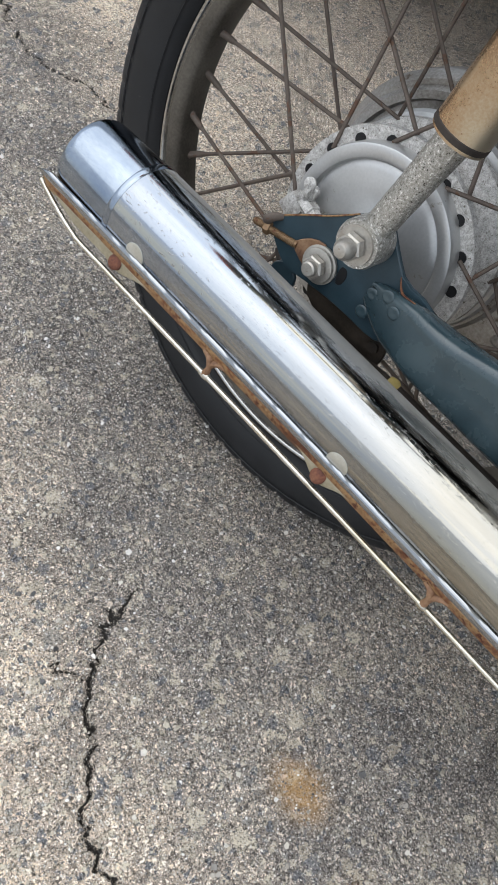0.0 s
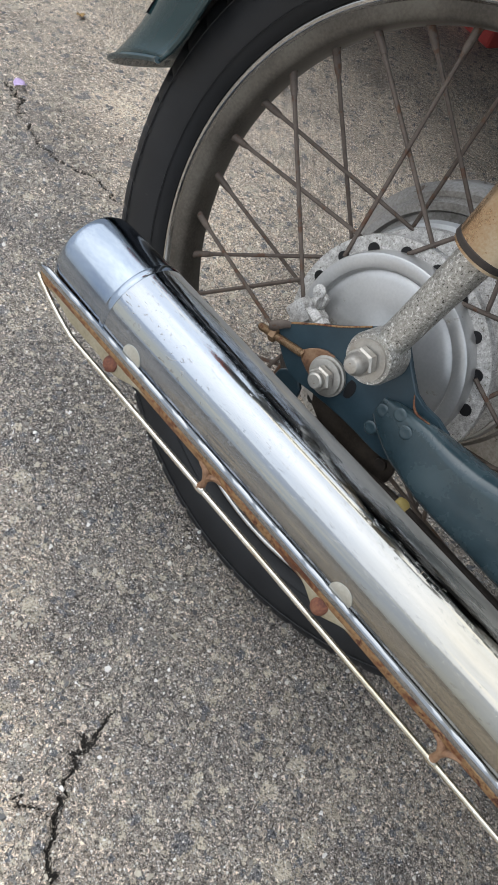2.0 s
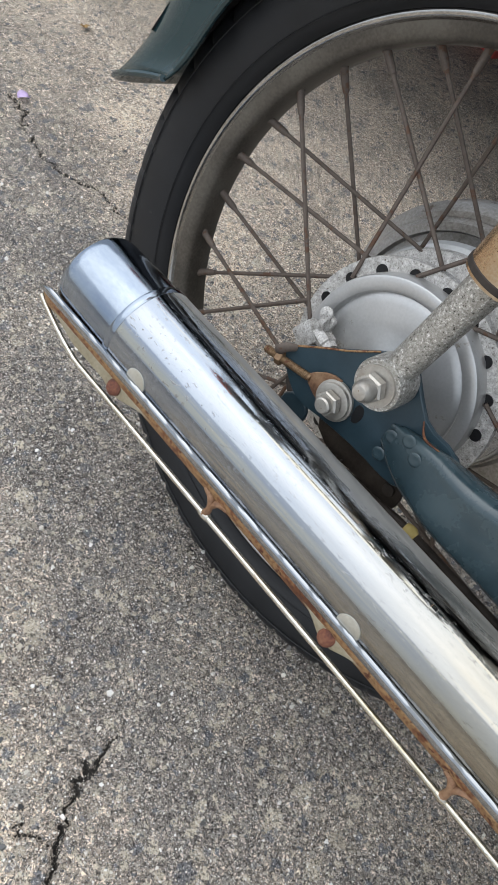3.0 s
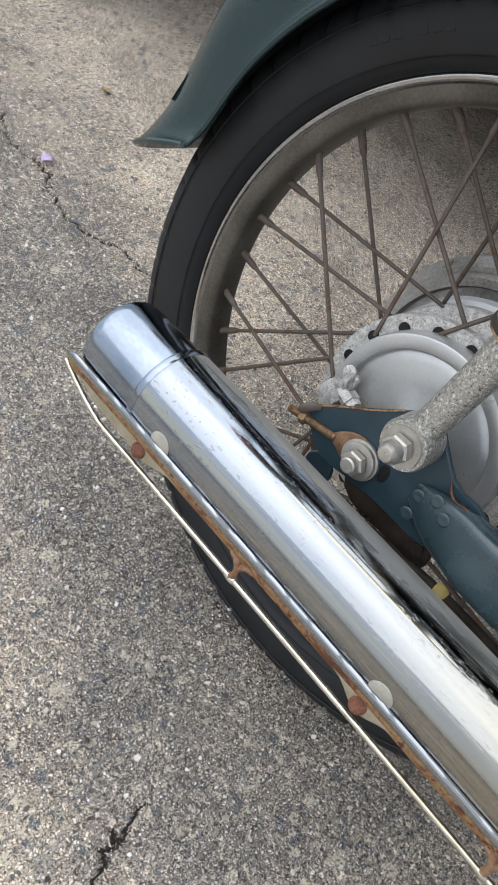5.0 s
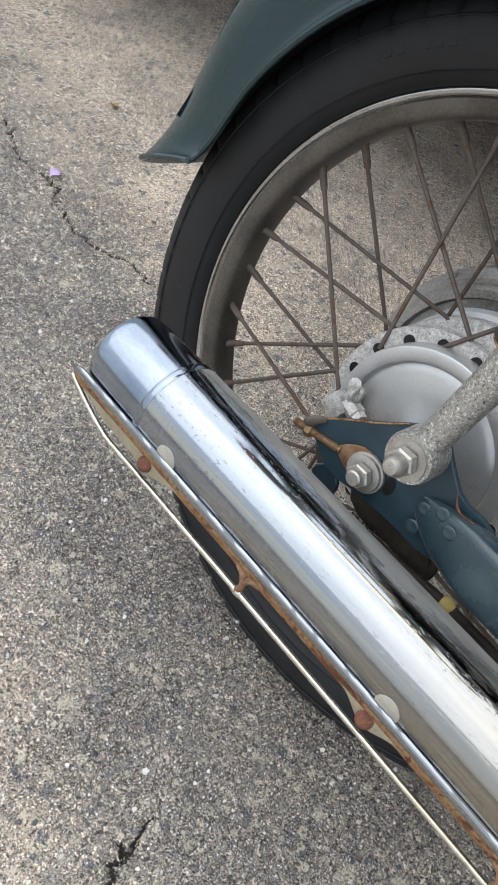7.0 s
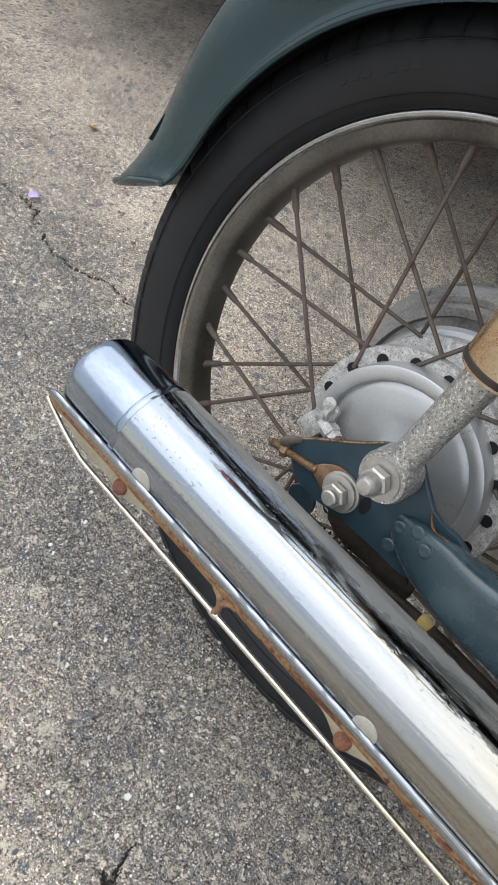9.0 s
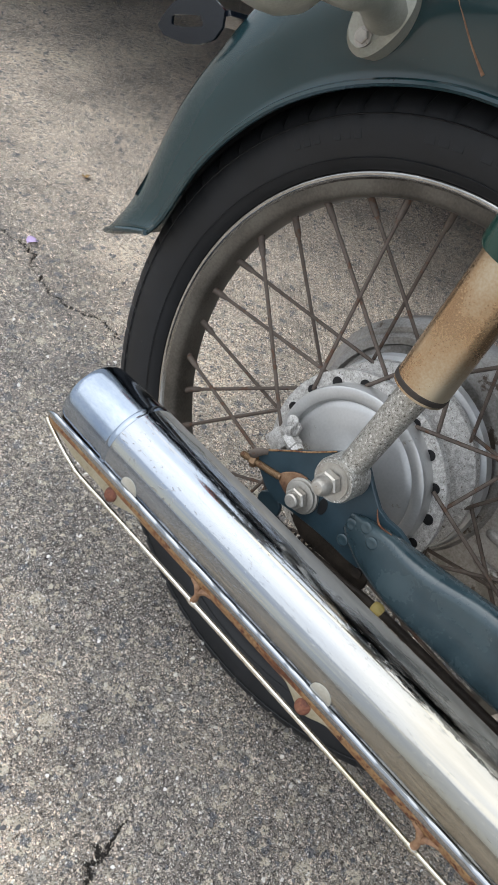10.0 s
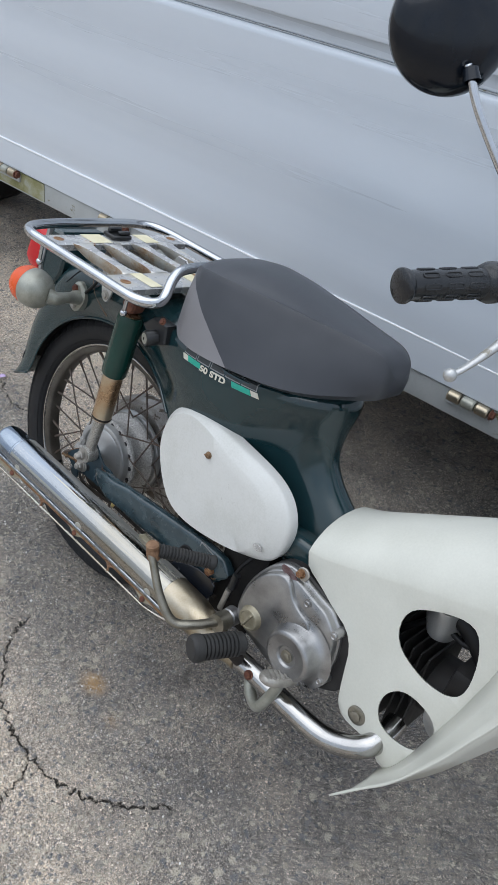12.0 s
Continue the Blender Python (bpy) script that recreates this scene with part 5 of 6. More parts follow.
def tail():
    lamp = lathe([(0, 0), (0, 0.5), (0.6, 0.5), (0.9, 0.46), (1.0, 0.38), (1.0, 0)], (0, 0, 0), (-1, 0, 0), 40)
    m = Matrix.Translation((-0.277, 0.0, 0.600)) @ Matrix.Rotation(radians(14), 4, "Y") @ Matrix.Diagonal((0.052, 0.105, 0.098, 1))
    for v in lamp.verts:
        # squarish lens
        u = Vector((0, v.co.y, v.co.z))
        if u.length > 1e-5:
            a = math.atan2(u.z, u.y)
            q = (abs(math.cos(a)) ** 5 + abs(math.sin(a)) ** 5) ** (-1 / 5)
            v.co.y, v.co.z = u.length * q * math.cos(a), u.length * q * math.sin(a)
        v.co = m @ v.co
    t = part("tail_lamp", lamp, red_lens, bike, "red plastic tail lamp lens")
    base = part("lamp_base", slab([(-0.270, 0.562), (-0.262, 0.665), (-0.21, 0.668), (-0.2, 0.6), (-0.23, 0.55)], -0.053, 0.053, 0.005, 1), body_paint, t, "dark lamp base")
    part("gasket", slab([(-0.276, 0.556), (-0.262, 0.668), (-0.254, 0.668), (-0.268, 0.556)], -0.056, 0.056, 0.002, 0), decal_grey, t)
    outer = rounded([(-0.311, 0, 0.493), (-0.304, 0, 0.515), (-0.291, 0, 0.527), (-0.250, 0, 0.538), (-0.244, 0, 0.516), (-0.266, 0, 0.499)], 1)
    c = Vector((-0.281, 0, 0.5125))
    ring = []
    for q in outer:
        a = math.atan2((q - c).z, (q - c).x) - radians(19)
        u = Vector((0.0165 * math.copysign(abs(math.cos(a)) ** 0.4, math.cos(a)), 0, 0.0042 * math.copysign(abs(math.sin(a)) ** 0.4, math.sin(a))))
        ring.append(c + Matrix.Rotation(radians(-19), 3, "Y") @ u)
    shift = lambda points, y: [q + Vector((0, y, 0)) for q in points]
    pb = part("plate_bracket", loft([shift(outer, -0.062), shift(ring, -0.062), shift(ring, -0.0595), shift(outer, -0.0595), shift(outer, -0.062)], None, True), gloss_black, t, "black slotted bracket of the licence plate")
    part("bracket_web", slab([(-0.272, 0.520), (-0.246, 0.534), (-0.243, 0.531), (-0.270, 0.517)], -0.06, 0.06, 0.0008, 0), gloss_black, pb)


tail()


def indicator():
    c, axis = Vector((-0.140, -0.158, 0.594)), Vector((-1, -0.1, 0.02)).normalized()
    bowl = part("indicator", lathe([(0.006, 0.0), (0.006, 0.0345), (0.004, 0.0360), (-0.004, 0.0360), (-0.014, 0.0345), (-0.024, 0.0295), (-0.032, 0.0205), (-0.036, 0.0140), (-0.037, 0)], c, axis, 48), grey_metal, bike, "turn signal with cast grey bowl and amber lens")
    part("lens", lathe([(0.005, 0.0354), (0.012, 0.0356), (0.024, 0.0334), (0.034, 0.028), (0.040, 0.018), (0.0425, 0.0)], c, axis, 48), amber_lens, bowl, "amber domed lens")
    part("stalk", tube([c - axis * 0.034 + Vector((0, 0.004, -0.002)), c - axis * 0.041 + Vector((0, 0.016, -0.004)), (-0.101, -0.118, 0.5885), (-0.107, -0.098, 0.5850), (-0.111, -0.080, 0.5830)], [0.0150, 0.0125, 0.0098, 0.0105, 0.0150], 20, 6), grey_metal, bowl)
    part("base", slab([(-0.136, 0.566), (-0.133, 0.600), (-0.120, 0.613), (-0.103, 0.609), (-0.094, 0.594), (-0.098, 0.572), (-0.113, 0.551), (-0.129, 0.553)], -0.0800, -0.056, 0.005, 2), grey_metal, bowl)
    part("bolt", bolt((-0.1190, -0.0800, 0.5985), (0, -1, 0.2), 0.0060, 0.005, 0.0070), rust, bowl)
    part("bolt", bolt((-0.1165, -0.0800, 0.5640), (0, -1, 0.1), 0.0046, 0.004, 0.0062), steel_nut, bowl)
    part("wire", tube([(-0.050, -0.062, 0.672), (-0.060, -0.072, 0.648), (-0.074, -0.0775, 0.622), (-0.096, -0.074, 0.598)], 0.0029, 10, 6), black_rubber, bowl)


indicator()


def helmet_lock():
    lock = part("helmet_lock", lathe([(0, 0), (0, 0.0130), (0.018, 0.0130), (0.021, 0.0112), (0.021, 0.0)], (0.140, -0.110, 0.622), (-0.25, -1, -0.1), 28), black_plastic, bike, "small helmet lock with keyhole")
    face = lathe([(0.0205, 0.0), (0.0214, 0.0092), (0.0216, 0.0)], (0.140, -0.110, 0.622), (-0.25, -1, -0.1), 24)
    part("lock_face", face, grey_metal, lock)
    part("keyhole", block((0.1337, -0.1325, 0.6175), (0.1353, -0.1315, 0.6225), 0.0003, 1), black_rubber, lock)
    part("lock_bracket", slab([(0.104, 0.632), (0.126, 0.652), (0.160, 0.650), (0.164, 0.619), (0.136, 0.606)], -0.112, -0.085, 0.003, 0), black_plastic, lock)
    part("bolt", bolt((0.150, -0.112, 0.655), (0, -1, 0.4), 0.0045, 0.005, 0.006), rust, lock)


helmet_lock()


AXIS = [(-0.222, 0.238), (-0.10, 0.237), (0.11, 0.234), (0.30, 0.230), (0.40, 0.226)]


def on_axis(x):
    return Vector((x, -0.1338, 0.0039 + float(np.interp(x, [p[0] for p in AXIS], [p[1] for p in AXIS]))))


def round_axis(x, r, degrees):
    """A point at a distance and a turn round the muffler's axis; 180 degrees faces outwards."""
    a = radians(degrees)
    return on_axis(x) + Vector((0, r * math.cos(a), r * math.sin(a)))


def muffler():
    R = 0.0351
    xs = (-0.1225, -0.1215, -0.119, -0.116, 0.0, 0.15, 0.30, 0.345)
    rows = []
    for x, r in zip(xs, (R * 0.955, R * 0.99, R * 1.0, R, R, R, R, R * 0.99)):
        rows.append([round_axis(x, r, 360 * k / 72) for k in range(72)])
    m = part("muffler", loft(rows, None, True, True), body_chrome, bike, "long chromed exhaust muffler, dulled and spotted")
    rows = []
    for x, r in ((-0.118, R * 0.95), (-0.1232, R * 0.962), (-0.127, R * 0.985), (-0.16, R * 0.975), (-0.1735, R * 0.968), (-0.1780, R * 0.955), (-0.1805, R * 0.925), (-0.1812, R * 0.885), (-0.1805, R * 0.845), (-0.170, R * 0.80), (-0.169, R * 0.3), (-0.169, 0.008), (-0.14, 0.007)):
        rows.append([round_axis(x, r, 360 * k / 72) for k in range(72)])
    part("end_cap", loft(rows, None, True, True), cap_chrome, m, "chromed end cap with the sky's blue in its colour")
    seam = [(-0.0032, R * 0.96), (-0.0028, R * 1.004), (-0.0016, R * 1.016), (0.0, R * 1.02), (0.0016, R * 1.016), (0.0028, R * 1.004), (0.0034, R * 0.975), (0.0042, R * 0.99)]
    part("seam", lathe(seam, on_axis(-0.1225), (1, 0, -0.012), 72), cap_chrome, m)
    part("front_cone", tube([on_axis(0.342), on_axis(0.40), Vector((0.455, -0.136, 0.224)), Vector((0.50, -0.132, 0.222))], [R * 0.985, R * 0.93, R * 0.72, 0.0185], 40, 6), heated_chrome, m, "heat-tinted golden front cone")
    # header pipe, curving up behind the shield
    part("header_pipe", tube([(0.49, -0.132, 0.222), (0.55, -0.130, 0.219), (0.64, -0.130, 0.215), (0.695, -0.128, 0.217), (0.735, -0.122, 0.233), (0.757, -0.110, 0.250), (0.764, -0.085, 0.264), (0.764, -0.06, 0.275)], [0.0165, 0.0175, 0.0175, 0.0175], 28, 7), pipe_steel, m, "bent chrome header pipe")
    part("pipe_bolt", bolt((0.545, -0.1455, 0.224), (0, -1, 0.3), 0.006, 0.006, 0.008), rust, m)
    part("joint_clamp", tube([(0.484, -0.133, 0.222), (0.51, -0.132, 0.221)], 0.0195, 28, 1), heated_chrome, m, "heat-stained clamp")
    # mounting bracket on top
    part("bracket", slab([(0.221, 0.250), (0.222, 0.272), (0.234, 0.280), (0.30, 0.264), (0.332, 0.252)], -0.120, -0.116, 0.0008, 0), guard_plate, m, "dull golden mounting bracket")
    part("bracket_flange", block((0.222, -0.1205, 0.266), (0.246, -0.104, 0.2700), 0.001, 1), guard_plate, m)
    # raised maker's marks along the top, as plain bars
    for i, w in enumerate((0.0045, 0.005, 0.0045, 0.005, 0.002, 0.0045, 0.004, 0.008, 0.005, 0.004)):
        x = 0.137 + 0.0088 * i
        u = [round_axis(x + dx, R + dr, 109 + da) for dx, da, dr in ((0, 0, -0.00006), (w, 0, -0.00006), (w, 5, -0.00006), (0, 5, -0.00006), (0.0004, 0.6, 0.00003), (w - 0.0004, 0.6, 0.00003), (w - 0.0004, 4.4, 0.00003), (0.0004, 4.4, 0.00003))]
        part("stamped_mark", loft([u[:4], u[4:]], None, True, True), body_chrome, m, "", False)
    # flat pads that the guard is fixed to
    for x in (-0.0885, 0.1150, 0.316):
        rows = [[round_axis(x + k * 0.0090 * math.cos(2 * math.pi * j / 20), R + h, 190 + k * 14 * math.sin(2 * math.pi * j / 20)) for j in range(20)] for k, h in ((1.0, -0.0006), (0.97, 0.0006), (0.85, 0.0009), (0.2, 0.0009))]
        part("pad", loft(rows, None, True, True), pale_pad, m, "pale scuffed fixing pad")

    # guard: a chromed band with a rusted lip, a slim lower rail, tabs and welded bridges
    X0, X1 = -0.191, 0.374

    def across(x, s, k):
        """A point of the guard: s downwards and outwards, k upwards and outwards from the axis."""
        s += 0.0021
        return on_axis(x) + Vector((0, -0.725 * s - 0.688 * k, -0.688 * s + 0.725 * k))

    def low_at(x):
        """The lower rail, which meets the band at both ends."""
        k = min(1.0, max(0.0, (x - X0) / 0.052), max(0.0, (X1 - x) / 0.06))
        k = k * (1.4 - 0.4 * k)
        return across(x, 0.0365 + 0.0122 * k, 0.0085 - 0.0085 * k)

    def tab_reach(x):
        """How far the lip hangs down: tabs at the fixings, a closed plate at the rear end."""
        bump = max(math.exp(-((x + 0.100) / 0.020) ** 2), math.exp(-((x - 0.111) / 0.014) ** 2), math.exp(-((x - 0.312) / 0.016) ** 2))
        rear = 0.75 * min(1.0, max(0.0, (x - X0 - 0.014) / 0.03)) * (x < -0.100)
        return 0.0072 * max(bump, rear)

    def lofted(section, stations):
        rows = []
        for x in stations:
            k = min(1.0, 0.2 + (x - X0) / 0.010, 0.2 + (X1 - x) / 0.02)
            rows.append([across(x, 0.0335 + (s - 0.0335) * k, c + 0.0003 * noise.noise(Vector((x * 90, s * 700, 3)))) for s, c in section])
        return loft(rows, None, True, True)

    xs = np.linspace(X0, X1, 150)
    band = [(0.0283, 0.0182), (0.0289, 0.0192), (0.0300, 0.0196), (0.0318, 0.0190), (0.0334, 0.0176), (0.0343, 0.0160), (0.0338, 0.0148), (0.0315, 0.0162), (0.0290, 0.0174)]
    g = part("heat_guard", lofted(band, xs), muffler_chrome, m, "slim chromed guard band with a rusted inner lip")
    lip = [(0.0338, 0.0156), (0.0350, 0.0150), (0.0366, 0.0122), (0.0380, 0.0082), (0.0374, 0.0072), (0.0356, 0.0108), (0.0342, 0.0136)]
    part("rusted_lip", lofted(lip, xs[1:-1]), rust_strip, g, "rust-brown inner lip")
    for lo, hi in ((-0.177, -0.058), (0.080, 0.142), (0.280, 0.345)):
        rows = []
        for x in np.linspace(lo, hi, 34):
            reach = tab_reach(x) + 0.0003
            rows.append([across(x, 0.0366 + reach * f, 0.0105 - 0.0055 * f * reach / 0.0072 + h) for f, h in ((0, 0.0006), (0.35, 0.0010), (1.0, 0.0006), (1.0, -0.0004), (0.35, -0.0002), (0, -0.0006))])
        part("tab", loft(rows, None, True, True), guard_plate, g, "dull golden-brown fixing tab")
    part("lower_rail", tube([low_at(x) for x in np.linspace(X0, X1, 80)], 0.0021, 12, 1), pale_rail, g, "slim rail of aged plating")
    for x in (-0.1005, 0.1105, 0.311):
        c = across(x, 0.0400, 0.0078)
        head = lathe([(0, 0.0), (0.0, 0.0056), (0.0016, 0.0058), (0.0028, 0.0048), (0.0036, 0.0030), (0.0038, 0)], c, across(x, 0.0406, 0.0094) - c, 16)
        for v in head.verts:
            v.co += 0.0007 * Vector((noise.noise(v.co * 330), noise.noise(v.co * 340), noise.noise(v.co * 350)))
        part("rivet", head, rust, g, "rusted round-headed bolt")
    for x in (0.0035, 0.2145):
        a, b = across(x, 0.0368, 0.0100), low_at(x)
        rows = tube([a - Vector((0.010, 0, 0)), a + (b - a) * 0.15 - Vector((0.003, 0, 0)), a + (b - a) * 0.55, b], [0.0014, 0.0026, 0.0022, 0.0030], 10, 5)
        tube([a + Vector((0.011, 0, 0)), a + (b - a) * 0.15 + Vector((0.003, 0, 0)), a + (b - a) * 0.55], [0.0014, 0.0026, 0.0018], 10, 5, rows)
        for v in rows.verts:
            v.co += 0.0006 * Vector((noise.noise(v.co * 300), noise.noise(v.co * 310), noise.noise(v.co * 320)))
        part("bridge", rows, rust_tab, g, "rusty welded bridge")
        part("weld_bead", lathe([(-0.006, 0), (-0.004, 0.0024), (0, 0.0031), (0.003, 0.0028), (0.006, 0)], b, (1, 0, 0), 10), pale_rail, g)
    return m


muffler()


def engine():
    out = [(0.4540, 0.288), (0.457, 0.322), (0.469, 0.358), (0.491, 0.395), (0.515, 0.416), (0.545, 0.419), (0.567, 0.412), (0.582, 0.408), (0.603, 0.4025), (0.627, 0.399), (0.652, 0.385), (0.666, 0.376), (0.677, 0.346), (0.679, 0.307), (0.672, 0.270), (0.6435, 0.252), (0.6215, 0.240), (0.571, 0.226), (0.53, 0.236), (0.49, 0.25), (0.46, 0.262)]
    mid = Vector((0.570, 0, 0.322))
    shrunk = lambda points, k: [(mid.x + (x - mid.x) * k, mid.z + (z - mid.z) * k) for x, z in points]
    # dark colour of this body stands for the shaded gap round the cover
    e = part("engine", slab(shrunk(out, 1.0), -0.094, 0.09, 0.003, 2), dark_alloy, bike, "grey cast alloy engine case with domed clutch cover")

    def raised(points, levels):
        p = rounded([(x, 0, z) for x, z in points], 2)
        c = sum(p, Vector()) / len(p)
        return loft([[c + (q - c) * k + Vector((0, y, 0)) for q in p] for k, y in levels], None, True, True)

    # cover: a flange along the joint, a narrow step, then the flat face
    part("side_case", raised([(x - 0.004 - 0.30 * max(0.0, x - 0.605), z) for x, z in shrunk(out, 0.965)], ((1.0, -0.0935), (1.0, -0.0985), (0.988, -0.1000), (0.962, -0.1010), (0.950, -0.1030), (0.942, -0.1085), (0.930, -0.1112), (0.905, -0.1126), (0.6, -0.1140), (0.2, -0.1142))), engine_alloy, e)
    # higher panel above the oil cap, with sharp sloping sides
    panel = [(0.4640, 0.298), (0.4690, 0.338), (0.4810, 0.369), (0.5005, 0.393), (0.5260, 0.4110), (0.5450, 0.4040), (0.5560, 0.384), (0.5760, 0.371), (0.606, 0.362), (0.615, 0.31), (0.56, 0.262), (0.500, 0.262), (0.474, 0.273)]
    part("case_panel", raised(panel, ((1.0, -0.108), (0.985, -0.1135), (0.955, -0.1185), (0.935, -0.1203), (0.90, -0.1212), (0.4, -0.1225))), engine_alloy, e)
    axis = Vector((-0.03, -1, -0.05))
    dome = [(0, 0.0640), (0.002, 0.0560), (0.005, 0.0510), (0.010, 0.0475), (0.020, 0.0445), (0.0275, 0.0425), (0.0300, 0.0410), (0.0315, 0.0385), (0.0322, 0.0362), (0.0322, 0.0350), (0.0316, 0.0342), (0.0316, 0.0195), (0.0306, 0.0178), (0.0272, 0.0160), (0.0272, 0.0)]
    part("clutch_cover", lathe(dome, (0.593, -0.111, 0.304), axis, 72), engine_alloy, e, "domed round clutch cover")
    part("adjuster", bolt((0.592, -0.1384, 0.3023), axis, 0.0068, 0.004, 0.0105), lever_steel, e)
    cap = lathe([(0, 0.0215), (0.010, 0.0215), (0.012, 0.0198), (0.016, 0.0195), (0.0185, 0.0178), (0.0190, 0.0150), (0.0178, 0.0140), (0.0178, 0)], (0.500, -0.113, 0.2985), (0, -1, 0), 36)
    block((0.4980, -0.1360, 0.2835), (0.5020, -0.129, 0.3135), 0.0010, 1, cap, Matrix.Translation((0.500, 0, 0.2985)) @ Matrix.Rotation(radians(22), 4, "Y") @ Matrix.Translation((-0.500, 0, -0.2985)))
    part("oil_cap", cap, guard_plate, e, "slotted round oil cap, dull brass colour")
    part("kick_boss", lathe([(0, 0.017), (0.014, 0.016), (0.016, 0.014), (0.02, 0.0135), (0.02, 0)], (0.457, -0.105, 0.262), (0, -1, 0), 32), engine_alloy, e)
    # screw lugs on the cover's edge
    for x, z in ((0.580, 0.388), (0.640, 0.372), (0.646, 0.284), (0.618, 0.255)):
        b = lathe([(-0.024, 0.0088), (-0.002, 0.0078), (0, 0.0070), (0.0002, 0.0055), (0.0026, 0.0052), (0.0034, 0.0042), (0.0022, 0.003), (0.0022, 0)], (x, -0.1140, z), (0, -1, 0), 18)
        part("case_bolt", b, engine_alloy, e)
    rng = random.Random(11)
    for x, z, r in ((0.526, 0.4125, 0.010), (0.540, 0.4100, 0.007)):
        smear = [(x + r * (0.8 + 0.4 * rng.random()) * 1.3 * math.cos(a), z + r * (0.5 + 0.3 * rng.random()) * math.sin(a)) for a in np.linspace(0, 5.9, 11)]
        part("stain", slab(smear, -0.1120, -0.1135, 0.0002, 1), red_stain, e, "dull red smear")
    part("scratch_mark", slab([(0.4905, 0.3385), (0.4955, 0.3420), (0.5010, 0.3330), (0.5040, 0.3285), (0.4985, 0.3270), (0.4950, 0.3325)], -0.1215, -0.1208, 0.0001, 1), dark_alloy, e, "dark scratched mark")
    # head and cylinder, lying forward behind the shield, shade put into their colour
    cyl = part("cylinder", tube([(0.66, 0.0, 0.32), (0.86, 0.0, 0.345)], 0.048, 28, 1), dark_alloy, e)
    for i in range(6):
        x = 0.70 + i * 0.014
        part("fin", slab([(x, 0.255), (x + 0.0028, 0.255), (x + 0.0028 - 0.006, 0.405), (x - 0.006, 0.405)], -0.062, 0.062, 0.0008, 0), dark_alloy, cyl)
    part("head", block((0.80, -0.06, 0.31), (0.87, 0.06, 0.42), 0.012, 2), dark_alloy, cyl)
    part("head_cover", lathe([(0, 0.04), (0.012, 0.04), (0.016, 0.034), (0.018, 0)], (0.835, -0.066, 0.345), (0, -1, 0), 40), alloy, cyl, "round polished side cap")
    part("carburettor", lathe([(-0.03, 0), (-0.03, 0.022), (0, 0.028), (0.03, 0.022), (0.04, 0)], (0.75, -0.03, 0.46), (0, -0.3, 1), 24), alloy, e)
    part("intake_pipe", tube([(0.70, -0.02, 0.47), (0.78, -0.03, 0.475), (0.83, -0.03, 0.44)], 0.018, 16, 5), black_rubber, e)
    part("hose", tube([(0.70, -0.035, 0.40), (0.745, -0.04, 0.455), (0.80, -0.04, 0.45), (0.845, -0.03, 0.50)], 0.005, 10, 5), black_rubber, e)
    # added block, painted green to fill in the body's lower end
    part("body_fill", block((0.46, -0.078, 0.395), (0.545, 0.078, 0.448), 0.015, 3), body_paint, e)
    # front fixing of the shield
    br = part("shield_clip", slab([(0.539, 0.424), (0.549, 0.434), (0.563, 0.428), (0.561, 0.411), (0.548, 0.408)], -0.108, -0.104, 0.001, 1), steel_nut, e)
    part("clip_bolt", bolt((0.549, -0.108, 0.421), (0, -1, 0.2), 0.0062, 0.009, 0.0075), rust_strip, br, "rusty fixing bolt")
    part("frame_bracket", block((0.372, -0.072, 0.205), (0.47, 0.072, 0.425), 0.012, 2), truck_dark, e, "black frame bracket behind the engine")
    stay = part("stay_plate", slab([(0.262, 0.226), (0.300, 0.262), (0.345, 0.288), (0.402, 0.290), (0.404, 0.255), (0.372, 0.231), (0.345, 0.240), (0.305, 0.234)], -0.106, -0.102, 0.0012, 1), gloss_black, e, "black pressed stay plate")
    # cables behind the engine
    part("cable", tube([(0.43, -0.095, 0.27), (0.432, -0.10, 0.33), (0.45, -0.09, 0.375), (0.475, -0.085, 0.40)], 0.0032, 10, 5), black_rubber, e)
    part("switch", tube([(0.432, -0.10, 0.30), (0.436, -0.102, 0.332)], 0.0068, 14, 1), black_plastic, e)
    part("spring", tube([(0.424, -0.102, 0.25), (0.43, -0.103, 0.295)], 0.005, 10, 1), steel_nut, e)
    return e


engine()


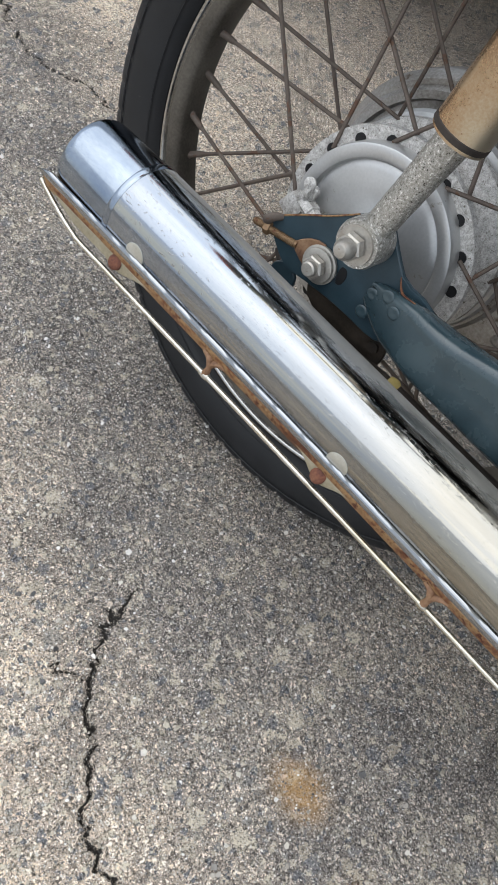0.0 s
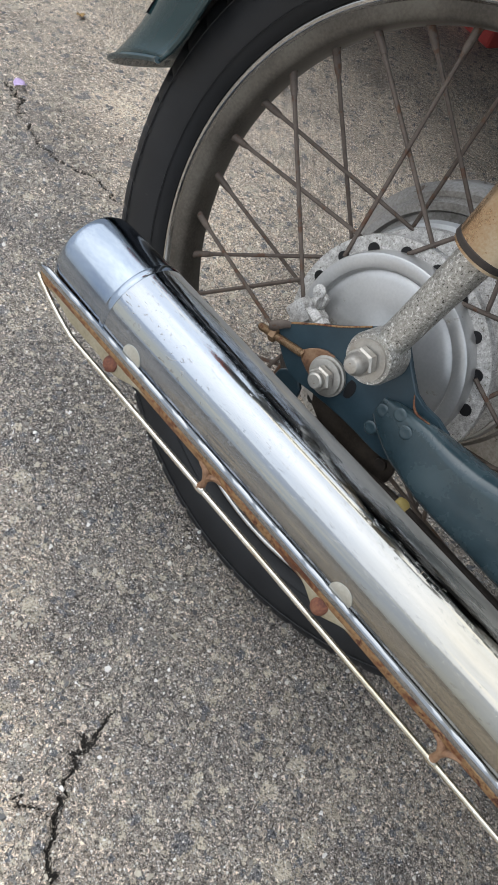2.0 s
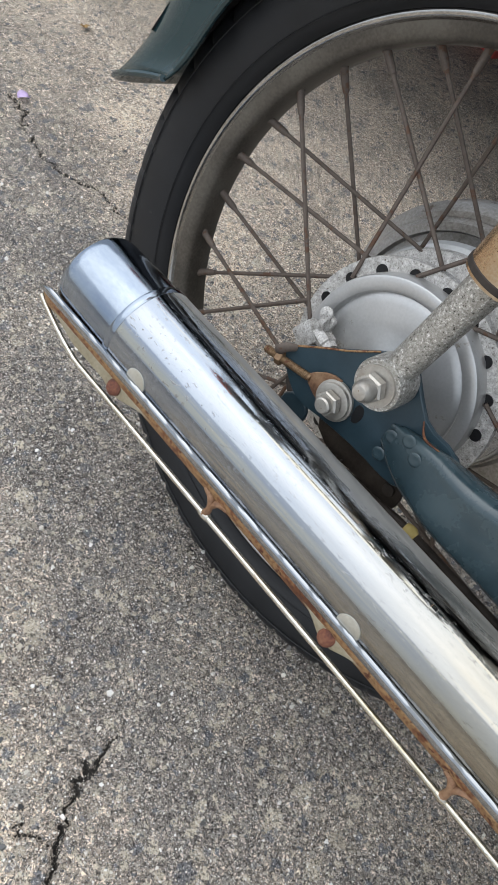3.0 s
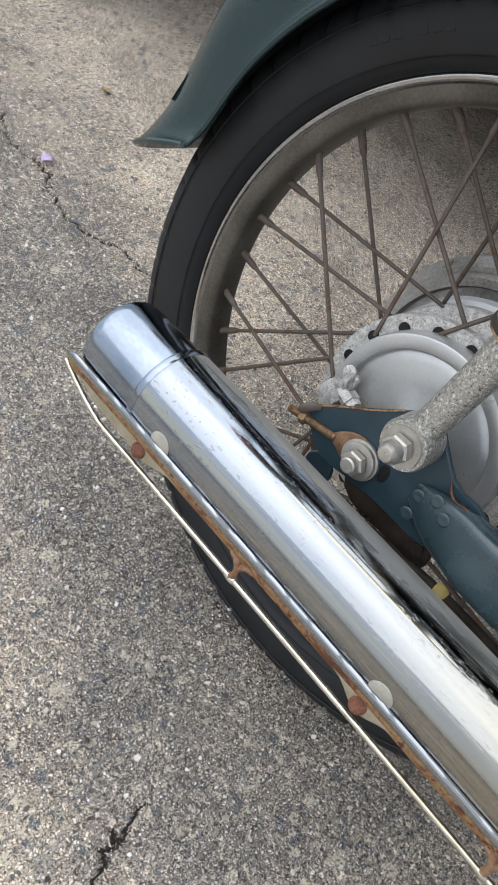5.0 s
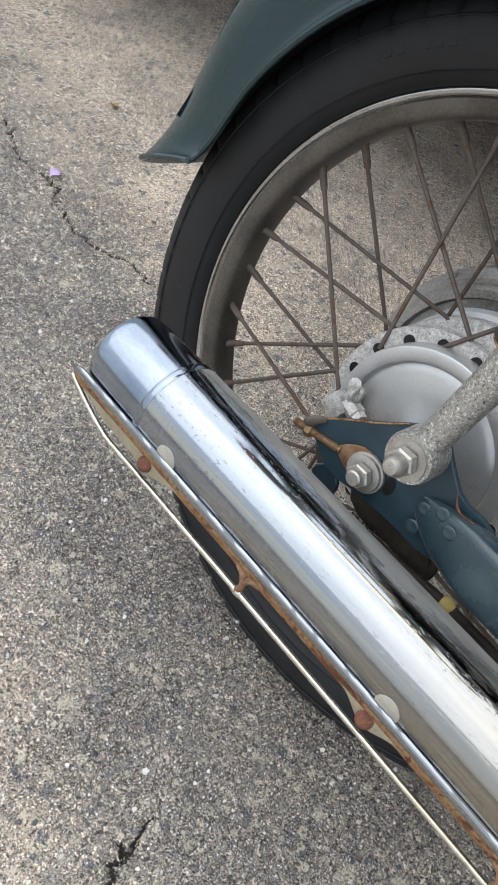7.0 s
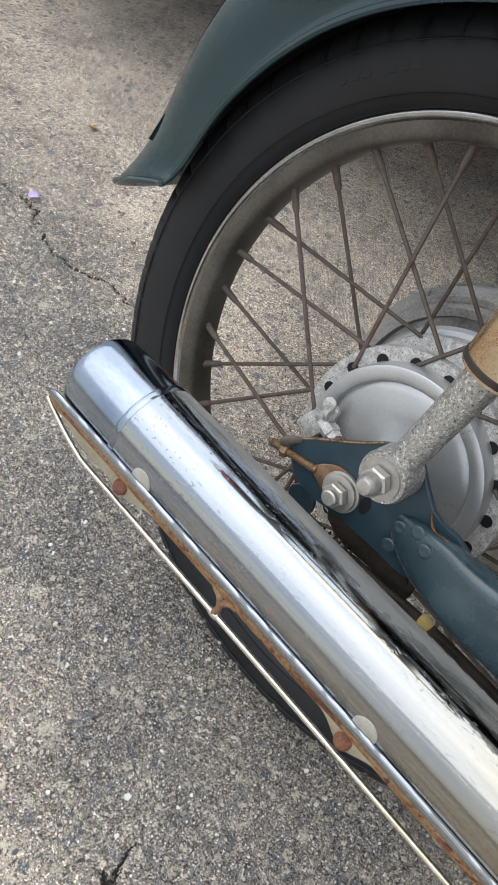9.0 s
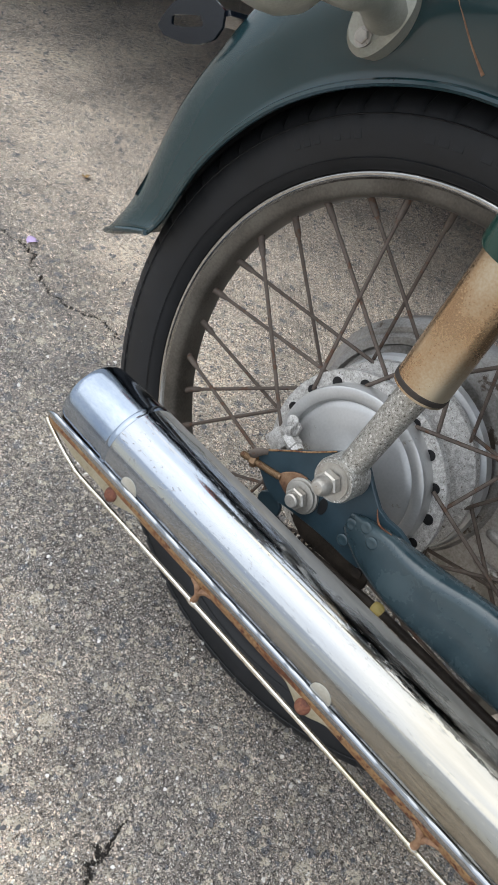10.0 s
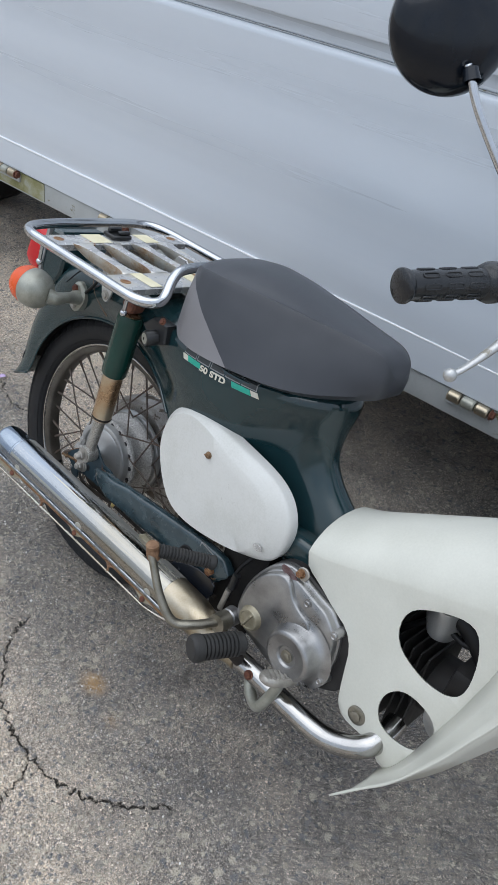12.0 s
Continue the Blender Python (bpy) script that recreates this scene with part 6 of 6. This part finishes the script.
def foot_controls():
    k = part("kick_lever", tube([(0.457, -0.125, 0.258), (0.452, -0.150, 0.262), (0.438, -0.185, 0.262), (0.415, -0.208, 0.262), (0.385, -0.217, 0.293), (0.352, -0.216, 0.337), (0.341, -0.215, 0.352)], [0.0090, 0.0082, 0.0085, 0.0090, 0.0080, 0.0072, 0.0078], 18, 6, flat=0.85), lever_steel, bike, "bent kick-start lever with a black rubber pedal")
    part("clamp", lathe([(-0.012, 0), (-0.012, 0.0165), (0.012, 0.0165), (0.012, 0)], (0.457, -0.136, 0.262), (0, 1, 0), 24), lever_steel, k)
    part("clamp_bolt", bolt((0.466, -0.140, 0.248), (0.5, -0.85, -0.2), 0.0065, 0.008, 0.008), steel_nut, k)
    part("joint", lathe([(-0.018, 0), (-0.018, 0.0105), (-0.004, 0.0112), (0.002, 0.0095), (0.005, 0.0108), (0.010, 0.0108), (0.013, 0.008), (0.014, 0)], (0.341, -0.213, 0.356), (-0.15, -0.25, 1), 20), rust_tab, k, "rusted pivot")
    p, q = Vector((0.345, -0.203, 0.353)), Vector((0.4065, -0.125, 0.3425))
    bm = lathe([(0, 0), (0, 0.011)] + [(0.004 + i * 0.0055 + o, 0.0118 if o in (0.001, 0.0035) else 0.0098) for i in range(15) for o in (0, 0.001, 0.0035, 0.0045)] + [(0.090, 0.0125), (0.096, 0.0120), (0.098, 0.0095), (0.098, 0)], p, q - p, 20)
    part("pedal_rubber", bm, worn_rubber, k, "ribbed black rubber")
    # footpeg
    p, q = Vector((0.480, -0.230, 0.268)), Vector((0.514, -0.148, 0.268))
    d = (q - p).length
    ribs = [(0, 0), (0, 0.017), (0.004, 0.0215), (0.010, 0.0225), (0.018, 0.0215)] + [(0.020 + i * 0.0068 + o, 0.0205 if o in (0.001, 0.0048) else 0.0172) for i in range(9) for o in (0, 0.001, 0.0048, 0.0058)] + [(d, 0.0185), (d + 0.003, 0.016), (d + 0.003, 0)]
    f = part("footpeg", lathe(ribs, p, q - p, 28), worn_rubber, bike, "black ribbed rubber footpeg")
    part("step_bar", tube([(0.505, -0.168, 0.262), (0.525, -0.115, 0.20), (0.545, -0.08, 0.175), (0.545, 0.08, 0.175), (0.525, 0.115, 0.20), (0.505, 0.17, 0.262)], 0.0105, 16, 5), cable_black, f, "dark steel step bar")
    part("far_peg", lathe(ribs, (0.478, 0.232, 0.262), (0.034, -0.082, 0), 20), black_rubber, f)
    # brake pedal
    b = part("brake_pedal", tube([(0.53, -0.115, 0.196), (0.55, -0.128, 0.178), (0.58, -0.145, 0.185), (0.600, -0.147, 0.245), (0.599, -0.147, 0.260)], [0.0095, 0.0095, 0.009, 0.008], 14, 6), grey_metal, bike, "steel brake pedal with grooved pad")
    m = Matrix.Translation((0.598, -0.149, 0.268)) @ Matrix.Rotation(radians(-14), 4, "Y") @ Matrix.Rotation(radians(-14), 4, "X") @ Matrix.Rotation(radians(74), 4, "Z")
    pad = [Vector((0.033 * math.copysign(abs(math.cos(a)) ** 0.7, math.cos(a)), 0.019 * math.copysign(abs(math.sin(a)) ** 0.7, math.sin(a)), 0)) for a in (2 * math.pi * i / 32 for i in range(32))]
    rows = [[m @ (v * k + Vector((0, 0, h))) for v in pad] for k, h in ((0.9, -0.008), (1, -0.004), (1, 0.002), (0.95, 0.005))]
    part("pad", loft(rows, None, True, True), steel_nut, b)
    for i in range(7):
        u = -0.026 + i * 0.0087
        g = tube([m @ Vector((u - 0.006, -0.014, 0.006)), m @ Vector((u + 0.006, 0.014, 0.006))], 0.0018, 8, 1)
        part("groove", g, steel_nut, b)


foot_controls()


def leg_shield():
    plane = lambda x, z: -0.088 - 0.084 * (x - 0.55)
    rear = [(0.537, 0.438), (0.548, 0.424), (0.580, 0.412), (0.615, 0.395), (0.646, 0.384), (0.664, 0.358), (0.670, 0.320), (0.676, 0.285), (0.682, 0.262), (0.698, 0.248), (0.727, 0.248), (0.752, 0.252), (0.784, 0.226)]
    front = [(0.800, 0.245), (0.815, 0.285), (0.836, 0.365), (0.850, 0.425), (0.862, 0.490), (0.868, 0.550)]
    hole1 = rounded([(0.716, 0, 0.482), (0.762, 0, 0.516), (0.812, 0, 0.534), (0.834, 0, 0.500), (0.842, 0, 0.440), (0.826, 0, 0.412), (0.779, 0, 0.404), (0.722, 0, 0.425)], 2)
    hole2 = rounded([(0.742, 0, 0.345), (0.769, 0, 0.374), (0.822, 0, 0.368), (0.834, 0, 0.333), (0.815, 0, 0.292), (0.76, 0, 0.284), (0.740, 0, 0.31)], 2)
    # shoulder over the frame tube, from side to side, running into the two flanks
    rows, line = [], []
    for t in np.linspace(0, 1, 20):
        x = 0.537 + 0.328 * t
        zr = 0.4955 + 0.60 * (x - 0.545) + 0.006 * math.exp(-((x - 0.537) / 0.02) ** 2)
        zs = zr - 0.050 - 0.18 * (x - 0.537)
        yo = -plane(x, 0)
        half = [(yo * math.cos(u * math.pi / 2) ** 0.9, zs + (zr - zs) * (1 - math.cos(u * math.pi / 2) ** 2.1) ** 0.64) for u in np.linspace(0, 0.97, 16)]
        rows.append([(x, -y, z) for y, z in half] + [(x, y, z) for y, z in half[::-1]])
        line.append((x, zs))
    bm = loft(rows, None, False)
    for s in (1, -1):
        own = bmesh.new()
        outer = rounded([(x, 0, z) for x, z in rear + front], 1)[1:-2]
        ring = [Vector((x, 0, z)) for x, z in line[::-1]] + outer
        for loop in (ring, hole1, hole2):
            vs = [own.verts.new((v.x, s * plane(v.x, v.z), v.z)) for v in loop]
            for a, c in zip(vs, vs[1:] + vs[:1]):
                own.edges.new((a, c))
        bmesh.ops.triangle_fill(own, use_beauty=True, edges=own.edges[:], normal=(0, 1, 0))
        join(bm, own)
    bmesh.ops.remove_doubles(bm, verts=bm.verts[:], dist=0.0002)
    shield = part("leg_shield", bm, cream_plastic, bike, "off-white plastic leg shield with two openings")
    mod = shield.modifiers.new("thickness", "SOLIDIFY")
    mod.thickness, mod.offset = 0.003, 0
    flat = shield.modifiers.new("flat_faces", "WEIGHTED_NORMAL")
    flat.weight, flat.keep_sharp = 90, True
    for s in (1, -1):
        # wing turned outwards along the front
        crease = [(0.784, 0.222), (0.800, 0.245), (0.815, 0.285), (0.836, 0.365), (0.850, 0.425), (0.862, 0.490), (0.868, 0.560), (0.864, 0.66)]
        outer = [(0.762, 0.205), (0.800, 0.262), (0.829, 0.305), (0.866, 0.384), (0.888, 0.445), (0.905, 0.492), (0.925, 0.57), (0.935, 0.68)]
        rows = []
        cs, os_ = spline([(x, s * plane(x, z), z) for x, z in crease], 4), spline([(x, s * -0.195, z) for x, z in outer], 4)
        for a, c in zip(cs, os_):
            rows.append([a, a * 0.7 + c * 0.3 + Vector((0.006, 0, 0)), a * 0.35 + c * 0.65 + Vector((0.008, 0, 0)), c])
        wing = part("wing", loft(rows, None, False), cream_plastic, shield)
        wing.modifiers.new("thickness", "SOLIDIFY").thickness = 0.003
    # front face joining the wings, out in front of the engine
    outer = [(0.829, 0.305), (0.866, 0.384), (0.888, 0.445), (0.905, 0.492), (0.925, 0.57), (0.935, 0.68), (0.92, 0.78)]
    rows = [[(x + 0.05 * (1 - u * u), 0.194 * u, z) for u in np.linspace(-1, 1, 15)] for x, z in outer]
    fr = part("front_face", loft(rows, None, False), cream_plastic, shield)
    fr.modifiers.new("thickness", "SOLIDIFY").thickness = 0.003
    b = lathe([(0, 0), (0, 0.0155), (0.002, 0.0155), (0.0035, 0.012), (0.0035, 0)], (0.718, plane(0.718, 0.27) - 0.001, 0.272), (0, -1, 0), 32)
    lathe([(0.003, 0.0085), (0.007, 0.0085), (0.008, 0.006), (0.008, 0)], (0.718, plane(0.718, 0.27) - 0.001, 0.272), (0, -1, 0), 16, b)
    part("shield_bolt", b, lever_steel, shield, "grey fixing bolt on a wide washer")
    return shield


leg_shield()


def front_end():
    """Main tube, steering head, bars, the right grip, brake lever and mirror."""
    part("main_tube", tube([(0.58, 0, 0.47), (0.64, 0, 0.49), (0.75, 0, 0.56), (0.86, 0, 0.68), (0.90, 0, 0.74)], [0.03, 0.035, 0.04, 0.04, 0.04], 24, 6), body_paint, bike)
    col = part("steering_column", tube([(0.905, 0, 0.66), (0.84, 0, 0.88)], 0.03, 24, 1), body_paint, bike)
    nac = lathe([(-0.09, 0), (-0.085, 0.03), (-0.06, 0.055), (-0.01, 0.068), (0.05, 0.07), (0.08, 0.064), (0.085, 0)], (0.80, 0, 0.935), (1, 0, 0.1), 40)
    part("handlebar_cover", nac, body_paint, col, "dark green handlebar cover")
    for s in (1, -1):
        part("bar_arm", tube([(0.81, -s * 0.03, 0.935), (0.775, -s * 0.10, 0.950), (0.715, -s * 0.175, 0.957), (0.688, -s * 0.208, 0.953)], [0.045, 0.034, 0.024, 0.018], 24, 6), body_paint, col)
    p, q = Vector((0.645, -0.320, 0.936)), Vector((0.690, -0.208, 0.954))
    d = (q - p).length
    grip = lathe([(0, 0), (0, 0.0148), (0.002, 0.0174), (0.005, 0.0178), (0.008, 0.0168), (0.010, 0.0152), (d - 0.022, 0.0156), (d - 0.02, 0.0185), (d - 0.012, 0.0215), (d - 0.004, 0.0215), (d, 0.019), (d, 0)], p, q - p, 40)
    g = part("handgrip", grip, grip_rubber, bike, "black rubber handgrip with oval grooves")
    ax = (q - p).normalized()
    u, v = frame_along(ax)
    for ring in range(8):
        a = 2 * math.pi * ring / 8 + 0.25
        n = math.cos(a) * u + math.sin(a) * v
        t = ax.cross(n)
        for i in range(3):
            c = p + ax * (0.030 + 0.027 * i) + n * 0.0156
            loop = [c + ax * (0.0095 * math.copysign(abs(math.cos(b)) ** 0.5, math.cos(b))) + t * (0.0027 * math.copysign(abs(math.sin(b)) ** 0.5, math.sin(b))) for b in (2 * math.pi * j / 16 for j in range(17))]
            part("grip_groove", tube(loop, 0.0008, 6, 1), grip_rubber, g)
    lev = part("brake_lever", tube([(0.722, -0.298, 0.876), (0.728, -0.288, 0.885), (0.736, -0.272, 0.903), (0.744, -0.250, 0.924), (0.753, -0.215, 0.940), (0.765, -0.16, 0.946)], [0.0044, 0.0040, 0.0052, 0.0066, 0.0080, 0.009], 16, 6, flat=0.75), alloy, bike, "polished brake lever with ball end")
    part("ball", lathe([(-0.0072, 0), (-0.0062, 0.0036), (-0.0035, 0.0062), (0, 0.0072), (0.0035, 0.0062), (0.0062, 0.0036), (0.0072, 0)], (0.721, -0.300, 0.875), (0, 0, 1), 20), alloy, lev)
    c, n = Vector((0.575, -0.270, 1.160)), Vector((0.72, -0.60, 0.12)).normalized()
    mir = part("mirror", lathe([(-0.012, 0), (-0.012, 0.056), (-0.008, 0.059), (0.0, 0.0595), (0.008, 0.056), (0.017, 0.047), (0.024, 0.033), (0.028, 0.016), (0.029, 0)], c, n, 56), gloss_black, bike, "round black plastic mirror seen from behind")
    part("mirror_glass", lathe([(-0.0125, 0), (-0.0128, 0.054), (-0.0122, 0.0545)], c, n, 48), chrome, mir)
    part("stem", tube([(0.608, -0.276, 1.134), (0.615, -0.275, 1.125), (0.638, -0.268, 1.093), (0.700, -0.235, 1.020), (0.735, -0.180, 0.955)], [0.0042, 0.0042, 0.0045], 14, 6), chrome, mir, "thin chromed stem")
    part("stem_socket", lathe([(0, 0.0085), (0.012, 0.0075), (0.018, 0.0)], (0.617, -0.2745, 1.122), (-0.6, 0.05, 0.9), 16), gloss_black, mir)
    # side stand on the far side
    part("side_stand", tube([(0.48, 0.075, 0.20), (0.47, 0.13, 0.09), (0.465, 0.205, -0.036)], 0.009, 14, 3), cable_black, bike, "dark steel side stand")


front_end()


# ---- truck ----
WY, WM = 0.617, 0.073
side_at = Matrix.Translation((0, WY, 0)) @ Matrix.Rotation(math.atan(WM), 4, "Z")
truck = thing("truck", "parked truck with pale grey aluminium drop side panel", "truck", side_at)


def truck_side():
    x0, x1 = -2.3, 2.6
    # gently waved drop side
    rows = []
    for x in np.linspace(x0, x1, 90):
        rows.append([(x, 0.0025 * math.sin(x * 2.1 + 1.5 * math.sin(z * 7)) * math.sin(z * 9 + x * 0.4) + 0.0018 * math.sin(z * 31 + 0.5 * math.sin(x)), z) for z in np.linspace(0.43, 0.995, 36)])
    p = part("drop_side", loft(rows, None, False), truck_white, truck, "pale grey painted aluminium drop side, softly dented")
    p.modifiers.new("thickness", "SOLIDIFY").thickness = 0.03
    part("highlight_bead", block((x0, -0.0036, 0.5040), (x1, 0.004, 0.5068), 0.001, 2), bead_white, p)
    part("lower_skirt", block((x0, -0.0022, 0.427), (x1, 0.004, 0.5035), 0.002, 1), truck_white, p)
    part("floor_rail", block((x0, 0.006, 0.360), (x1, 0.06, 0.423), 0.004, 2), truck_rail, truck, "grey floor rail with moss and grime")
    part("top_seal", block((x0, 0.004, 0.9955), (x1, 0.02, 0.9985), 0.001, 1), truck_rail, truck)
    part("upper_side", block((x0, 0.003, 0.999), (x1, 0.05, 1.034), 0.003, 1), truck_white, truck)
    part("wing_panel", block((x0, -0.018, 1.030), (x1, 0.05, 1.16), 0.006, 2), truck_white, truck)
    part("load_cover", block((x0, -0.02, 1.16), (x1, 1.40, 1.19), 0.01, 2), truck_white, truck)
    part("floor", block((x0, 0.06, 0.40), (x1, 1.40, 0.46), 0.004, 1), truck_dark, truck)
    part("far_side", block((x0, 1.36, 0.40), (x1, 1.40, 1.16), 0.004, 1), truck_white, truck)
    # unseen sheet added to keep light out from under the truck
    part("unseen_light_stop", block((x0, 1.33, 0.06), (x1, 1.36, 0.40), 0.004, 1), truck_dark, truck)
    part("tail_gate", block((x0, 0.06, 0.46), (x0 + 0.05, 1.36, 1.16), 0.004, 1), truck_white, truck)
    part("front_wall", block((x1 - 0.05, 0.06, 0.46), (x1, 1.36, 1.16), 0.004, 1), truck_white, truck)
    for y in (0.62,):
        part("chassis_rail", block((x0, y, 0.30), (x1, y + 0.07, 0.40), 0.004, 1), truck_dark, truck)
    for x in (-1.9, 2.1):
        for y in (0.40, 1.18):
            w = part("truck_wheel", lathe([(-0.09, 0), (-0.09, 0.19), (-0.085, 0.26), (-0.05, 0.285), (0.05, 0.285), (0.085, 0.26), (0.09, 0.19), (0.09, 0)], (x, y, 0.285), (0, 1, 0), 48), black_rubber, truck)
    part("moss", block((-1.30, 0.0035, 0.366), (-0.985, 0.0075, 0.421), 0.001, 1), moss, truck, "yellow-green moss on the rail")
    # barrel hinges under the panel
    for x in (-1.15, -0.672, 0.44):
        h = part("hinge", block((x - 0.055, -0.003, 0.392), (x + 0.055, 0.008, 0.418), 0.002, 1), truck_rail, truck, "worn barrel hinge")
        for i in range(3):
            part("barrel", lathe([(0, 0), (0, 0.010), (0.003, 0.0125), (0.027, 0.0125), (0.030, 0.010), (0.030, 0)], (x - 0.048 + i * 0.033, -0.009, 0.417), (1, 0, 0), 20), heated_chrome if i != 1 else grey_metal, h)
        part("hinge_bolt", bolt((x + 0.052, -0.009, 0.417), (1, 0, 0), 0.009, 0.009, 0.012), rust, h)


truck_side()

# ---- loose things ----
chock = part("wheel_chock", slab([(-0.16, 0.0), (0.10, 0.0), (0.10, 0.10), (0.06, 0.16), (-0.16, 0.16)], -0.09, 0.09, 0.004, 0), red_paint)
chock.matrix_world = Matrix.Translation((-0.66, 1.32, GROUND - 0.001)) @ Matrix.Rotation(radians(-12), 4, "Z")
tagged(chock, "red painted metal wheel chock under the truck", "wheel chock")


def petal(name, at, size, mat, label, category):
    bm = bmesh.new()
    rows = []
    for i in range(6):
        t = i / 5
        w = size * 0.5 * math.sin(math.pi * (0.08 + 0.84 * t)) ** 0.7
        rows.append([(size * (t - 0.5), w * u, 0.0025 + 0.004 * (u * u) + 0.003 * math.sin(3 * t + at[0] * 9)) for u in np.linspace(-1, 1, 5)])
    ob = part(name, loft(rows, bm, False), mat)
    ob.modifiers.new("thickness", "SOLIDIFY").thickness = 0.0004
    ob.matrix_world = Matrix.Translation((at[0], at[1], GROUND + 0.0015)) @ Matrix.Rotation(at[0] * 37, 4, "Z")
    tagged(ob, label, category)


petal("petal", (-0.7235, 0.224), 0.017, petal_mat, "pale violet flower petal lying on the asphalt", "petal")
petal("dry_leaf", (-0.86, 0.42), 0.016, leaf_mat, "small brown dry leaf on the asphalt", "leaf")
petal("dry_leaf", (-0.60, 0.62), 0.02, leaf_mat, "small yellow-brown leaf on the asphalt", "leaf")


def chips():
    """Loose chips of stone and aggregate standing proud of the asphalt."""
    rng = np.random.RandomState(9)
    n, k = 76000, 5
    # densest beside the bike, thinning out all round
    x, y = rng.normal(-0.05, 0.40, n), rng.normal(-0.08, 0.24, n)
    rows, cols = SURFACE["z"].shape
    ix, iy = np.round((x - SURFACE["x0"]) / SURFACE["step"]).astype(int), np.round((y - SURFACE["y0"]) / SURFACE["step"]).astype(int)
    keep = (ix > 0) & (iy > 0) & (ix < cols - 1) & (iy < rows - 1)
    x, y, floor_z = x[keep], y[keep], SURFACE["z"][iy[keep], ix[keep]]
    n = len(x)
    r = 0.00045 + 0.0010 * rng.rand(n) ** 2 + 0.0022 * (rng.rand(n) < 0.035) * rng.rand(n)
    a = rng.rand(n, 1) * 6.283 + np.arange(k) * 6.283 / k + rng.uniform(-0.35, 0.35, (n, k))
    long, turn = rng.uniform(0.55, 1.0, (n, 1)), rng.rand(n, 1) * 6.283
    tilt = rng.normal(0, 0.28, (n, 2, 1))
    rings = []
    for s, h in ((1.0, 0.0), (0.72, 0.5)):
        q = s * r[:, None] * rng.uniform(0.7, 1.3, (n, k))
        u, v = q * np.cos(a), q * np.sin(a) * long
        px, py = u * np.cos(turn) - v * np.sin(turn), u * np.sin(turn) + v * np.cos(turn)
        z = h * r[:, None] + (tilt[:, 0] * px + tilt[:, 1] * py if h else 0 * px - 0.0006)
        rings.append(np.stack([x[:, None] + px, y[:, None] + py, z + floor_z[:, None] + 0.0002], -1))
    verts = np.concatenate(rings, 1).reshape(-1, 3)
    base = np.arange(n)[:, None] * 2 * k
    i = np.arange(k)
    sides = np.stack([base + i, base + (i + 1) % k, base + k + (i + 1) % k, base + k + i], -1).reshape(-1, 4)
    faces = sides.tolist() + (base + k + i).tolist()
    me = bpy.data.meshes.new("stone_chips")
    me.from_pydata(verts.tolist(), [], faces)
    m = bpy.data.materials.new("stone_chip")
    m.use_nodes = True
    n_, l = m.node_tree.nodes, m.node_tree.links
    geo = n_.new("ShaderNodeNewGeometry")
    ramp = n_.new("ShaderNodeValToRGB")
    for p, c in ((0.0, (0.05, 0.05, 0.053)), (0.25, (0.15, 0.145, 0.14)), (0.45, (0.33, 0.305, 0.265)), (0.65, (0.50, 0.45, 0.36)), (0.85, (0.66, 0.63, 0.57)), (1.0, (0.82, 0.81, 0.79))):
        e = ramp.color_ramp.elements.new(p) if p not in (0.0, 1.0) else ramp.color_ramp.elements[0 if p == 0 else -1]
        e.color = (*c, 1)
    l.new(geo.outputs["Random Per Island"], ramp.inputs["Fac"])
    l.new(ramp.outputs["Color"], n_["Principled BSDF"].inputs["Base Color"])
    n_["Principled BSDF"].inputs["Roughness"].default_value = 0.5
    me.materials.append(m)
    chip = new("stone_chips", me)
    chip.location.z = GROUND
    tagged(chip, "fine pale stone chips in the asphalt surface", "gravel", kind="stuff")


chips()
